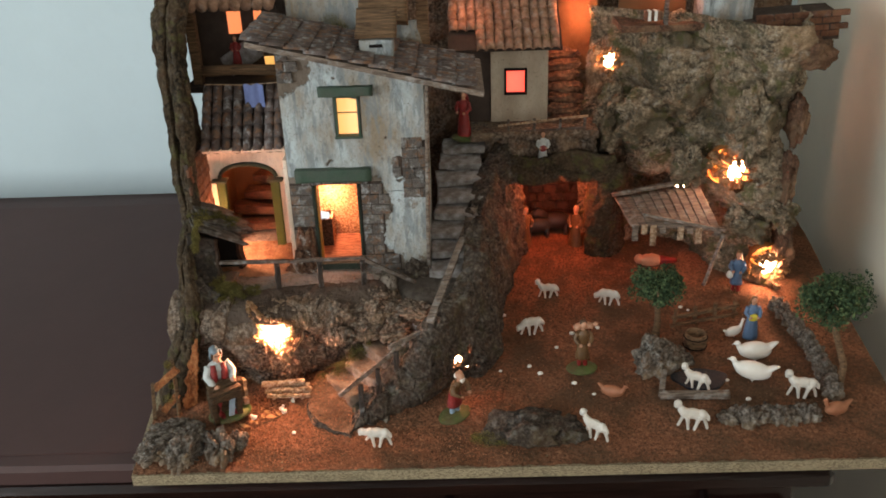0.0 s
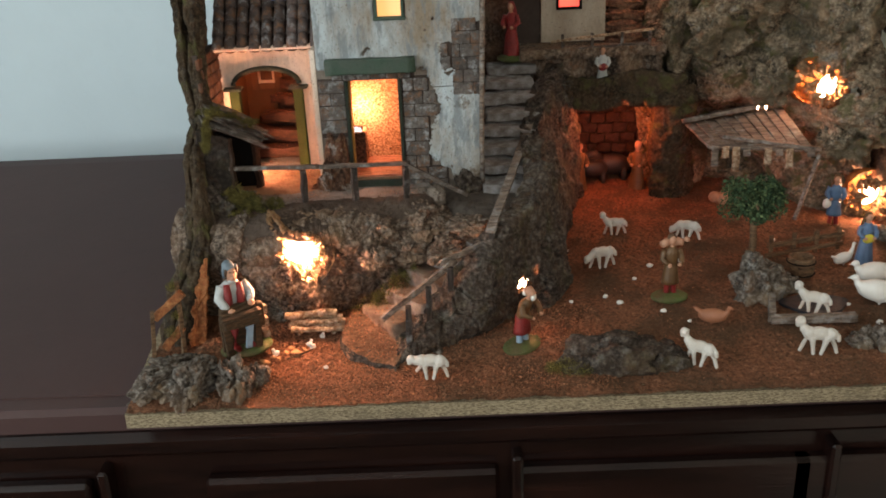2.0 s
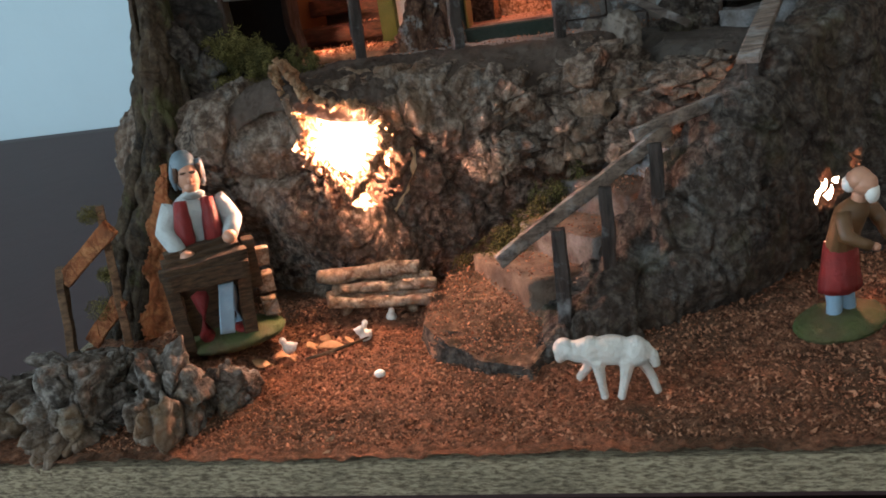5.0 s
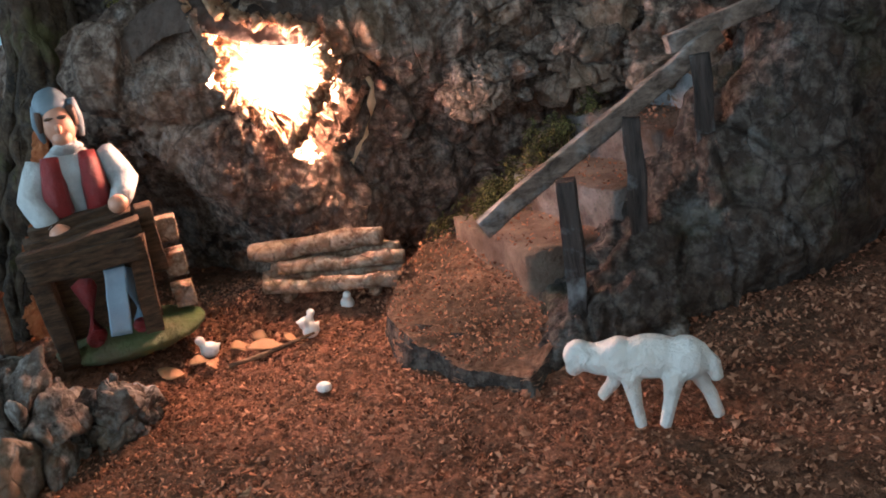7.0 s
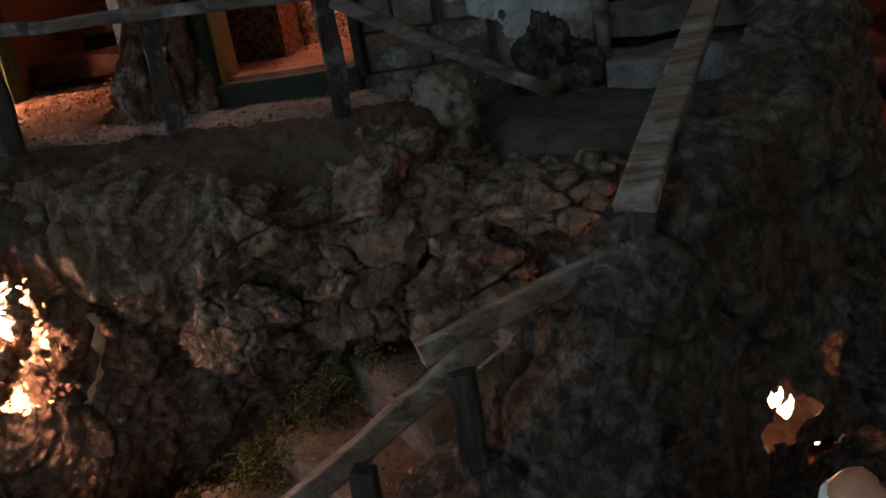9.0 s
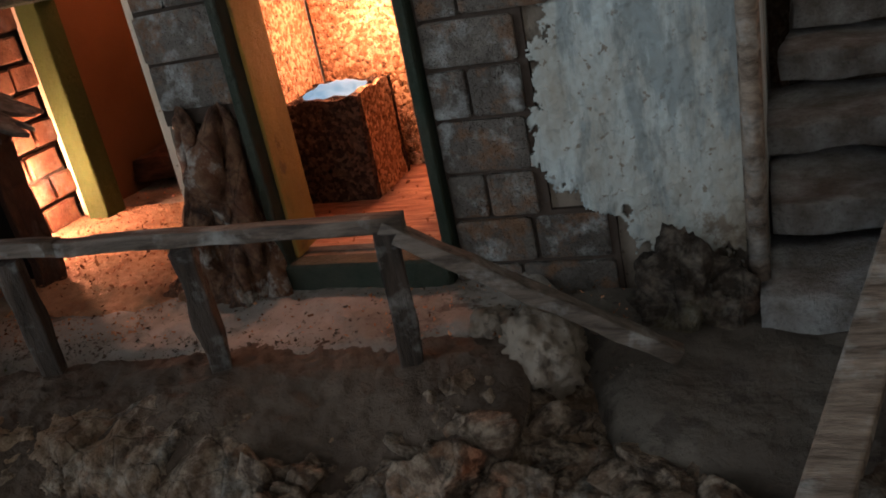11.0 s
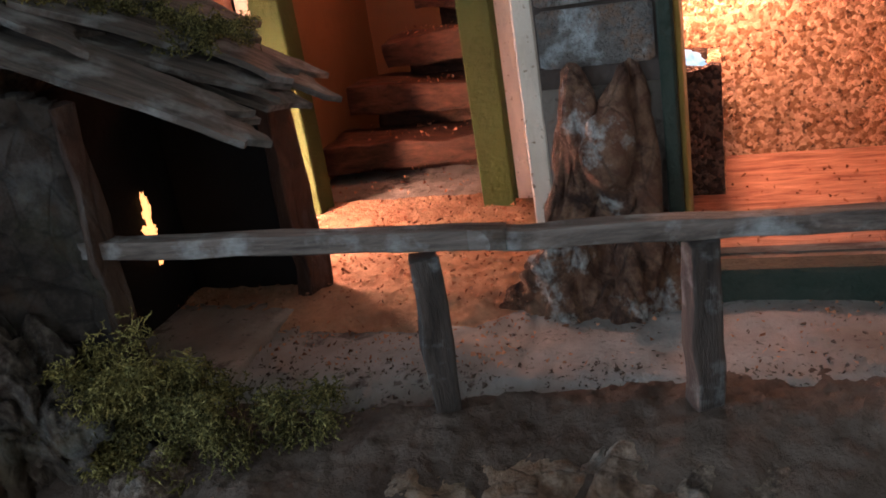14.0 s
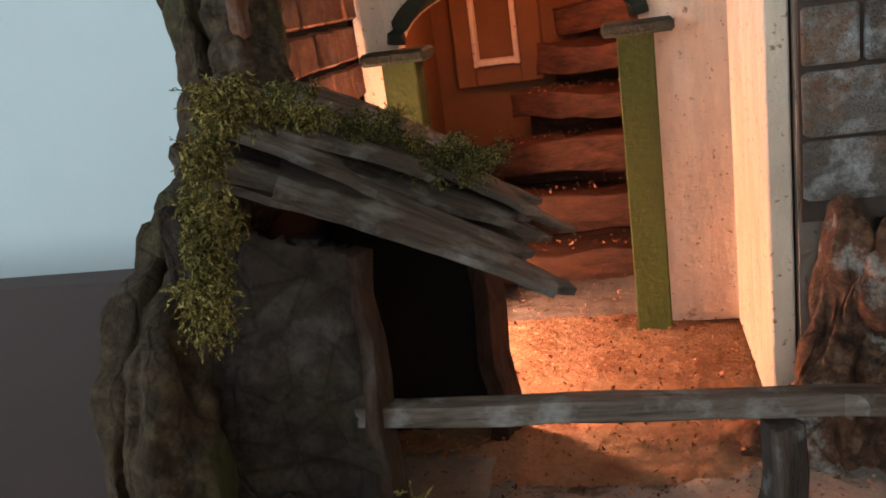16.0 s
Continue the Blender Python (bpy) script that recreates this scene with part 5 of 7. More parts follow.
    part("capital", local(box((x - 0.001 * s, AY - 0.003, 0.2545), (0.024, 0.018, 0.0045), bevel=0.001)), M_GREEN_DARK, arch, "dark green capital")
bm = bmesh.new()
add_tube(bm, [(x, AY - 0.002, arch_top(x) + 0.003) for x in cols], 0.0035, 6)
part("arch_trim", local(bm), M_GREEN_DARK, arch, "dark green arch moulding", True)

side = finish("courtyard_side_wall", box((-0.1668, 1.113, 0.228), (0.0062, 0.080, 0.168), bevel=0.0005), M_PLASTER_PINK, None, False)
tagged(side, "pale plaster side wall of the small courtyard", "wall")

# brick side wall on the other side of the courtyard
bw = holder("brick_wall", (-0.302, 1.11, 0.143), "side wall of small rust-red bricks", "wall")
part("mortar", box((-0.003, -0.002, 0.085), (0.006, 0.092, 0.170)), M_MORTAR_SHADE, bw, "dark mortar")
bk = bmesh.new()
add_box(bk, (0, 0, 0), (0.0045, 0.0205, 0.0120), bevel=0.0011, jitter=0.0004, seed=3)
spots = []
for r in range(12):
    for c in range(4 + r % 2):
        spots.append(pose(-0.3010 + rnd.uniform(-0.0006, 0.0006), 1.0735 + 0.0222 * c - (0.011 if r % 2 else 0), 0.151 + 0.0138 * r, rnd.uniform(-2, 2), 0, rnd.uniform(-3, 3)))
pieces("brick", bk, M_BRICK, bw, spots)

M_STAIR = wood_material("scorched_stair", (0.018, 0.008, 0.005), (0.10, 0.040, 0.022), (0.3, 1, 1))
# inside the arch: orange walls, a winding stair and a little framed window
rm = holder("arch_room", (-0.25, 1.25, 0.138), "small orange-washed room behind the arch", "room", "", "structure")
RL = Matrix.Translation((0.25, -1.25, -0.138))
for at, size in (((-0.241, 1.298, 0.225), (0.130, 0.006, 0.175)), ((-0.303, 1.2295, 0.225), (0.006, 0.129, 0.175)), ((-0.1755, 1.2295, 0.225), (0.006, 0.129, 0.175)),
                 ((-0.239, 1.233, 0.3135), (0.134, 0.136, 0.004))):
    part("wall", local(box(at, size), RL), M_ORANGE, rm)
stair = holder("winding_stair", (-0.24, 1.22, 0.138), "dark brown winding stair inside the arch", "stair")
for k, (x0, y, top, deep, rz) in enumerate(((-0.297, 1.214, 0.161, 0.030, 2), (-0.286, 1.231, 0.182, 0.030, -3), (-0.271, 1.246, 0.203, 0.032, -8), (-0.256, 1.262, 0.223, 0.032, -14),
                                           (-0.243, 1.275, 0.243, 0.030, -20), (-0.232, 1.283, 0.262, 0.026, -26))):
    w = -0.187 - x0
    o = part("tread", step_block((w, deep, 0.0125), k + 31), [M_STAIR, M_STAIR], stair, "scorched brown tread", True)
    o.matrix_basis = pose((x0 - 0.187) / 2 + 0.24, y - 1.22, top - 0.0062 - 0.138, 0, 3 * math.sin(k * 2.3), rz)
    o = part("riser", step_block((w * 0.94, 0.010, 0.020), k + 51), [M_STAIR, M_STAIR], stair, "dark riser", True)
    o.matrix_basis = pose((x0 - 0.187) / 2 + 0.243, y + deep * 0.22 - 1.22, top - 0.016 - 0.138, 0, 0, rz)
frame_o = holder("inner_window", (-0.2685, 1.2925, 0.268), "small framed window, lamplight painted on its rim", "window")
for at, size in (((-0.0160, 0, 0.0), (0.010, 0.007, 0.086)), ((0.0180, 0, 0.0), (0.012, 0.007, 0.086)), ((0.001, 0, -0.0375), (0.024, 0.007, 0.011))):
    part("casing", box(at, size, bevel=0.0008), M_ORANGE, frame_o, "orange-brown board casing")
# pale plaster colour paints the lamplight on the inner rim
for at, size in (((-0.0100, -0.002, 0.0), (0.0022, 0.009, 0.066)), ((0.0110, -0.002, 0.0), (0.0026, 0.009, 0.066)), ((0.0005, -0.002, -0.0310), (0.0234, 0.009, 0.0030))):
    part("rim", box(at, size, bevel=0.0005), M_PLASTER_PINK, frame_o, "rim made pale for the lamplight on it")
part("pane", box((0, 0.003, 0), (0.020, 0.001, 0.066)), M_MORTAR_SHADE, frame_o, "dark pane")
bulb_lamp("arch_lamp", (-0.246, 1.205, 0.288), 0.085, (1.0, 0.34, 0.15), 0.005)
bulb_lamp("courtyard_lamp", (-0.2910, 1.1130, 0.174), 0.52, WARM, 0.004)

# ribbed roof over the arch, beam, line and cloth
rr = holder("ribbed_roof", (-0.232, 1.170, 0.309), "dark ribbed tile roof above the arch", "roof")
part("roof_board", box((0, 0.012, 0.036), (0.138, 0.105, 0.005), (52, 0, 0)), M_MORTAR_SHADE, rr)
rib = bmesh.new()
for i in range(5):
    add_tube(rib, [(0, -0.010 + 0.0125 * i, 0.004 + 0.016 * i), (0, 0.006 + 0.0125 * i, 0.022 + 0.016 * i)], [0.0075, 0.0062], 8)
spots = [Matrix.Translation((-0.294 + 0.0155 * i + rnd.uniform(-0.001, 0.001), 1.142 + rnd.uniform(-0.002, 0.002), 0.303)) for i in range(9)]
pieces("ribbed_tile", rib, M_TILE, rr, spots, True)
part("eave", box((0, -0.034, -0.001), (0.146, 0.012, 0.005), bevel=0.001), M_PLASTER_PINK, rr, "pale eave strip")
bm = bmesh.new()
add_tube(bm, [(-0.300, 1.205, 0.410), (-0.245, 1.203, 0.412), (-0.176, 1.205, 0.408)], [0.0085, 0.008, 0.0085], 10)
tagged(finish("log_beam", bm, M_WOODX), "brown round log laid across the roof top", "beam")
line_o = holder("washing_line", (-0.237, 1.175, 0.398), "washing line with a pale blue cloth", "washing line")
bm = bmesh.new()
add_tube(bm, [(-0.056, 0, 0.0), (0.0, -0.001, -0.002), (0.056, 0, 0.0)], 0.0009, 6)
part("rope", bm, M_LOG, line_o)
bm = bmesh.new()
for i in range(13):
    for j in range(13):
        bm.verts.new((0.002 + 0.030 * i / 12, -0.003 + 0.0025 * math.sin(i * 0.9), -0.001 - 0.034 * j / 12 + 0.001 * math.sin(i)))
bm.verts.ensure_lookup_table()
for j in range(12):
    for i in range(12):
        bm.faces.new([bm.verts[a * 13 + b] for a, b in ((i, j), (i + 1, j), (i + 1, j + 1), (i, j + 1))])
M_CLOTH = plain_material("blue_cloth", (0.20, 0.26, 0.50), 0.9, 0.2, 200, 0.0003, 0.1)
cl = part("cloth", bm, M_CLOTH, line_o, "pale blue hanging cloth", True)
mod = cl.modifiers.new("thickness", "SOLIDIFY")
mod.thickness = 0.0008

# ---------------------------------------------------------------- small shed at the bark trunk
SHED = Vector((-0.265, 1.03, 0.141))
shed = holder("small_shed", SHED, "tiny grey shed with a dark opening under mossy planks", "shed")


def panel(a, b, z0, z1, thick, seed, mat, name, label="", wob=0.0012):
    """An upright board of the shed from plan point a to b."""
    a, b = Vector((*a, 0)), Vector((*b, 0))
    d = b - a
    c = (a + b) / 2 - SHED
    plank((c.x, c.y, (z0 + z1) / 2 - SHED.z), (d.length, thick, z1 - z0), seed, mat, shed, name, label, (0, 0, math.degrees(math.atan2(d.y, d.x))), wob)


def shed_wall(u, v):
    a, b = Vector((-0.293, 0.982, 0.132)), Vector((-0.2600, 0.9908, 0.132))
    p = a + (b - a) * u
    return tuple(p + Vector((0, 0, (0.110 - 0.014 * u) * v)) - SHED)


sheet("front_wall", shed_wall, 70, 150, M_SLATE, lambda p: 0.35 * bark_height(p, 1.0), None, shed, 0.006)
panel((-0.2604, 0.9905), (-0.2582, 0.9960), 0.132, 0.228, 0.0042, 8, M_RUSTPOST, "door_post", "rust-brown post", 0.0020)
panel((-0.2490, 1.0660), (-0.2460, 1.0765), 0.138, 0.219, 0.0050, 9, M_RUSTPOST, "door_post", "rust-brown post", 0.0024)
# black panels put the shade of the shed's inside into colour
panel((-0.3060, 1.0760), (-0.2500, 1.0770), 0.138, 0.222, 0.0040, 20, M_DARK, "back_wall", "back wall, black in place of the shaded inside", 0.0004)
panel((-0.2925, 0.9980), (-0.2955, 1.0740), 0.138, 0.226, 0.0040, 21, M_DARK, "inner_wall", "inner wall, black in place of the shaded inside", 0.0004)
# no lamp here: lumps glow in place of light through the gap
bm = bmesh.new()
for dy, z, a, c, k in ((0.0, 0.181, 0.0016, 0.0050, 9), (-0.0010, 0.174, 0.0026, 0.0030, 11), (0.0008, 0.167, 0.0012, 0.0042, 12)):
    add_rock(bm, (-0.2922 - SHED.x, 1.0555 + dy - SHED.y, z - SHED.z), (0.0010, a, c), k, 4, 0.9)
part("lit_crack", bm, M_CRACK, shed, "glowing lumps standing in for lamplight through a crack", True)
plank((-0.012, -0.002, 0.0005), (0.056, 0.070, 0.006), 11, M_TERRACE, shed, "sill", "dusty floor")

ROOF_A, ROOF_B, ROOF_C = Vector((-0.293, 0.986, 0.2500)), Vector((-0.228, 1.0195, 0.2130)), Vector((-0.236, 1.082, 0.2150))
roof_u, roof_v = (ROOF_B - ROOF_A).normalized(), (ROOF_C - ROOF_B).normalized()
roof_n = roof_u.cross(roof_v).normalized()
if roof_n.z < 0:
    roof_n = -roof_n


def shingle(u0, u1, v, w, up, turn, seed, mat, label):
    """A frayed plank of the shed roof, running down with the slope; its lower end is torn to points."""
    bm = bmesh.new()
    l = u1 - u0
    nu, nv = 26, 9
    grid = []
    for side in (1, -1):
        rows = []
        for i in range(nu + 1):
            row = []
            for j in range(nv + 1):
                q = j / nv
                tip = (q * (1.4 + 0.5 * math.sin(seed * 2.1)) + 0.37 * seed) % 1.0
                tear = 0.22 * (0.5 - abs(2 * tip - 1)) + 0.07 * noise.noise(Vector((q * 17.0, seed * 0.9, 4)))
                x = l * (i / nu) * (1 + tear * (i / nu) ** 2)
                y = w * (q - 0.5) * (1 - 0.12 * (i / nu) ** 4) + 0.0012 * noise.noise(Vector((x * 120, q * 2, seed)))
                p = Vector((x * 40, y * 160, seed * 3.3))
                z = side * 0.0009 + 0.0007 * noise.noise(p) + 0.0012 * noise.noise(p * 0.22) - 0.0025 * (i / nu) ** 3
                row.append(bm.verts.new((x, y, z)))
            rows.append(row)
        grid.append(rows)
    t, b = grid
    for i in range(nu):
        for j in range(nv):
            bm.faces.new((t[i][j], t[i + 1][j], t[i + 1][j + 1], t[i][j + 1]))
            bm.faces.new((b[i][j], b[i][j + 1], b[i + 1][j + 1], b[i + 1][j]))
        for j in (0, nv):
            bm.faces.new((t[i][j], b[i][j], b[i + 1][j], t[i + 1][j]))
    for j in range(nv):
        for i in (0, nu):
            bm.faces.new((t[i][j], t[i][j + 1], b[i][j + 1], b[i][j]))
    bmesh.ops.recalc_face_normals(bm, faces=bm.faces[:])
    at = ROOF_A + roof_u * u0 + roof_v * v + roof_n * up - SHED
    m = Matrix.Translation(at) @ Matrix((roof_u, roof_n.cross(roof_u), roof_n)).transposed().to_4x4() @ Matrix.Rotation(radians(turn), 4, "Z")
    o = part("roof_plank", bm, mat, shed, label)
    o.matrix_basis = m


for k, (u0, u1, v, w, up, turn) in enumerate(((0.004, 0.074, 0.014, 0.034, 0.0005, 0), (0.002, 0.078, 0.040, 0.034, 0.001, -2), (0.0, 0.080, 0.060, 0.026, 0.0005, 2), (0.005, 0.046, 0.006, 0.024, 0.0036, 6),
                                              (0.022, 0.082, 0.002, 0.022, 0.0040, -7), (0.030, 0.080, 0.024, 0.026, 0.0048, 8), (0.004, 0.052, 0.030, 0.028, 0.0055, 3), (0.024, 0.086, 0.052, 0.024, 0.0042, -5),
                                              (0.002, 0.044, 0.050, 0.026, 0.0075, 9), (0.040, 0.078, 0.040, 0.020, 0.0080, -9), (0.003, 0.036, 0.014, 0.022, 0.0085, -4), (0.014, 0.056, 0.020, 0.018, 0.0095, 12), (0.010, 0.060, 0.060, 0.024, 0.0095, 4))):
    shingle(u0, u1, v, w, up, turn, 40 + k, M_SHARD, "frayed grey board")

# ---------------------------------------------------------------- terrace railing
M_RAIL = wood_material("grey_rail_wood", (0.034, 0.024, 0.018), (0.155, 0.120, 0.098), (0.12, 1, 1), 0.35)
M_POST = wood_material("brown_post_wood", (0.013, 0.009, 0.007), (0.062, 0.045, 0.036), (1, 1, 0.12), 0.28)
rail = holder("terrace_railing", (-0.16, 0.995, 0.137), "weathered grey stick railing along the terrace edge", "railing")


def stick(a, b, w, h, seed, mat, parent, name, label="", wob=0.0009):
    """A rough flat stick from a to b."""
    a, b = Vector(a), Vector(b)
    m = Matrix.Translation((a + b) / 2) @ (b - a).to_track_quat("X", "Z").to_matrix().to_4x4()
    bm = bmesh.new()
    add_box(bm, (0, 0, 0), ((b - a).length, w, h))
    bmesh.ops.subdivide_edges(bm, edges=bm.edges[:], cuts=9, use_grid_fill=True)
    for v in bm.verts:
        p = v.co + Vector((seed * 1.3, seed * 0.7, 0))
        k = Vector((noise.noise(p * 75), noise.noise(p * 75 + Vector((7, 0, 0))), noise.noise(p * 75 + Vector((0, 7, 0)))))
        v.co += k * wob
    bmesh.ops.transform(bm, matrix=parent.matrix_world.inverted() @ m, verts=bm.verts[:])
    return part(name, bm, mat, parent, label, True)


for i, (x, y, z0, z1) in enumerate(((-0.179, 0.999, 0.136, 0.1850), (-0.120, 1.006, 0.134, 0.1840), (-0.0590, 1.013, 0.132, 0.1820))):
    stick((x - 0.001, y + 0.001, z0), (x, y - 0.001, z1), 0.0066, 0.0062, i + 1, M_POST, rail, "post", "", 0.0014)
stick((-0.264, 0.9935, 0.1925), (-0.160, 1.000, 0.1880), 0.0052, 0.0044, 5, M_RAIL, rail, "handrail")
stick((-0.168, 0.9995, 0.1883), (-0.054, 1.014, 0.1840), 0.0052, 0.0044, 6, M_RAIL, rail, "handrail")
stick((-0.060, 1.0125, 0.1830), (0.014, 1.020, 0.1390), 0.0048, 0.0046, 7, M_RAIL, rail, "brace", "slanting brace")

# stair railing of flat weathered slats
srail = holder("stair_railing", (-0.03, 0.90, 0.06), "weathered slat handrail climbing beside the steps", "railing")
stick((-0.0870, 0.8655, 0.0520), (-0.004, 0.9135, 0.0985), 0.0030, 0.0068, 11, M_GREYWOOD, srail, "handrail")
stick((-0.0215, 0.9085, 0.0975), (0.0480, 0.9480, 0.1120), 0.0030, 0.0066, 12, M_GREYWOOD, srail, "handrail")
stick((0.0355, 0.9270, 0.1250), (0.1120, 1.2150, 0.1880), 0.0105, 0.0032, 13, M_GREYWOOD, srail, "handrail")
for i, (x, y, z0, z1) in enumerate(((-0.0580, 0.8710, 0.010, 0.0650), (-0.0355, 0.8875, 0.028, 0.0785), (-0.0110, 0.9050, 0.050, 0.0930), (0.038, 0.930, 0.100, 0.125))):
    stick((x - 0.001, y, z0), (x, y, z1), 0.0052, 0.0064, 15 + i, M_POST, srail, "post", "", 0.0012)

# ---------------------------------------------------------------- upper houses
uroom = holder("upper_room", (-0.26, 1.30, 0.40), "dark upper room with orange lit openings", "room")
# wall and floor get the room's shade as a dark colour
part("wall", box((0.0, 0.012, 0.06), (0.15, 0.008, 0.16)), M_MORTAR_SHADE, uroom, "back wall coloured dark for the unlit room")
part("floor", box((0.0, -0.035, -0.022), (0.15, 0.09, 0.010)), M_MORTAR_SHADE, uroom)
part("window", box((-0.008, 0.0065, 0.063), (0.021, 0.003, 0.037)), M_ORANGEGLASS, uroom, "lit orange pane")
part("window", box((0.030, 0.0065, 0.070), (0.012, 0.003, 0.040)), M_ORANGEGLASS, uroom, "lit orange pane")
plank((-0.058, -0.06, 0.055), (0.014, 0.014, 0.15), 40, M_WOODX, uroom, "post", "brown wooden post")
plank((0.004, -0.022, 0.014), (0.06, 0.016, 0.034), 41, M_STEP, uroom, "ramp", "grey stone ramp", (0, -32, 0))
plank((0.050, -0.030, 0.000), (0.016, 0.004, 0.030), 42, M_AMBERGLASS, uroom, "lit_slit", "lit yellow slit", (0, 0, 0), 0.002)
tl = bmesh.new()
add_tube(tl, [(0, -0.03, 0), (0, 0.02, 0.012)], [0.0085, 0.007], 8)
pieces("roof_tile", tl, M_TILE_RED, uroom, [pose(-0.325 + 0.0165 * i, 1.245, 0.503, 0, 0, 0) for i in range(9)], True)
part("eave", box((0.0, -0.07, 0.097), (0.15, 0.006, 0.006)), M_MORTAR_SHADE, uroom)

ustorey = holder("upper_storey", (-0.115, 1.235, 0.46), "plastered upper storey rising behind the tiled roof", "house")
part("wall", box((0, 0, 0.055), (0.11, 0.012, 0.13)), M_PLASTER, ustorey, "grey-white plaster")
part("side_wall", box((0.052, 0.03, 0.055), (0.010, 0.05, 0.13)), M_PLASTER, ustorey)
plank((0.092, -0.012, 0.052), (0.070, 0.045, 0.085), 43, M_WOODX, ustorey, "wooden_bay", "dark brown boarded bay", (-18, 0, 0))
plank((0.148, 0.005, 0.03), (0.018, 0.018, 0.15), 44, M_WOODX, ustorey, "pillar", "reddish brown square pillar", wob=0.0006)

rear = holder("rear_house", (0.19, 1.43, 0.26), "small sand-coloured house with a red lit window", "house")
RHM = Matrix.Translation((-0.19, -1.43, -0.26))
M_SAND = plaster_material("sand_plaster", (0.42, 0.36, 0.28), (0.30, 0.24, 0.18), (0.16, 0.12, 0.09), 0.66)
part("front_wall", local(wall_with_holes(0.141, 0.238, 1.378, 0.008, 0.262, 0.395, [(0.166, 0.200, 0.313, 0.353)]), RHM), M_SAND, rear, "sandy plaster front")
part("side_wall", local(box((0.236, 1.42, 0.325), (0.006, 0.075, 0.13)), RHM), M_SAND, rear)
# dark colour instead of sand plaster paints this wing's shade
part("dark_wing", local(box((0.118, 1.395, 0.325), (0.044, 0.012, 0.13)), RHM), M_MORTAR_SHADE, rear, "wing wall, its shade put into a dark colour")
rw = part("window", local(box((0.183, 1.385, 0.333), (0.034, 0.002, 0.040)), RHM), M_REDGLASS, rear, "lit red pane")
for at, size in (((0.1655, 1.377, 0.333), (0.004, 0.006, 0.046)), ((0.2005, 1.377, 0.333), (0.004, 0.006, 0.046)), ((0.183, 1.377, 0.354), (0.038, 0.006, 0.004)),
                 ((0.183, 1.377, 0.312), (0.038, 0.006, 0.004))):
    o = part("window_frame", local(box(at, size, bevel=0.0006), RHM), M_DARK, rw, "dark frame")
pan = bmesh.new()
for i in range(2):
    for r, s in ((0.0078, 1), (0.0064, 0)):
        for j in range(7):
            a = math.pi * j / 6
            pan.verts.new((r * math.cos(a), 0.0115 * (2 * i - 1), r * (1.0 if s else 0.85) * math.sin(a) - 0.0016 * i))
pan.verts.ensure_lookup_table()
for a, b in ((0, 14), (21, 7), (14, 21), (7, 0)):
    for j in range(6):
        pan.faces.new([pan.verts[k] for k in (a + j, b + j, b + j + 1, a + j + 1)])
bmesh.ops.recalc_face_normals(pan, faces=pan.faces[:])
spots = []
for c in range(12):
    for r in range(7):
        if c < 3 and r < 2:
            continue
        spots.append(pose(0.078 + 0.0155 * c + rnd.uniform(-0.0008, 0.0008), 1.362 + 0.0185 * r, 0.399 + 0.0125 * r, 36 + rnd.uniform(-2, 2), 0, rnd.uniform(-3, 3)))
pieces("roof_tile", pan, M_TILE_RED, rear, spots, True)
part("roof_board", local(box((0.165, 1.42, 0.4315), (0.19, 0.145, 0.005), (34, 0, 0)), RHM), M_MORTAR_SHADE, rear)
bulb_lamp("rear_roof_lamp", (0.10, 1.385, 0.475), 0.04, AMBER, 0.004)

# rock steps and ledge beside the rear house
rs = holder("rock_steps", (0.27, 1.38, 0.25), "rough brown rock steps climbing beside the rear house", "steps")
for k in range(7):
    bm = bmesh.new()
    add_rock(bm, (0, 0, 0), (0.032, 0.014, 0.010), 50 + k, 4, 0.4)
    o = part("step", bm, M_BARK_RED, rs, "", True)
    o.matrix_basis = pose(0.002 * math.sin(k * 3), 0.012 * k, 0.012 + 0.0165 * k, 8, 6 * math.sin(k), 8 * math.sin(k * 2))
lit = sheet("lit_wall", lambda u, v: (0.255 + 0.075 * u, 1.475 - 0.03 * u, 0.33 + 0.19 * v), 60, 90, M_ORANGE, lambda p: bark_height(p, 0.5), None, None, 0.008)
tagged(lit, "rough orange wall lit by a hidden lamp", "wall")
bulb_lamp("rock_step_lamp", (0.288, 1.425, 0.43), 0.15, AMBER, 0.005)
ledge = sheet("upper_ledge", lambda u, v: (0.105 + 0.215 * u, 1.325 + 0.085 * v, 0.2585), 90, 40, M_BARK, lambda p: 0.5 * bark_height(p, 0.6), None, None, 0.014)
tagged(ledge, "cork ledge in front of the rear house", "ledge")
front = sheet("ledge_rock", lambda u, v: (0.105 + 0.215 * u, 1.338 + 0.012 * math.sin(u * 15), 0.20 + 0.056 * v), 110, 40, M_BARK, lambda p: bark_height(p, 0.9), None, None, 0.008)
tagged(front, "rough cork face below the upper ledge", "rock")
br = holder("ledge_railing", (0.23, 1.33, 0.26), "pale stick railing along the upper ledge", "railing")
stick((0.150, 1.330, 0.270), (0.302, 1.334, 0.282), 0.0035, 0.0032, 61, M_LOG, br, "handrail", "pale handrail")
stick((0.165, 1.331, 0.257), (0.298, 1.334, 0.262), 0.004, 0.004, 62, M_RAIL, br, "rail")
for i, x in enumerate((0.168, 0.212, 0.256, 0.297)):
    stick((x, 1.333, 0.250), (x, 1.333, 0.280), 0.004, 0.004, 63 + i, M_RAIL, br, "post")

# top of the right-hand cliff
tr = holder("cliff_hut", (0.42, 1.36, 0.44), "small lit hut on top of the cliff", "hut")
part("back_wall", box((-0.01, 0.03, 0.04), (0.11, 0.008, 0.12)), M_ORANGE, tr, "orange lit wall")
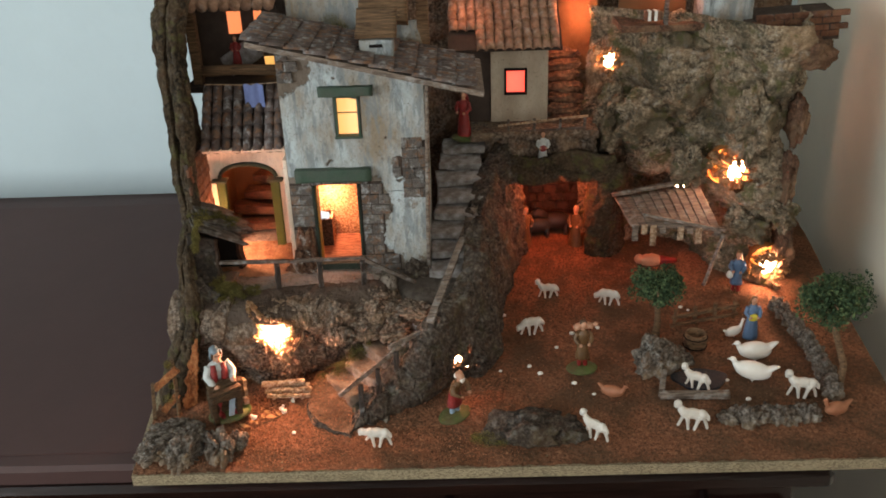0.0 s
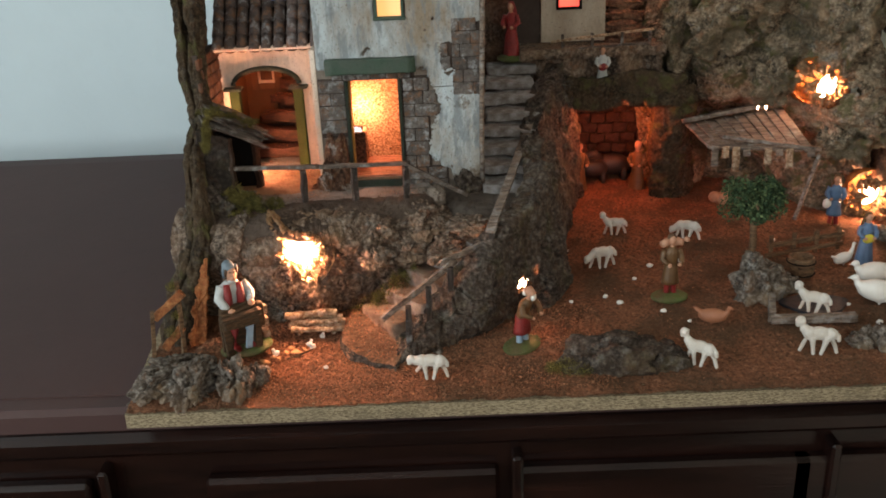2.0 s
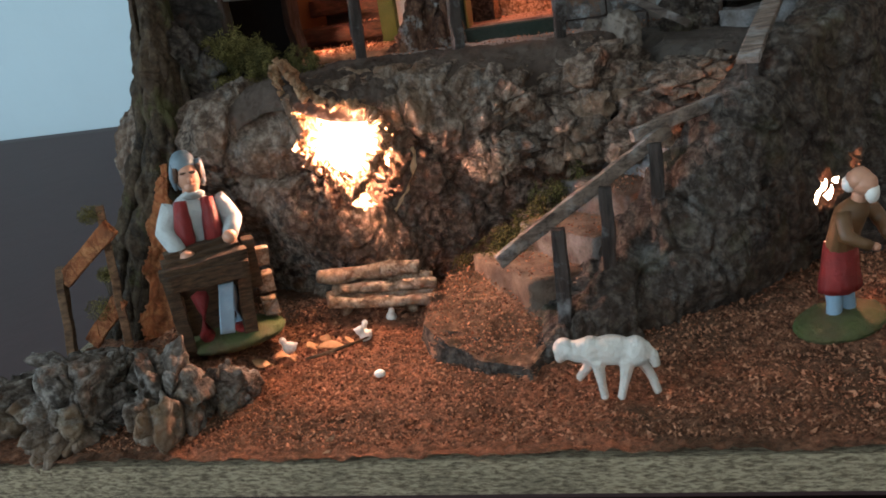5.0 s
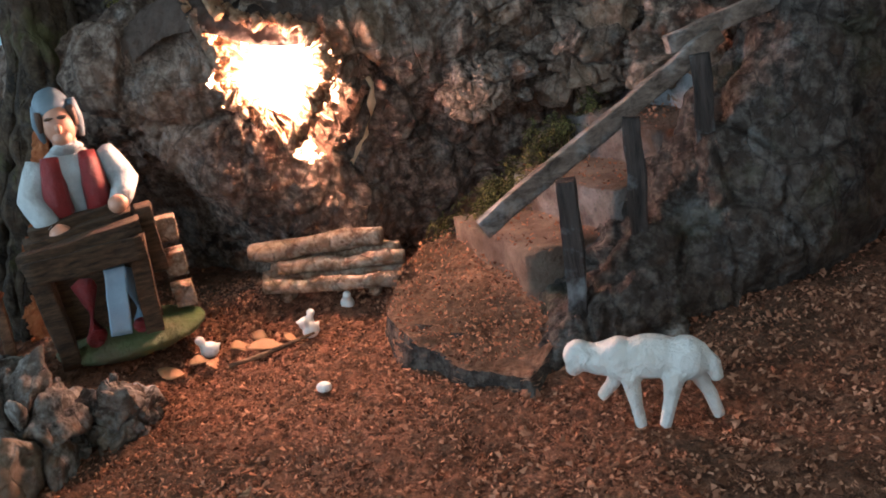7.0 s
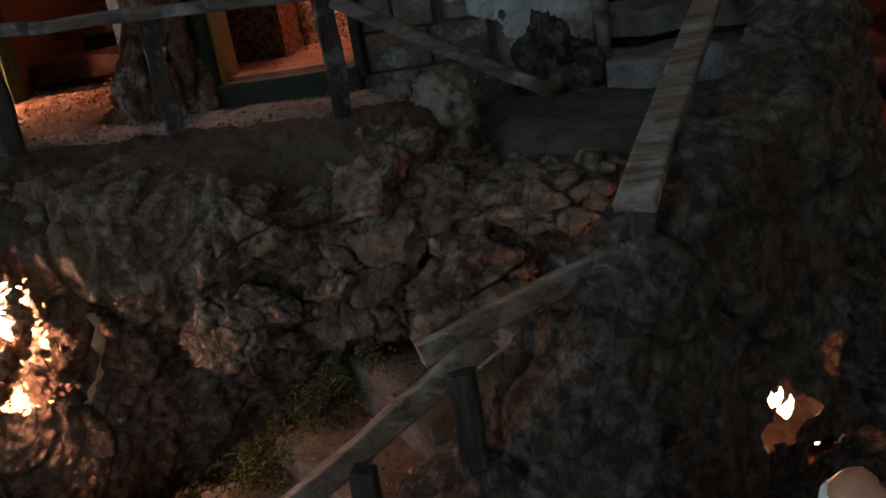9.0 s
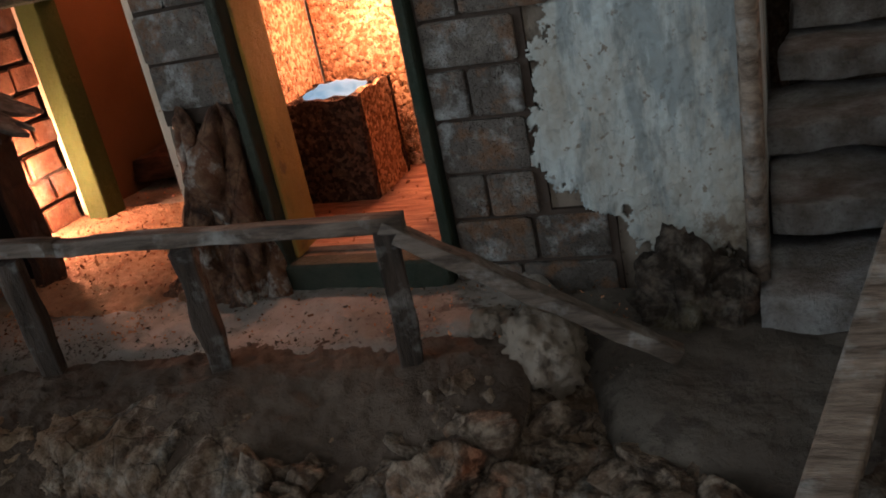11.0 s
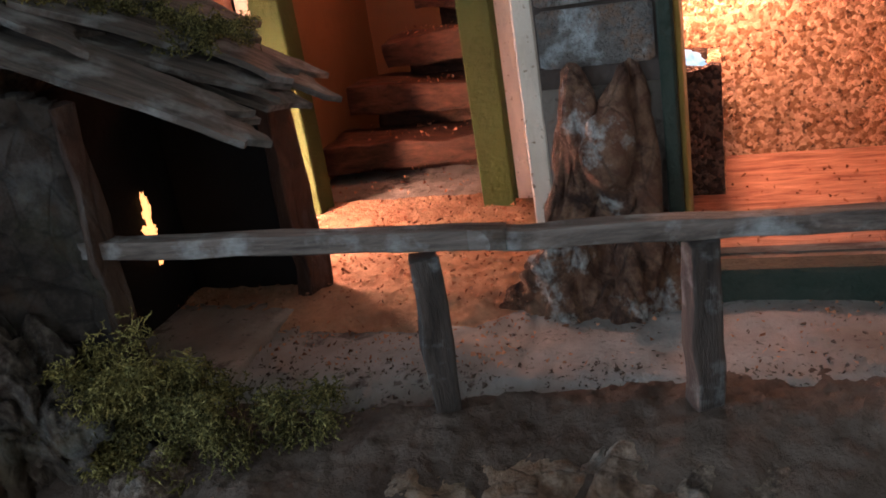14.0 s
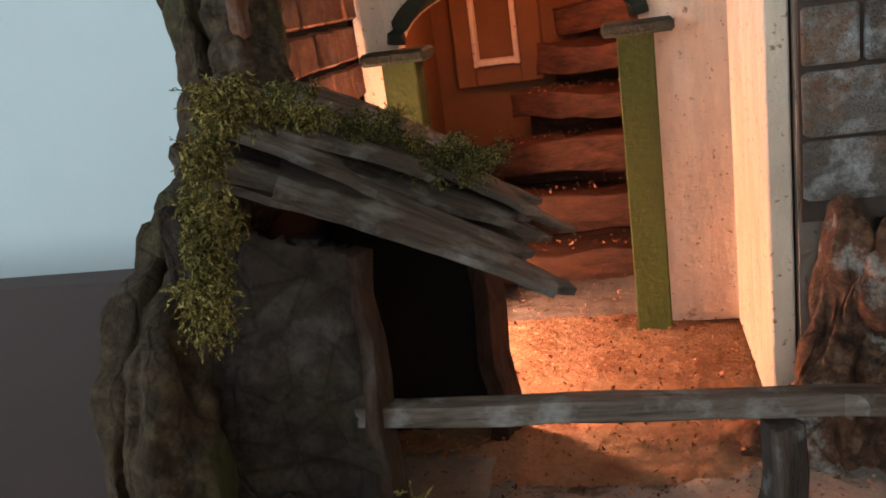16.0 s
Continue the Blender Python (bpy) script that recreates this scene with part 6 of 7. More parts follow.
part("floor", box((-0.01, -0.015, -0.008), (0.13, 0.09, 0.010)), M_BARK_RED, tr)
plank((0.062, -0.01, 0.040), (0.010, 0.06, 0.11), 70, M_PLASTER, tr, "side_wall", "grey plaster wall")
plank((0.100, -0.03, 0.030), (0.075, 0.010, 0.085), 71, M_PLASTER, tr, "side_wall", "grey plaster wall")
plank((-0.005, -0.055, 0.030), (0.006, 0.006, 0.08), 72, M_RAIL, tr, "post")
bulb_lamp("hut_lamp", (0.43, 1.355, 0.485), 0.04, AMBER, 0.004)
tb = holder("striped_basket", (0.395, 1.315, 0.442), "small striped basket before the hut", "basket")
for k in range(5):
    part("strip", box((-0.010 + 0.005 * k, 0, 0.008), (0.0046, 0.014, 0.016), bevel=0.0005), M_WHITE if k % 2 else M_BRICK, tb)
sl = holder("brick_slab", (0.62, 1.35, 0.40), "overhanging slab of rust-brown bricks", "slab")
plank((0.0, 0.0, 0.022), (0.145, 0.09, 0.040), 74, M_MORTAR_SHADE, sl, "core", "dark core", (0, -4, -6))
bs = bmesh.new()
add_box(bs, (0, 0, 0), (0.027, 0.006, 0.0095), bevel=0.001)
pieces("brick", bs, M_BRICK, sl, [pose(0.560 + 0.0285 * c + (0.013 if r % 2 else 0), 1.312 - 0.003 * c, 0.409 + 0.0105 * r + 0.002 * c, 0, -4, -6) for r in range(4) for c in range(5)])

# plank roof over the shelter
aw = holder("plank_awning", (0.425, 1.26, 0.15), "sagging roof of weathered grey planks over the shelter", "awning")
for k in range(10):
    x = 0.356 + 0.0145 * k
    stick((x, 1.305, 0.143 + 0.0020 * k), (x + 0.012, 1.215 - 0.0015 * k, 0.130 - 0.0008 * k), 0.0135, 0.003, 80 + k, M_GREYWOOD, aw, "plank")
    if k not in (4, 8):
        l = (0.026, 0.014, 0.034, 0.012, 0, 0.024, 0.012, 0.030, 0, 0.014)[k]
        stick((x + 0.013, 1.2135 - 0.0015 * k, 0.133 - 0.0008 * k), (x + 0.013, 1.2115 - 0.0015 * k, 0.130 - l), 0.010, 0.0025, 95 + k, M_LOG if k % 3 else M_GREYWOOD, aw, "hanging_slat")
stick((0.345, 1.305, 0.148), (0.48, 1.312, 0.168), 0.006, 0.006, 110, M_GREYWOOD, aw, "back_beam")
stick((0.385, 1.235, 0.141), (0.51, 1.192, 0.128), 0.006, 0.005, 111, M_GREYWOOD, aw, "front_beam")
stick((0.488, 1.205, 0.020), (0.507, 1.188, 0.122), 0.005, 0.005, 112, M_GREYWOOD, aw, "pole")
for x in (0.452, 0.464):
    c = holder("tiny_bulb", (x, 1.292, 0.164), "tiny bare white bulb above the planks", "light", "tiny bulbs")
    bm = bmesh.new()
    add_ball(bm, (0, 0, 0.003), (0.0012, 0.0012, 0.0035), sub=2)
    part("glass", bm, M_BULB, c, "", True)
bulb_lamp("shelter_lamp", (0.44, 1.28, 0.10), 0.03, RED, 0.005)

# ---------------------------------------------------------------- figures and animals
M_SKIN = plain_material("painted_skin", (0.46, 0.23, 0.14), 0.45, 0.15, 200, 0.0002)
M_RED = plain_material("painted_red", (0.27, 0.020, 0.017), 0.4, 0.45, 240, 0.0012)
M_BLUE = plain_material("painted_blue", (0.09, 0.16, 0.27), 0.45, 0.3, 200, 0.0003)
M_PALEBLUE = plain_material("painted_pale_blue", (0.28, 0.40, 0.50), 0.45, 0.3, 200, 0.0003)
M_BROWN = plain_material("painted_brown", (0.15, 0.075, 0.03), 0.45, 0.4, 200, 0.0003)
M_SHIRT = plain_material("painted_white_shirt", (0.50, 0.52, 0.50), 0.5, 0.35, 240, 0.0012)
M_YEL = plain_material("painted_yellow", (0.55, 0.45, 0.05), 0.5, 0.2, 200, 0.0003)
M_BASE = plain_material("painted_green_base", (0.075, 0.12, 0.025), 0.6, 0.6, 160, 0.003, 0.4, (0.10, 0.075, 0.03))
M_HAIR = plain_material("painted_hair", (0.10, 0.05, 0.025), 0.6, 0.3, 300, 0.0008)
M_HEN = plain_material("painted_hen_brown", (0.36, 0.14, 0.07), 0.6, 0.3, 150, 0.0005)
M_GREYPAINT = plain_material("painted_grey_cloth", (0.17, 0.22, 0.25), 0.5, 0.35, 200, 0.0004)
FIG = [M_SKIN, M_RED, M_BLUE, M_PALEBLUE, M_BROWN, M_SHIRT, M_YEL, M_BASE, M_HAIR, M_WHITE, M_GREYWOOD, M_GREYPAINT]
SKIN, REDP, BLUE, PALE, BROWN, SHIRT, YEL, BASE, HAIR, WHITE, STICK, GREYP = range(12)


def folds(bm, depth):
    """Softens a painted figure and gives its cloth shallow folds."""
    bmesh.ops.subdivide_edges(bm, edges=[e for e in bm.edges if e.calc_length() > depth * 3], cuts=2, smooth=0.12, use_grid_fill=True)
    bm.normal_update()
    for v in bm.verts:
        p = v.co / depth
        v.co += v.normal * depth * (0.75 * noise.noise(Vector((p.x * 0.16, p.y * 0.16, p.z * 0.06))) + 0.35 * noise.noise(p * 0.35))


def figurine(at, h, rz, skirt, top, hat, label, legs=None, base=True, sleeves=None, apron=None, load=None, hair=HAIR, lean=0.0):
    """A small painted standing figure, one mesh."""
    bm = bmesh.new()
    sleeves = top if sleeves is None else sleeves
    if base:
        add_ball(bm, (0, 0, 0.0), (0.28 * h, 0.22 * h, 0.075 * h), mat=BASE, sub=3)
    if legs is None:
        add_tube(bm, [(0, 0, 0.02 * h), (0, 0.0, 0.2 * h), (0, 0, 0.38 * h), (0, 0, 0.52 * h)], [0.155 * h, 0.14 * h, 0.115 * h, 0.09 * h], 12, skirt, 0.8)
    else:
        for s in (-1, 1):
            add_tube(bm, [(0.055 * h * s, -0.01 * h * s, 0.03 * h), (0.05 * h * s, 0, 0.14 * h), (0.045 * h * s, 0, 0.30 * h)], [0.035 * h, 0.04 * h, 0.05 * h], 8, legs)
            add_ball(bm, (0.06 * h * s, -0.03 * h, 0.03 * h), (0.035 * h, 0.06 * h, 0.03 * h), mat=BROWN)
        add_tube(bm, [(0, 0, 0.22 * h), (0, 0, 0.36 * h), (0, 0, 0.52 * h)], [0.13 * h, 0.11 * h, 0.09 * h], 12, skirt, 0.8)
    add_tube(bm, [(0, 0, 0.46 * h), (0, -lean * 0.3, 0.58 * h), (0, -lean * 0.7, 0.72 * h), (0, -lean, 0.79 * h)], [0.092 * h, 0.10 * h, 0.105 * h, 0.055 * h], 12, top, 0.75)
    for s in (-1, 1):
        add_tube(bm, [(0.10 * h * s, -lean * 0.8, 0.74 * h), (0.15 * h * s, -0.03 * h - lean, 0.62 * h), (0.09 * h * s, -0.12 * h - lean, 0.55 * h)], [0.045 * h, 0.042 * h, 0.032 * h], 8, sleeves)
        add_ball(bm, (0.075 * h * s, -0.14 * h - lean, 0.55 * h), (0.028 * h,) * 3, mat=SKIN)
    if apron is not None:
        add_ball(bm, (0, -0.085 * h - lean, 0.53 * h), (0.10 * h, 0.05 * h, 0.085 * h), mat=apron)
    add_tube(bm, [(0, -lean, 0.77 * h), (0, -lean * 1.1, 0.84 * h)], [0.035 * h, 0.035 * h], 8, SKIN)
    add_ball(bm, (0, -lean * 1.2 - 0.012 * h, 0.89 * h), (0.058 * h, 0.066 * h, 0.076 * h), mat=SKIN)
    add_ball(bm, (0, -lean * 1.2 + 0.014 * h, 0.915 * h), (0.066 * h, 0.066 * h, 0.072 * h), mat=hat if hat is not None else hair)
    if hat in (BLUE, REDP, PALE, SHIRT, BROWN):
        add_tube(bm, [(0, 0.04 * h - lean, 0.93 * h), (0, 0.075 * h - lean, 0.82 * h), (0, 0.085 * h - lean * 0.6, 0.66 * h)], [0.05 * h, 0.075 * h, 0.09 * h], 10, hat, 0.5)
    if load == "lamb":
        add_tube(bm, [(-0.16 * h, -0.01 * h, 0.84 * h), (0, 0.05 * h, 0.86 * h), (0.17 * h, -0.01 * h, 0.84 * h)], [0.05 * h, 0.07 * h, 0.05 * h], 10, SKIN)
        add_ball(bm, (0.21 * h, -0.03 * h, 0.89 * h), (0.05 * h, 0.045 * h, 0.04 * h), mat=SKIN)
    if load == "beard":
        add_ball(bm, (0, -lean * 1.2 - 0.055 * h, 0.835 * h), (0.042 * h, 0.034 * h, 0.062 * h), mat=WHITE)
        add_ball(bm, (0, 0.035 * h - lean, 0.885 * h), (0.060 * h, 0.045 * h, 0.055 * h), mat=WHITE)
    if load == "stick":
        add_tube(bm, [(0.16 * h, -0.14 * h, 0.05 * h), (0.14 * h, -0.13 * h, 1.02 * h)], 0.014 * h, 6, STICK)
    if load == "bag":
        add_ball(bm, (-0.14 * h, -0.10 * h, 0.46 * h), (0.07 * h, 0.05 * h, 0.09 * h), mat=WHITE)
    folds(bm, 0.012 * h)
    ob = finish("figurine", bm, FIG, None, True)
    ob.matrix_world = pose(*at, 0, 0, rz)
    return tagged(ob, label, "figurine", "painted figurines")


def sheep(at, l, rz, head, label, seed=1):
    """A small white china sheep: head 'down', 'up' or 'level'."""
    bm = bmesh.new()

    def tube(pts, radii):
        add_tube(bm, [(x * l, y * l, z * l) for x, y, z in pts], [r * l for r in radii], 10)

    def ball(at, size, rot=(0, 0, 0)):
        add_ball(bm, [c * l for c in at], [c * l for c in size], rot, sub=3)
    ball((-0.146, 0, 0.443), (0.145, 0.125, 0.140))
    ball((0.05, 0, 0.452), (0.235, 0.130, 0.138))
    ball((0.27, 0, 0.435), (0.140, 0.125, 0.140))
    hx, hz = {"down": (-0.40, 0.30), "up": (-0.36, 0.70), "level": (-0.41, 0.468)}[head]
    tube([(-0.17, 0, 0.45), ((hx - 0.20) / 2, 0, (hz + 0.42) / 2), (hx + 0.03, 0, hz - 0.01)], [0.125, 0.100, 0.085])
    ball((hx, 0, hz), (0.110, 0.090, 0.104))
    ball((hx - 0.045, 0, hz - 0.075), (0.058, 0.054, 0.058))
    for s in (-1, 1):
        ball((hx + 0.055, 0.082 * s, hz + 0.01), (0.030, 0.022, 0.048), (0, 20, 0))
    lift = 0.15 if head == "level" else 0.02
    tube([(-0.09, -0.06, 0.37), (-0.065, -0.065, 0.16), (-0.045, -0.065, 0.012)], [0.070, 0.044, 0.040])
    tube([(-0.16, 0.06, 0.37), (-0.22, 0.06, 0.25), (-0.31, 0.06, lift)], [0.070, 0.048, 0.038])
    tube([(0.20, -0.06, 0.38), (0.155, -0.065, 0.19), (0.105, -0.065, 0.012)], [0.080, 0.048, 0.040])
    tube([(0.29, 0.06, 0.37), (0.40, 0.06, 0.17), (0.45, 0.06, 0.012)], [0.080, 0.048, 0.040])
    tube([(0.36, 0, 0.50), (0.43, 0, 0.40), (0.455, 0, 0.29)], [0.045, 0.056, 0.042])
    ob = finish("sheep", bm, M_FLEECE, None, True)
    mod = ob.modifiers.new("join", "REMESH")
    mod.mode, mod.voxel_size, mod.use_smooth_shade = "VOXEL", 0.014 * l, True
    mod = ob.modifiers.new("soften", "SMOOTH")
    mod.factor, mod.iterations = 0.5, 2
    ob.matrix_world = pose(*at, 0, 0, rz) @ Matrix.Diagonal((1, 1, 1.1, 1))
    return tagged(ob, label, "sheep", "white china sheep")


sheep((-0.0375, 0.8225, 0.001), 0.0445, -4, "level", "white china sheep walking beside the foot stone", 1)
sheep((0.248, 0.828, 0.002), 0.045, -38, "up", "white china lamb with raised head near the board edge", 2)
sheep((0.378, 0.842, 0.002), 0.050, -12, "up", "white china lamb leaping near the board edge", 3)
sheep((0.402, 0.918, 0.012), 0.044, -28, "up", "white china lamb standing by the little pond", 4)
sheep((0.540, 0.895, 0.010), 0.050, -8, "up", "white china sheep by the low stone wall", 5)
sheep((0.186, 1.072, 0.014), 0.046, 14, "down", "white china sheep grazing on the sawdust", 6)
sheep((0.222, 1.182, 0.016), 0.042, 0, "up", "white china lamb in front of the cave", 7)
sheep((0.318, 1.156, 0.016), 0.044, -22, "down", "white china sheep bending its head", 8)
o = figurine((0.058, 0.885, 0.009), 0.076, 62, REDP, BROWN, SKIN, "painted old man figurine in red skirt and brown cape", PALE, True, BROWN, None, "beard", WHITE, 0.008)
o.matrix_world = pose(0.0665, 0.880, 0.007, 0, 0, 50) @ Matrix.Diagonal((1.3, 1.1, 0.98, 1))
figurine((0.252, 0.972, 0.016), 0.082, 10, BROWN, BROWN, None, "painted shepherd figurine carrying a white lamb", REDP, True, BROWN, None, "lamb")
figurine((0.517, 1.045, 0.014), 0.074, 0, BLUE, BLUE, BROWN, "painted peasant woman figurine in blue with yellow apron", None, False, BLUE, YEL)
figurine((0.535, 1.185, 0.016), 0.078, -20, BLUE, BLUE, BROWN, "painted figurine in blue coat with white bag", REDP, False, BLUE, None, "bag")
figurine((0.292, 1.362, 0.022), 0.084, -25, BROWN, BROWN, SKIN, "kneeling figurine in brown gown with red veil", None, False)
figurine((0.200, 1.365, 0.022), 0.086, 25, BROWN, BROWN, BROWN, "dark cloaked figurine bowing in the cave", None, False)
figurine((0.226, 1.322, 0.197), 0.066, 0, SHIRT, SHIRT, HAIR, "painted piper figurine in white on the ledge", SHIRT, False, SHIRT, REDP)
figurine((0.093, 1.345, 0.246), 0.085, -30, REDP, REDP, REDP, "painted woman figurine in red gown on the steps", None, True)
figurine((-0.262, 1.268, 0.400), 0.050, 0, REDP, REDP, HAIR, "tiny red figurine in the upper room", None, False)

bm = bmesh.new()
add_ball(bm, (0, 0, 0.012), (0.022, 0.012, 0.012), mat=SKIN)
add_ball(bm, (-0.020, 0, 0.015), (0.009, 0.008, 0.009), mat=SKIN)
add_tube(bm, [(0.014, 0, 0.012), (0.045, 0.004, 0.008)], [0.009, 0.005], 8, REDP)
o = finish("figurine", bm, FIG)
o.location = (0.415, 1.285, 0.018)
tagged(o, "painted figurine asleep in the shelter", "figurine", "painted figurines")

M_OX = plain_material("painted_dark_hide", (0.035, 0.025, 0.02), 0.5, 0.4, 120, 0.0006)
for x, y, s in ((0.228, 1.405, 0.9), (0.262, 1.415, 1.0)):
    bm = bmesh.new()
    add_ball(bm, (0, 0, 0.030 * s), (0.030 * s, 0.017 * s, 0.018 * s))
    add_tube(bm, [(-0.02 * s, 0, 0.035 * s), (-0.036 * s, -0.004, 0.050 * s), (-0.046 * s, -0.01, 0.044 * s)], [0.011 * s, 0.009 * s, 0.007 * s], 8)
    for a in (-0.018, 0.018):
        for b in (-0.009, 0.009):
            add_tube(bm, [(a * s, b * s, 0.025 * s), (a * s, b * s, 0)], [0.005 * s, 0.004 * s], 6)
    for b in (-1, 1):
        add_tube(bm, [(-0.038 * s, 0.004 * b, 0.054 * s), (-0.040 * s, 0.010 * b, 0.062 * s)], [0.002, 0.001], 6)
    o = finish("ox_figure", bm, M_OX, None, True)
    o.location = (x, y, 0.024)
    tagged(o, "dark painted ox figure resting in the cave", "animal")


def bird(name, at, l, rz, mat, label, neck=0.8, group=""):
    bm = bmesh.new()
    add_ball(bm, (0, 0, 0.28 * l), (0.42 * l, 0.20 * l, 0.22 * l), (0, 8, 0), sub=3)
    add_tube(bm, [(0.28 * l, 0, 0.30 * l), (0.48 * l, 0, 0.42 * l), (0.60 * l, 0, 0.44 * l)], [0.14 * l, 0.08 * l, 0.02 * l], 8, 0, 0.6)
    add_tube(bm, [(-0.30 * l, 0, 0.34 * l), (-0.42 * l, 0, (0.34 + 0.28 * neck) * l), (-0.44 * l, 0, (0.34 + 0.45 * neck) * l)], [0.12 * l, 0.07 * l, 0.06 * l], 8)
    add_ball(bm, (-0.46 * l, 0, (0.36 + 0.48 * neck) * l), (0.085 * l, 0.065 * l, 0.065 * l))
    add_tube(bm, [(-0.52 * l, 0, (0.36 + 0.47 * neck) * l), (-0.62 * l, 0, (0.33 + 0.46 * neck) * l)], [0.03 * l, 0.012 * l], 6)
    for s in (-1, 1):
        add_tube(bm, [(0, 0.07 * l * s, 0.14 * l), (0, 0.07 * l * s, 0.0)], [0.03 * l, 0.025 * l], 6)
    ob = finish(name, bm, mat, None, True)
    mod = ob.modifiers.new("join", "REMESH")
    mod.mode, mod.voxel_size, mod.use_smooth_shade = "VOXEL", 0.03 * l, True
    mod = ob.modifiers.new("soften", "SMOOTH")
    mod.factor, mod.iterations = 0.5, 3
    ob.matrix_world = pose(*at, 0, 0, rz)
    return tagged(ob, label, "bird", group)


bird("goose", (0.505, 0.985, 0.013), 0.062, 8, M_WHITE, "white china goose stretching beside the pond", 0.35, "geese")
bird("goose", (0.487, 0.935, 0.012), 0.062, -14, M_WHITE, "white china goose grazing beside the pond", 0.35, "geese")
bird("duck", (0.493, 1.050, 0.014), 0.034, 200, M_WHITE, "white china duck at the woman's feet", 0.9)
bird("hen", (0.572, 0.852, 0.010), 0.044, 20, M_HEN, "rust-brown painted hen near the board corner", 0.7, "hens")
bird("hen", (0.285, 0.905, 0.010), 0.040, 150, M_HEN, "rust-brown painted hen pecking in the sawdust", 0.5, "hens")


def chick(at, l, rz):
    bm = bmesh.new()
    add_ball(bm, (0, 0, 0.42 * l), (0.46 * l, 0.36 * l, 0.40 * l), sub=3)
    add_ball(bm, (-0.34 * l, 0, 0.98 * l), (0.25 * l, 0.23 * l, 0.24 * l))
    add_tube(bm, [(-0.2 * l, 0, 0.6 * l), (-0.33 * l, 0, 0.92 * l)], [0.24 * l, 0.16 * l], 8)
    add_tube(bm, [(0.3 * l, 0, 0.5 * l), (0.58 * l, 0, 0.62 * l)], [0.16 * l, 0.05 * l], 8)
    ob = finish("chick", bm, M_WHITE, None, True)
    mod = ob.modifiers.new("join", "REMESH")
    mod.mode, mod.voxel_size, mod.use_smooth_shade = "VOXEL", 0.07 * l, True
    mod = ob.modifiers.new("soften", "SMOOTH")
    mod.factor, mod.iterations = 0.5, 3
    ob.matrix_world = pose(*at, 0, 0, rz)
    tagged(ob, "tiny white china chick on the sawdust", "chick", "chicks")


chick((-0.163, 0.922, 0.002), 0.0085, 120)
chick((-0.171, 0.897, 0.002), 0.0085, 60)
chick((-0.176, 0.905, 0.002), 0.0075, 200)
chick((-0.211, 0.885, 0.002), 0.0085, 30)

EGGS = [(0.134, 0.972), (0.177, 0.982), (0.191, 0.962), (0.222, 1.031), (0.237, 0.936), (0.261, 0.911), (0.292, 1.084), (0.25, 1.069), (0.115, 0.848),
        (0.147, 1.127), (0.444, 1.129), (-0.151, 0.853), (-0.235, 0.898), (0.452, 0.935), (0.47, 0.893), (0.50, 0.965), (0.434, 1.138)]
for i, (x, y) in enumerate(EGGS):
    bm = bmesh.new()
    r = 0.0022 + 0.0013 * ((i * 7) % 5) / 4 if x > 0 else 0.0024
    add_rock(bm, (0, 0, r * 0.7), (r * 1.2, r, r * 0.85), i, 3, 0.25 if x > 0 else 0.04)
    o = finish("white_pebble", bm, M_WHITE)
    o.location = (x, y, ground_z(x, y) + 0.001)
    tagged(o, "small white lump lying on the sawdust", "pebble", "white pebbles")

# ---------------------------------------------------------------- carpenter at his bench
bm = bmesh.new()
add_ball(bm, (0.004, -0.010, 0.001), (0.034, 0.024, 0.0065), mat=BASE, sub=3)
add_tube(bm, [(-0.004, 0.008, 0.004), (-0.004, 0.008, 0.030), (-0.004, 0.008, 0.050)], [0.013, 0.014, 0.012], 12, BROWN, 0.8)
for s in (-1, 1):
    add_tube(bm, [(0.006 * s, 0.004, 0.030), (0.010 * s, -0.010, 0.026), (0.010 * s, -0.013, 0.005)], [0.007, 0.006, 0.005], 8, PALE if s > 0 else REDP)
    add_ball(bm, (0.010 * s, -0.017, 0.005), (0.005, 0.009, 0.004), mat=REDP)
add_tube(bm, [(-0.002, 0.010, 0.046), (-0.002, 0.009, 0.060), (-0.001, 0.007, 0.074), (0, 0.006, 0.081)], [0.011, 0.013, 0.0145, 0.007], 14, SHIRT, 0.72)
for s in (-1, 1):
    add_tube(bm, [(0.008 * s - 0.002, -0.001, 0.048), (0.0085 * s - 0.001, -0.0035, 0.064), (0.008 * s, 0.001, 0.079)], [0.005, 0.0055, 0.004], 8, REDP)
    add_tube(bm, [(0.013 * s, 0.006, 0.076), (0.020 * s, 0.000, 0.064), (0.015 * s + 0.001, -0.012, 0.055 + 0.003 * s)], [0.0065, 0.0062, 0.0045], 10, SHIRT)
    add_ball(bm, (0.013 * s + 0.002, -0.016, 0.055 + 0.003 * s), (0.0045, 0.005, 0.0035), mat=SKIN)
add_tube(bm, [(0, 0.006, 0.078), (0, 0.004, 0.086)], [0.005, 0.005], 10, SKIN)
add_ball(bm, (0, 0.002, 0.0915), (0.0066, 0.0074, 0.0090), mat=SKIN, sub=3)
add_ball(bm, (0, -0.0025, 0.0865), (0.0042, 0.0038, 0.0036), mat=SKIN)
add_ball(bm, (0, 0.0055, 0.092), (0.0082, 0.0082, 0.0085), mat=HAIR, sub=3)
add_ball(bm, (-0.001, 0.0058, 0.0985), (0.0080, 0.0088, 0.0070), (20, 0, 0), mat=GREYP, sub=3)
add_tube(bm, [(-0.001, 0.0105, 0.099), (-0.002, 0.0125, 0.091), (-0.003, 0.013, 0.083)], [0.0060, 0.0062, 0.0035], 10, GREYP, 0.6)
for s in (-1, 1):
    add_ball(bm, (0.0026 * s, -0.0047, 0.0948), (0.0020, 0.0010, 0.0006), mat=HAIR)
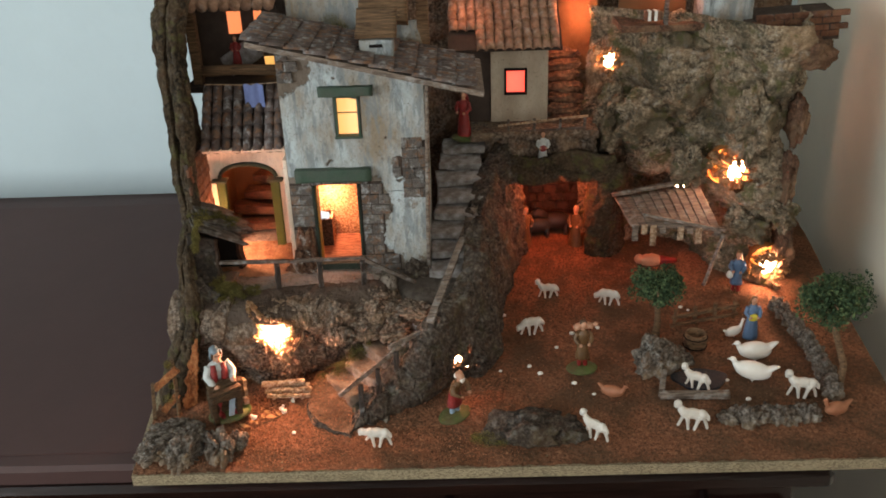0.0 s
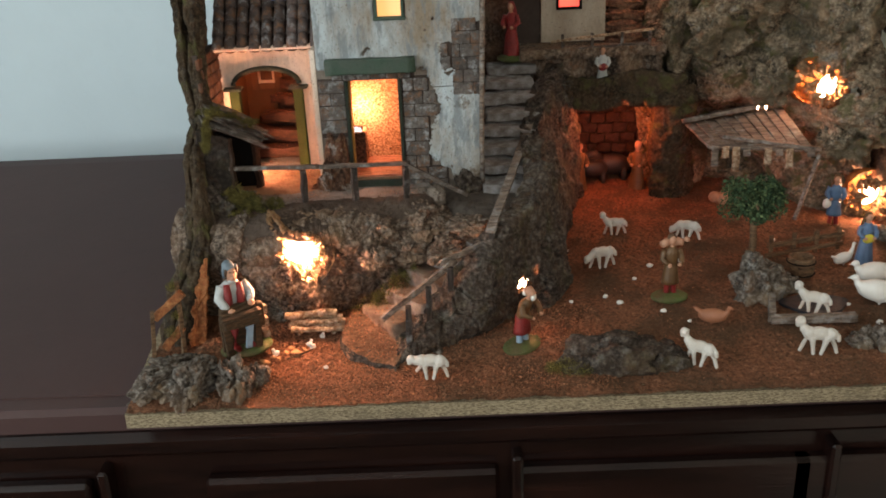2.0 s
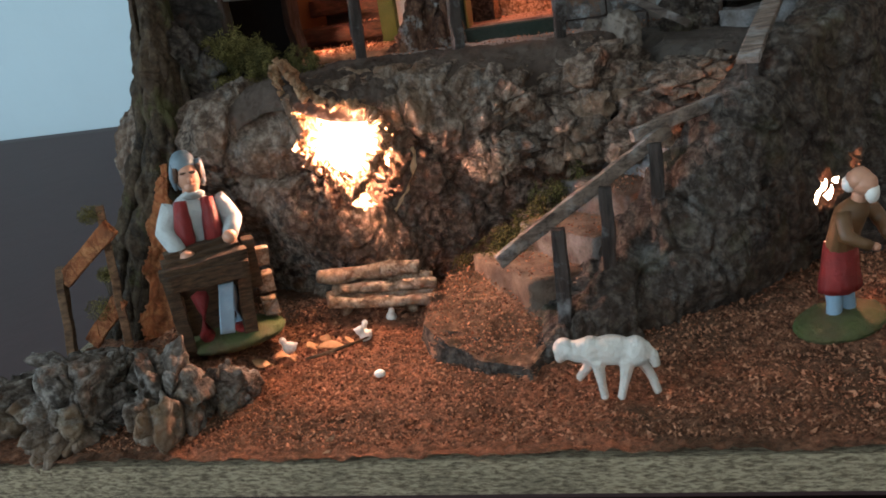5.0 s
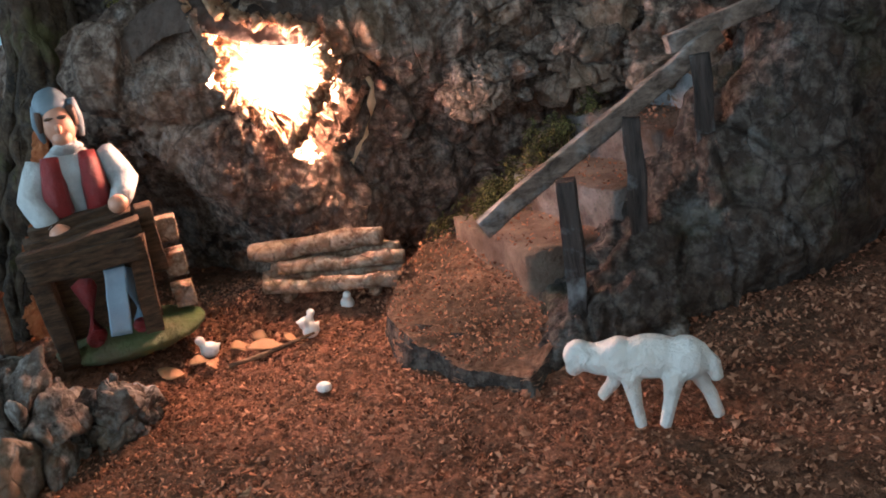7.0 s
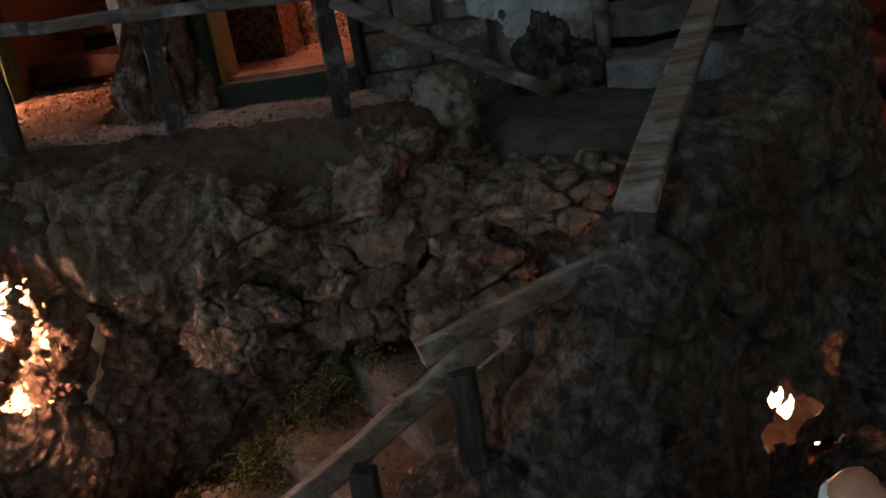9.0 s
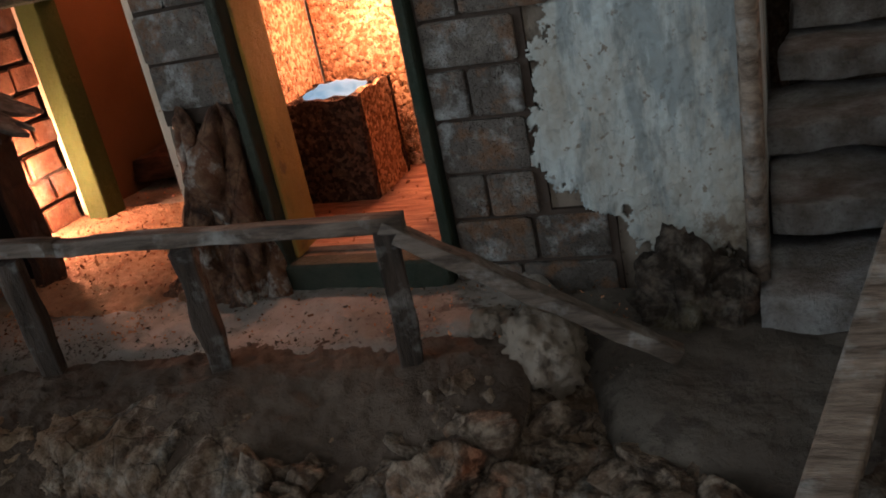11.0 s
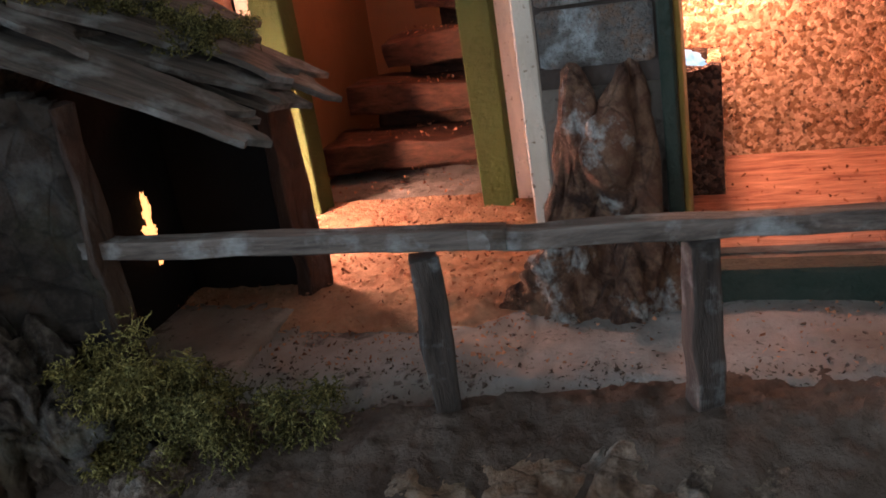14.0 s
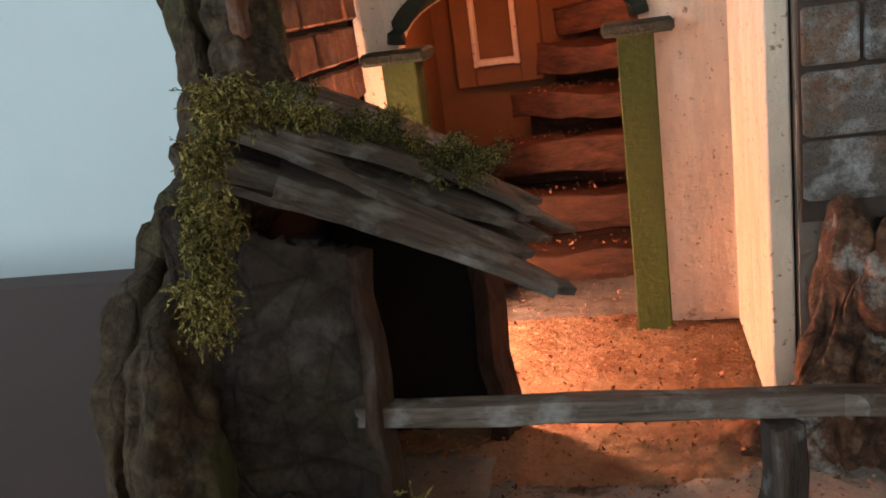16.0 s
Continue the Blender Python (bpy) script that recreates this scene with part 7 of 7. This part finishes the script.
    add_tube(bm, [(0.0075 * s, 0.003, 0.100), (0.0088 * s, 0.004, 0.092), (0.0080 * s, 0.006, 0.085)], [0.0016, 0.0018, 0.0010], 8, GREYP)
    add_tube(bm, [(0.0065 * s, -0.001, 0.098), (0.0072 * s, 0.000, 0.090)], [0.0016, 0.0012], 6, HAIR)
add_ball(bm, (0, 0.001, 0.0815), (0.0075, 0.0065, 0.0025), (-20, 0, 0), mat=SHIRT)
add_ball(bm, (0, -0.006, 0.0905), (0.0016, 0.0022, 0.0022), mat=SKIN)
folds(bm, 0.0011)
man = finish("figurine", bm, FIG, None, True)
man.matrix_world = pose(-0.2500, 0.889, 0.015, 0, 0, 32) @ Matrix.Diagonal((0.88, 0.92, 0.965, 1))
tagged(man, "painted carpenter figurine in white shirt and red waistcoat", "figurine", "painted figurines")
M_BENCH = wood_material("dark_carved_wood", (0.018, 0.010, 0.005), (0.11, 0.060, 0.028), (0.5, 2.2, 2.2))
bench = holder("work_bench", (-0.2430, 0.872, 0.014), "brown carved work bench with rough planks", "bench", "", "", 32)
bench.scale = (1.02, 0.95, 1.02)
for k, (y, z) in enumerate(((-0.006, 0.047), (0.003, 0.049), (0.010, 0.052))):
    plank((0, y, z), (0.044 - 0.004 * k, 0.009, 0.005), 120 + k, M_BENCH, bench, "plank", "rough brown plank", (0, -4, 2 * k), 0.0012)
for x in (-0.017, 0.017):
    plank((x, -0.004, 0.022), (0.007, 0.007, 0.044), 124, M_BENCH, bench, "leg", "", (0, 4 if x > 0 else -3, 0))
    plank((x, 0.009, 0.022), (0.006, 0.006, 0.044), 125, M_BENCH, bench, "leg", "")
plank((0, 0.010, 0.024), (0.036, 0.004, 0.040), 128, M_BENCH, bench, "back_panel", "dark panel")
plank((0, -0.010, 0.041), (0.042, 0.006, 0.009), 129, M_BENCH, bench, "front_rail", "thick brown rail")
plank((0.006, -0.0075, 0.022), (0.008, 0.0022, 0.026), 133, M_PALEBLUE, bench, "cloth", "pale blue cloth hanging below", (0, 8, 0), 0.002)
plank((0.024, 0.004, 0.040), (0.006, 0.010, 0.026), 127, M_BENCH, bench, "vise", "upright vise block")
for k in range(3):
    plank((0.030, 0.012, 0.012 + 0.014 * k), (0.008, 0.010, 0.009), 130 + k, M_LOG, bench, "off_cut", "pale off-cut")

# cork lumps at the foot of the shed wall
rock("cork_lump", (-0.286, 0.978, 0.148), (0.023, 0.014, 0.030), 21, "dark rough cork lump below the shed wall", M_BARK_DARK, 6, 0.65)
rock("cork_lump", (-0.256, 0.990, 0.136), (0.016, 0.012, 0.012), 23, "dark rough cork lump below the shed wall", M_BARK_DARK, 6, 0.65)
# strip added to paint the orange lamplight on the trunk's side
strip = sheet("inner_bark", lambda u, v: (-0.330 + 0.026 * v + (0.030 - 0.018 * v) * u, 0.912 + 0.018 * v + 0.010 * u, 0.004 + 0.100 * v), 40, 110, M_LAMP_ORANGE, lambda p: bark_height(p, 0.9, 0.3), lambda p: abs((p[0] + 0.309 - 0.22 * p[2]) / 0.011 + 0.5 * noise.noise(Vector((p[0] * 120, 0, p[2] * 90)))) < 0.85, None, 0.004)
tagged(strip, "ragged orange strip standing in for lamplight on the trunk foot", "bark")

# firewood
wood = holder("firewood_pile", (-0.1695, 0.930, 0.008), "small stack of pale split firewood", "firewood")
for k, (y, z, l, r, x, rz) in enumerate(((0.0, 0.0085, 0.066, 0.0040, 0.0, -2), (-0.010, 0.0080, 0.060, 0.0036, 0.002, 1), (0.010, 0.0085, 0.06, 0.0040, -0.002, 3), (-0.004, 0.0150, 0.056, 0.0036, 0.006, 2),
                                         (0.006, 0.0155, 0.060, 0.0040, 0.0, -3), (0.001, 0.0225, 0.060, 0.0050, -0.006, 3), (-0.004, 0.0030, 0.010, 0.0028, 0.020, 90), (-0.004, 0.0030, 0.010, 0.0028, -0.020, 90))):
    bm = bmesh.new()
    n = 7
    add_tube(bm, [(-l / 2 + l * i / n, 0.0006 * math.sin(i * 2.1 + k), 0.0005 * math.sin(i * 1.3 + k)) for i in range(n + 1)],
             [r * (0.9 + 0.12 * math.sin(i * 1.9 + k)) for i in range(n + 1)], 9)
    o = part("log", bm, M_LOG, wood, "", True)
    o.matrix_basis = pose(x, y, z, 40 * k, 2 * math.sin(k), rz)

# dry leaves, twig and shavings
M_DRYLEAF = plain_material("dry_leaf", (0.48, 0.25, 0.11), 0.8, 0.4, 150, 0.0006)
for k, (x, y, l, w, rz, tilt) in enumerate(((-0.188, 0.888, 0.016, 0.007, 10, 12), (-0.200, 0.890, 0.010, 0.006, 60, 35), (-0.221, 0.870, 0.012, 0.007, -10, 8), (-0.206, 0.876, 0.009, 0.005, 100, 40),
                                            (-0.180, 0.895, 0.010, 0.005, 140, 25), (-0.195, 0.899, 0.011, 0.005, -30, 30), (-0.213, 0.878, 0.008, 0.005, 30, 20))):
    bm = bmesh.new()
    pts = []
    for i in range(7):
        a = i / 6
        ww = w * math.sin(math.pi * min(0.97, a + 0.03)) * 0.5
        for j in (-1, 0, 1):
            pts.append(bm.verts.new(((a - 0.5) * l, ww * j, 0.0012 * math.sin(a * 4 + k) + 0.0008 * abs(j))))
    for i in range(6):
        for j in range(2):
            bm.faces.new((pts[i * 3 + j], pts[i * 3 + 3 + j], pts[i * 3 + 4 + j], pts[i * 3 + 1 + j]))
    o = finish("dry_leaf", bm, M_DRYLEAF, None, True)
    mod = o.modifiers.new("thickness", "SOLIDIFY")
    mod.thickness = 0.0004
    o.matrix_world = pose(x, y, 0.0035, tilt, tilt * 0.3, rz)
    tagged(o, "curled dry brown leaf on the sawdust", "leaf", "dry leaves")
bm = bmesh.new()
add_tube(bm, [(-0.198, 0.874, 0.003), (-0.188, 0.878, 0.004), (-0.178, 0.885, 0.005), (-0.168, 0.893, 0.006)], [0.0008, 0.001, 0.0009, 0.0005], 6)
tagged(finish("twig", bm, M_WOODX), "thin brown twig lying on the sawdust", "twig")

# ---------------------------------------------------------------- loose rocks
ROCKS = [
    (-0.322, 0.814, 0.006, 0.032, 0.024, 0.023, 1, 20), (-0.284, 0.804, 0.008, 0.024, 0.018, 0.024, 2, 60), (-0.243, 0.813, 0.010, 0.029, 0.019, 0.027, 3, 110),
    (-0.322, 0.852, 0.008, 0.028, 0.016, 0.013, 4, 10), (-0.284, 0.840, 0.008, 0.025, 0.018, 0.018, 5, 80), (-0.305, 0.870, 0.006, 0.026, 0.012, 0.009, 9, 170), (-0.222, 0.832, 0.004, 0.015, 0.015, 0.016, 6, 150),
]
for x, y, z, a, b, c, s, rz in ROCKS:
    rock("cork_rock", (x, y, z), (a, b, c), s, "craggy grey cork rock at the board corner", M_ROCK, 6, 0.62, "corner rocks", rz)
for x, y, z, a, b, c, s in ((0.165, 0.842, 0.004, 0.058, 0.032, 0.030, 11), (0.205, 0.838, 0.002, 0.034, 0.024, 0.020, 12), (0.130, 0.835, 0.002, 0.030, 0.020, 0.018, 13)):
    rock("cork_rock", (x, y, z), (a, b, c), s, "low dark cork rock on the open ground", M_BARK_DARK, 5, 0.4, "open ground rocks")
for i in range(9):
    rock("cork_rock", (0.432 + 0.0135 * i, 0.856 + 0.006 * math.sin(i * 2), 0.008), (0.014, 0.012, 0.012 + 0.004 * (i % 3)), 20 + i, "small grey rock of the low front wall", M_ROCK, 4, 0.5, "low front wall")
wall_c = line([(0.586, 1.130), (0.592, 1.06), (0.594, 1.0), (0.590, 0.94), (0.584, 0.892)])
for i in range(13):
    p = wall_c(i / 12)
    rock("cork_rock", (p[0], p[1], 0.022), (0.013, 0.013, 0.014 + 0.003 * (i % 2)), 40 + i, "weathered stone of the curved garden wall", M_ROCK, 4, 0.4, "curved wall")
rock("stump_rock", (0.357, 0.968, 0.020), (0.032, 0.026, 0.042), 61, "upright cork stump under the small tree", M_ROCK, 5, 0.5)
rock("stump_rock", (0.385, 0.985, 0.012), (0.026, 0.022, 0.024), 62, "cork rock beside the pond", M_ROCK, 5, 0.5)
for x, y, z, a, b, c, s, rz in ((-0.091, 0.980, 0.113, 0.016, 0.013, 0.016, 70, 0),
                               (-0.036, 0.996, 0.110, 0.034, 0.020, 0.022, 71, 15), (-0.044, 1.008, 0.126, 0.017, 0.012, 0.013, 76, 40), (-0.056, 0.980, 0.084, 0.022, 0.015, 0.020, 72, 0), (0.016, 0.985, 0.112, 0.028, 0.018, 0.013, 73, -30),
                               (-0.012, 0.975, 0.084, 0.026, 0.015, 0.018, 74, 20), (-0.100, 0.972, 0.082, 0.020, 0.012, 0.016, 75, -10)):
    rock("cork_rock", (x, y, z), (a, b, c), s, "gnarled cork lump built into the terrace edge", M_BARK, 6, 0.65, "terrace lumps", rz)
for at, size, seed in (((-0.0245, 1.025, 0.137), (0.0135, 0.0115, 0.0150), 91), ((-0.0415, 1.031, 0.142), (0.0065, 0.0065, 0.0070), 92)):
    rock("dusty_stone", at, size, seed, "rough chalky stone beside the landing", M_BARE, 5, 0.3, "chalky stones")
rock("cork_rock", (0.013, 1.052, 0.137), (0.017, 0.011, 0.022), 66, "gnarled cork lump at the house corner", M_BARK_DARK, 5, 0.55, "terrace lumps")
rock("cork_rock", (-0.052, 0.873, 0.002), (0.010, 0.008, 0.008), 67, "small dark stone behind the sheep", M_ROCK, 4, 0.4, "small stones")
rock("cork_rock", (-0.030, 0.877, 0.002), (0.009, 0.008, 0.008), 68, "small dark stone behind the sheep", M_ROCK, 4, 0.4, "small stones")
rock("cork_rock", (0.150, 1.130, 0.012), (0.007, 0.006, 0.006), 69, "small grey pebble on the path", M_ROCK, 3, 0.3, "small stones")
broken = holder("broken_fence", (-0.335, 0.895, 0.0), "broken little fence by the trunk, lamplight in its slat colour", "fence")
stick((-0.352, 0.893, 0.0), (-0.346, 0.895, 0.058), 0.0070, 0.0045, 140, M_WOODX, broken, "post")
# slat colour carries the orange lamplight
stick((-0.345, 0.894, 0.050), (-0.310, 0.900, 0.078), 0.0040, 0.0095, 141, M_LAMP_ORANGE, broken, "slat", "brown slat coloured as lamplit")
stick((-0.340, 0.898, 0.010), (-0.318, 0.902, 0.034), 0.0040, 0.0090, 142, M_LAMP_ORANGE, broken, "slat")
stick((-0.320, 0.902, 0.0), (-0.317, 0.904, 0.090), 0.0060, 0.0045, 143, M_WOODX, broken, "post")

# pond, trough edge, barrel and fence
M_WATER = plain_material("dark_pond_resin", (0.02, 0.026, 0.034), 0.5, 0.4, 60, 0.002, 0.2)
bm = bmesh.new()
ringv = [bm.verts.new((0.415 + 0.038 * math.cos(a) * (1 + 0.15 * math.sin(3 * a)), 0.938 + 0.026 * math.sin(a), 0.0155)) for a in (2 * math.pi * i / 28 for i in range(28))]
lowr = [bm.verts.new((v.co.x, v.co.y, 0.004)) for v in ringv]
bm.faces.new(ringv), bm.faces.new(lowr[::-1])
for i in range(28):
    bm.faces.new((lowr[i], lowr[(i + 1) % 28], ringv[(i + 1) % 28], ringv[i]))
tagged(finish("pond", bm, M_WATER, None, False), "small dark blue-grey pond", "pond")
edge = holder("log_edging", (0.395, 0.902, 0.012), "grey log edging along the pond", "edging")
stick((0.350, 0.900, 0.016), (0.445, 0.897, 0.016), 0.009, 0.009, 150, M_GREYWOOD, edge, "log")
stick((0.352, 0.902, 0.014), (0.366, 0.945, 0.026), 0.008, 0.008, 151, M_GREYWOOD, edge, "log")
barrel = holder("wooden_tub", (0.428, 1.022, 0.012), "dark open wooden tub", "tub")
bm = bmesh.new()
n = 20
prof = [(0.012, 0.0), (0.0165, 0.008), (0.017, 0.020), (0.0155, 0.028), (0.0130, 0.028), (0.0125, 0.010), (0.0, 0.010)]
rings = [[bm.verts.new((r * math.cos(2 * math.pi * i / n), r * math.sin(2 * math.pi * i / n), z)) for i in range(n)] for r, z in prof[:-1]]
for a, b in zip(rings, rings[1:]):
    for i in range(n):
        bm.faces.new((a[i], a[(i + 1) % n], b[(i + 1) % n], b[i]))
bm.faces.new(rings[-1])
part("tub", bm, M_WOODX, barrel, "dark staved side", True)
for z in (0.007, 0.022):
    bm = bmesh.new()
    add_tube(bm, [(0.0172 * math.cos(a), 0.0172 * math.sin(a), z) for a in (2 * math.pi * i / 20 for i in range(21))], 0.0009, 5)
    part("hoop", bm, M_DARK, barrel, "dark hoop", True)
fence = holder("low_fence", (0.465, 1.10, 0.014), "low fence of dark rough sticks", "fence")
stick((0.408, 1.085, 0.030), (0.518, 1.112, 0.034), 0.005, 0.006, 155, M_WOODX, fence, "rail")
stick((0.404, 1.080, 0.018), (0.515, 1.106, 0.022), 0.005, 0.005, 156, M_WOODX, fence, "rail")
for i in range(4):
    stick((0.412 + 0.033 * i, 1.085 + 0.008 * i, 0.010), (0.412 + 0.033 * i, 1.085 + 0.008 * i, 0.044), 0.005, 0.005, 157 + i, M_WOODX, fence, "post")

# ---------------------------------------------------------------- small trees


def tree(at, crown, r, label, seed):
    h = holder("small_tree", at, label, "tree", "model trees")
    bm = bmesh.new()
    top = Vector(crown) - Vector(at)
    add_tube(bm, [(0, 0, -0.004), (0.002, 0.001, top.z * 0.3), (top.x * 0.6, top.y * 0.6, top.z * 0.65), (top.x, top.y, top.z)], [0.0065, 0.005, 0.0045, 0.003], 8)
    k = random.Random(seed)
    for i in range(7):
        a = 2 * math.pi * i / 7
        add_tube(bm, [tuple(top * 0.75), (top.x + r * 0.4 * math.cos(a), top.y + r * 0.4 * math.sin(a), top.z), (top.x + r * 0.75 * math.cos(a), top.y + r * 0.75 * math.sin(a), top.z + r * 0.35 * k.uniform(-0.4, 1))],
                 [0.003, 0.002, 0.001], 6)
    part("trunk", bm, M_WOODX, h, "dark brown trunk", True)
    verts, faces = [], []
    blobs = [(Vector((k.gauss(0, 1), k.gauss(0, 1), k.gauss(0, 0.8))).normalized() * r * k.uniform(0.35, 0.8), r * k.uniform(0.25, 0.42)) for _ in range(34)]
    for c, br in blobs:
        c = Vector((c.x, c.y, c.z * 0.78))
        for _ in range(190):
            d = Vector((k.gauss(0, 1), k.gauss(0, 1), k.gauss(0, 1))).normalized() * br * k.random() ** 0.4
            p = top + c + d
            s = 0.0024 * k.uniform(0.5, 1.5)
            a = Vector((k.gauss(0, 1), k.gauss(0, 1), k.gauss(0, 1))).normalized() * s
            b = a.cross(Vector((k.gauss(0, 1), k.gauss(0, 1), k.gauss(0, 1)))).normalized() * s * 0.6
            n = len(verts)
            verts += [tuple(p - a), tuple(p + b), tuple(p + a), tuple(p - b)]
            faces.append((n, n + 1, n + 2, n + 3))
    me = bpy.data.meshes.new("crown")
    me.from_pydata(verts, [], faces)
    me.materials.append(M_LEAF)
    o = new("crown", me)
    o.parent = h
    tagged(o, "dense dusty green lichen crown")


tree((0.376, 1.055, 0.014), (0.372, 1.045, 0.112), 0.044, "small model tree with round green lichen crown", 3)
tree((0.596, 0.905, 0.010), (0.572, 0.918, 0.155), 0.057, "taller model tree with flat green lichen crown", 4)

# ---------------------------------------------------------------- moss


def trail(points, count, spread, r, seed, flat=1.0):
    k = random.Random(seed)
    at = line(points)
    return [tuple(at(k.random()) + np.clip([k.gauss(0, 1), k.gauss(0, 1), k.gauss(0, 1)], -1.5, 1.5) * np.array([spread, spread, spread * flat])) + (r * k.uniform(0.5, 1.3),) for _ in range(count)]


strands("moss", trail([(-0.274, 0.984, 0.146), (-0.262, 0.982, 0.160), (-0.246, 0.982, 0.163), (-0.232, 0.984, 0.154)], 60, 0.0052, 0.0016, 12)
        + trail([(-0.268, 0.978, 0.142), (-0.250, 0.976, 0.142), (-0.234, 0.978, 0.138)], 30, 0.0042, 0.0016, 13), 46, 0.0038, M_MOSS, "olive green moss clump hanging on the terrace edge", 1)
strands("moss", trail([(-0.272, 0.982, 0.146), (-0.246, 0.984, 0.158), (-0.230, 0.984, 0.150), (-0.204, 0.994, 0.144)], 70, 0.0055, 0.0018, 14), 40, 0.0036, M_MOSS_DARK, "dark moss deep in the terrace clump", 10)
strands("moss", trail([(-0.274, 0.982, 0.262), (-0.280, 0.976, 0.250), (-0.279, 0.974, 0.238), (-0.281, 0.972, 0.224)], 46, 0.0022, 0.0013, 2), 44, 0.0036, M_MOSS,
        "yellow-green moss hanging from the shed corner", 2, 0.9)
strands("moss", trail([(-0.290, 1.014, 0.257), (-0.276, 1.032, 0.250), (-0.256, 1.040, 0.239), (-0.242, 1.042, 0.231)], 80, 0.0080, 0.0014, 3, 0.22), 34, 0.0026, M_MOSS_DARK,
        "dark green moss lying over the shed roof", 9, 0.2)
strands("moss", trail([(-0.284, 1.000, 0.257), (-0.272, 1.020, 0.250)], 16, 0.0040, 0.0012, 23, 0.22), 34, 0.0026, M_MOSS, "yellow moss tufts on the shed roof", 11, 0.2)
strands("moss", trail([(-0.125, 0.957, 0.018), (-0.10, 0.957, 0.033), (-0.075, 0.964, 0.055)], 36, 0.006, 0.0022, 8) + trail([(-0.100, 0.960, 0.028), (-0.070, 0.968, 0.053), (-0.052, 0.974, 0.070)], 36, 0.005, 0.002, 18),
        12, 0.0055, M_MOSS_DARK, "thin dark moss in the corner by the steps", 3)
tufts("moss", [(0.108, 0.822, 0.008, 0.014), (0.125, 0.820, 0.006, 0.012), (0.095, 0.828, 0.005, 0.010)], 1500, 0.0006, M_MOSS, "olive moss beside the low rock", "moss", 4)
tufts("moss", [(-0.100, 1.215, 0.475, 0.018), (-0.09, 1.21, 0.468, 0.014)], 1500, 0.0006, M_MOSS, "dark moss on the roof edge", "moss", 5)
tufts("moss", [(0.235, 1.372, 0.405, 0.014), (0.245, 1.375, 0.40, 0.012)], 1500, 0.0006, M_MOSS, "dark moss at the rear eaves", "moss", 6)
tufts("moss", [(-0.322, 0.900, 0.086, 0.007), (-0.330, 0.900, 0.030, 0.009), (-0.322, 0.902, 0.050, 0.006)], 800, 0.0006, M_MOSS, "moss at the foot of the trunk", "moss", 7)

verts, faces = [], []
rnd = random.Random(21)
foot_ring = list(ring)
for i in range(9900):
    if i < 900:
        k = i % 6
        a, b = 0.030 * k + rnd.uniform(0.0, 0.030), rnd.uniform(-0.032, 0.032)
        x, y = -0.0925 + 0.774 * a - 0.633 * b, 0.9155 + 0.633 * a + 0.774 * b
        z, r = 0.0305 + 0.0165 * k, rnd.uniform(0.0004, 0.0013)
    elif i < 4200:
        x, y = rnd.uniform(-0.15, -0.062), rnd.uniform(0.848, 0.968)
        if not inside(foot_ring, x, y):
            continue
        z, r = 0.0112 + 0.18 * max(0, y - 0.88), rnd.uniform(0.0004, 0.0012)
    else:
        x, y = rnd.uniform(-0.30, -0.17) if i < 6200 else rnd.uniform(-0.2, 0.0), rnd.uniform(1.02, 1.16) if i < 6200 else rnd.uniform(1.015, 1.06)
        if i > 6600:
            break
        z, r = 0.1455 if y > 1.055 and x < -0.167 else 0.1424, rnd.uniform(0.0003, 0.0011)
        if y < 1.024:
            continue
    n = len(verts)
    for _ in range(4):
        verts.append((x + rnd.uniform(-1, 1) * r, y + rnd.uniform(-1, 1) * r, z + rnd.uniform(-0.5, 1.2) * r))
    faces += [(n, n + 1, n + 2), (n, n + 3, n + 1), (n + 1, n + 3, n + 2), (n, n + 2, n + 3)]
for top, y0, y1, x0 in ((0.1525, 1.076, 1.15, -0.03), (0.1525, 1.076, 1.13, -0.03), (0.1455, 1.055, 1.15, -0.30), (0.1455, 1.070, 1.15, -0.30), (0.1455, 1.09, 1.16, -0.28), (0.1455, 1.165, 1.21, -0.29), (0.1618, 1.200, 1.228, -0.29), (0.1828, 1.217, 1.245, -0.28), (0.2038, 1.231, 1.26, -0.265), (0.2238, 1.248, 1.276, -0.25)):
    for _ in range(110):
        x, y, r = rnd.uniform(x0, -0.19 if x0 < -0.1 else -0.14), rnd.uniform(y0, y1), rnd.uniform(0.0004, 0.0013)
        n = len(verts)
        for _ in range(4):
            verts.append((x + rnd.uniform(-1, 1) * r, y + rnd.uniform(-1, 1) * r, top + rnd.uniform(-0.5, 1.2) * r))
        faces += [(n, n + 1, n + 2), (n, n + 3, n + 1), (n + 1, n + 3, n + 2), (n, n + 2, n + 3)]
me = bpy.data.meshes.new("debris")
me.from_pydata(verts, [], faces)
me.materials.append(M_CRUMB)
tagged(new("debris", me), "scattered rusty crumbs on stone and terrace", "debris", "", "stuff")

verts, faces = [], []
for i in range(2600):
    x = rnd.uniform(-0.25, 0.0)
    y = terrace_edge(x) + (rnd.gauss(-0.004, 0.006) if i < 2100 else rnd.uniform(0.0, 0.04))
    z, r = 0.1418 - dip(y, terrace_edge(x), 0.03, 0.025), 0.0003 + 0.0008 * rnd.random() ** 2
    n = len(verts)
    for _ in range(4):
        verts.append((x + rnd.uniform(-1, 1) * r, y + rnd.uniform(-1, 1) * r, z + rnd.uniform(-0.5, 1.0) * r))
    faces += [(n, n + 1, n + 2), (n, n + 3, n + 1), (n + 1, n + 3, n + 2), (n, n + 2, n + 3)]
me = bpy.data.meshes.new("dirt_crumbs")
me.from_pydata(verts, [], faces)
me.materials.append(M_DIRT)
tagged(new("dirt_crumbs", me), "dark dirt crumbs strewn along the terrace floor", "dirt", "", "stuff")
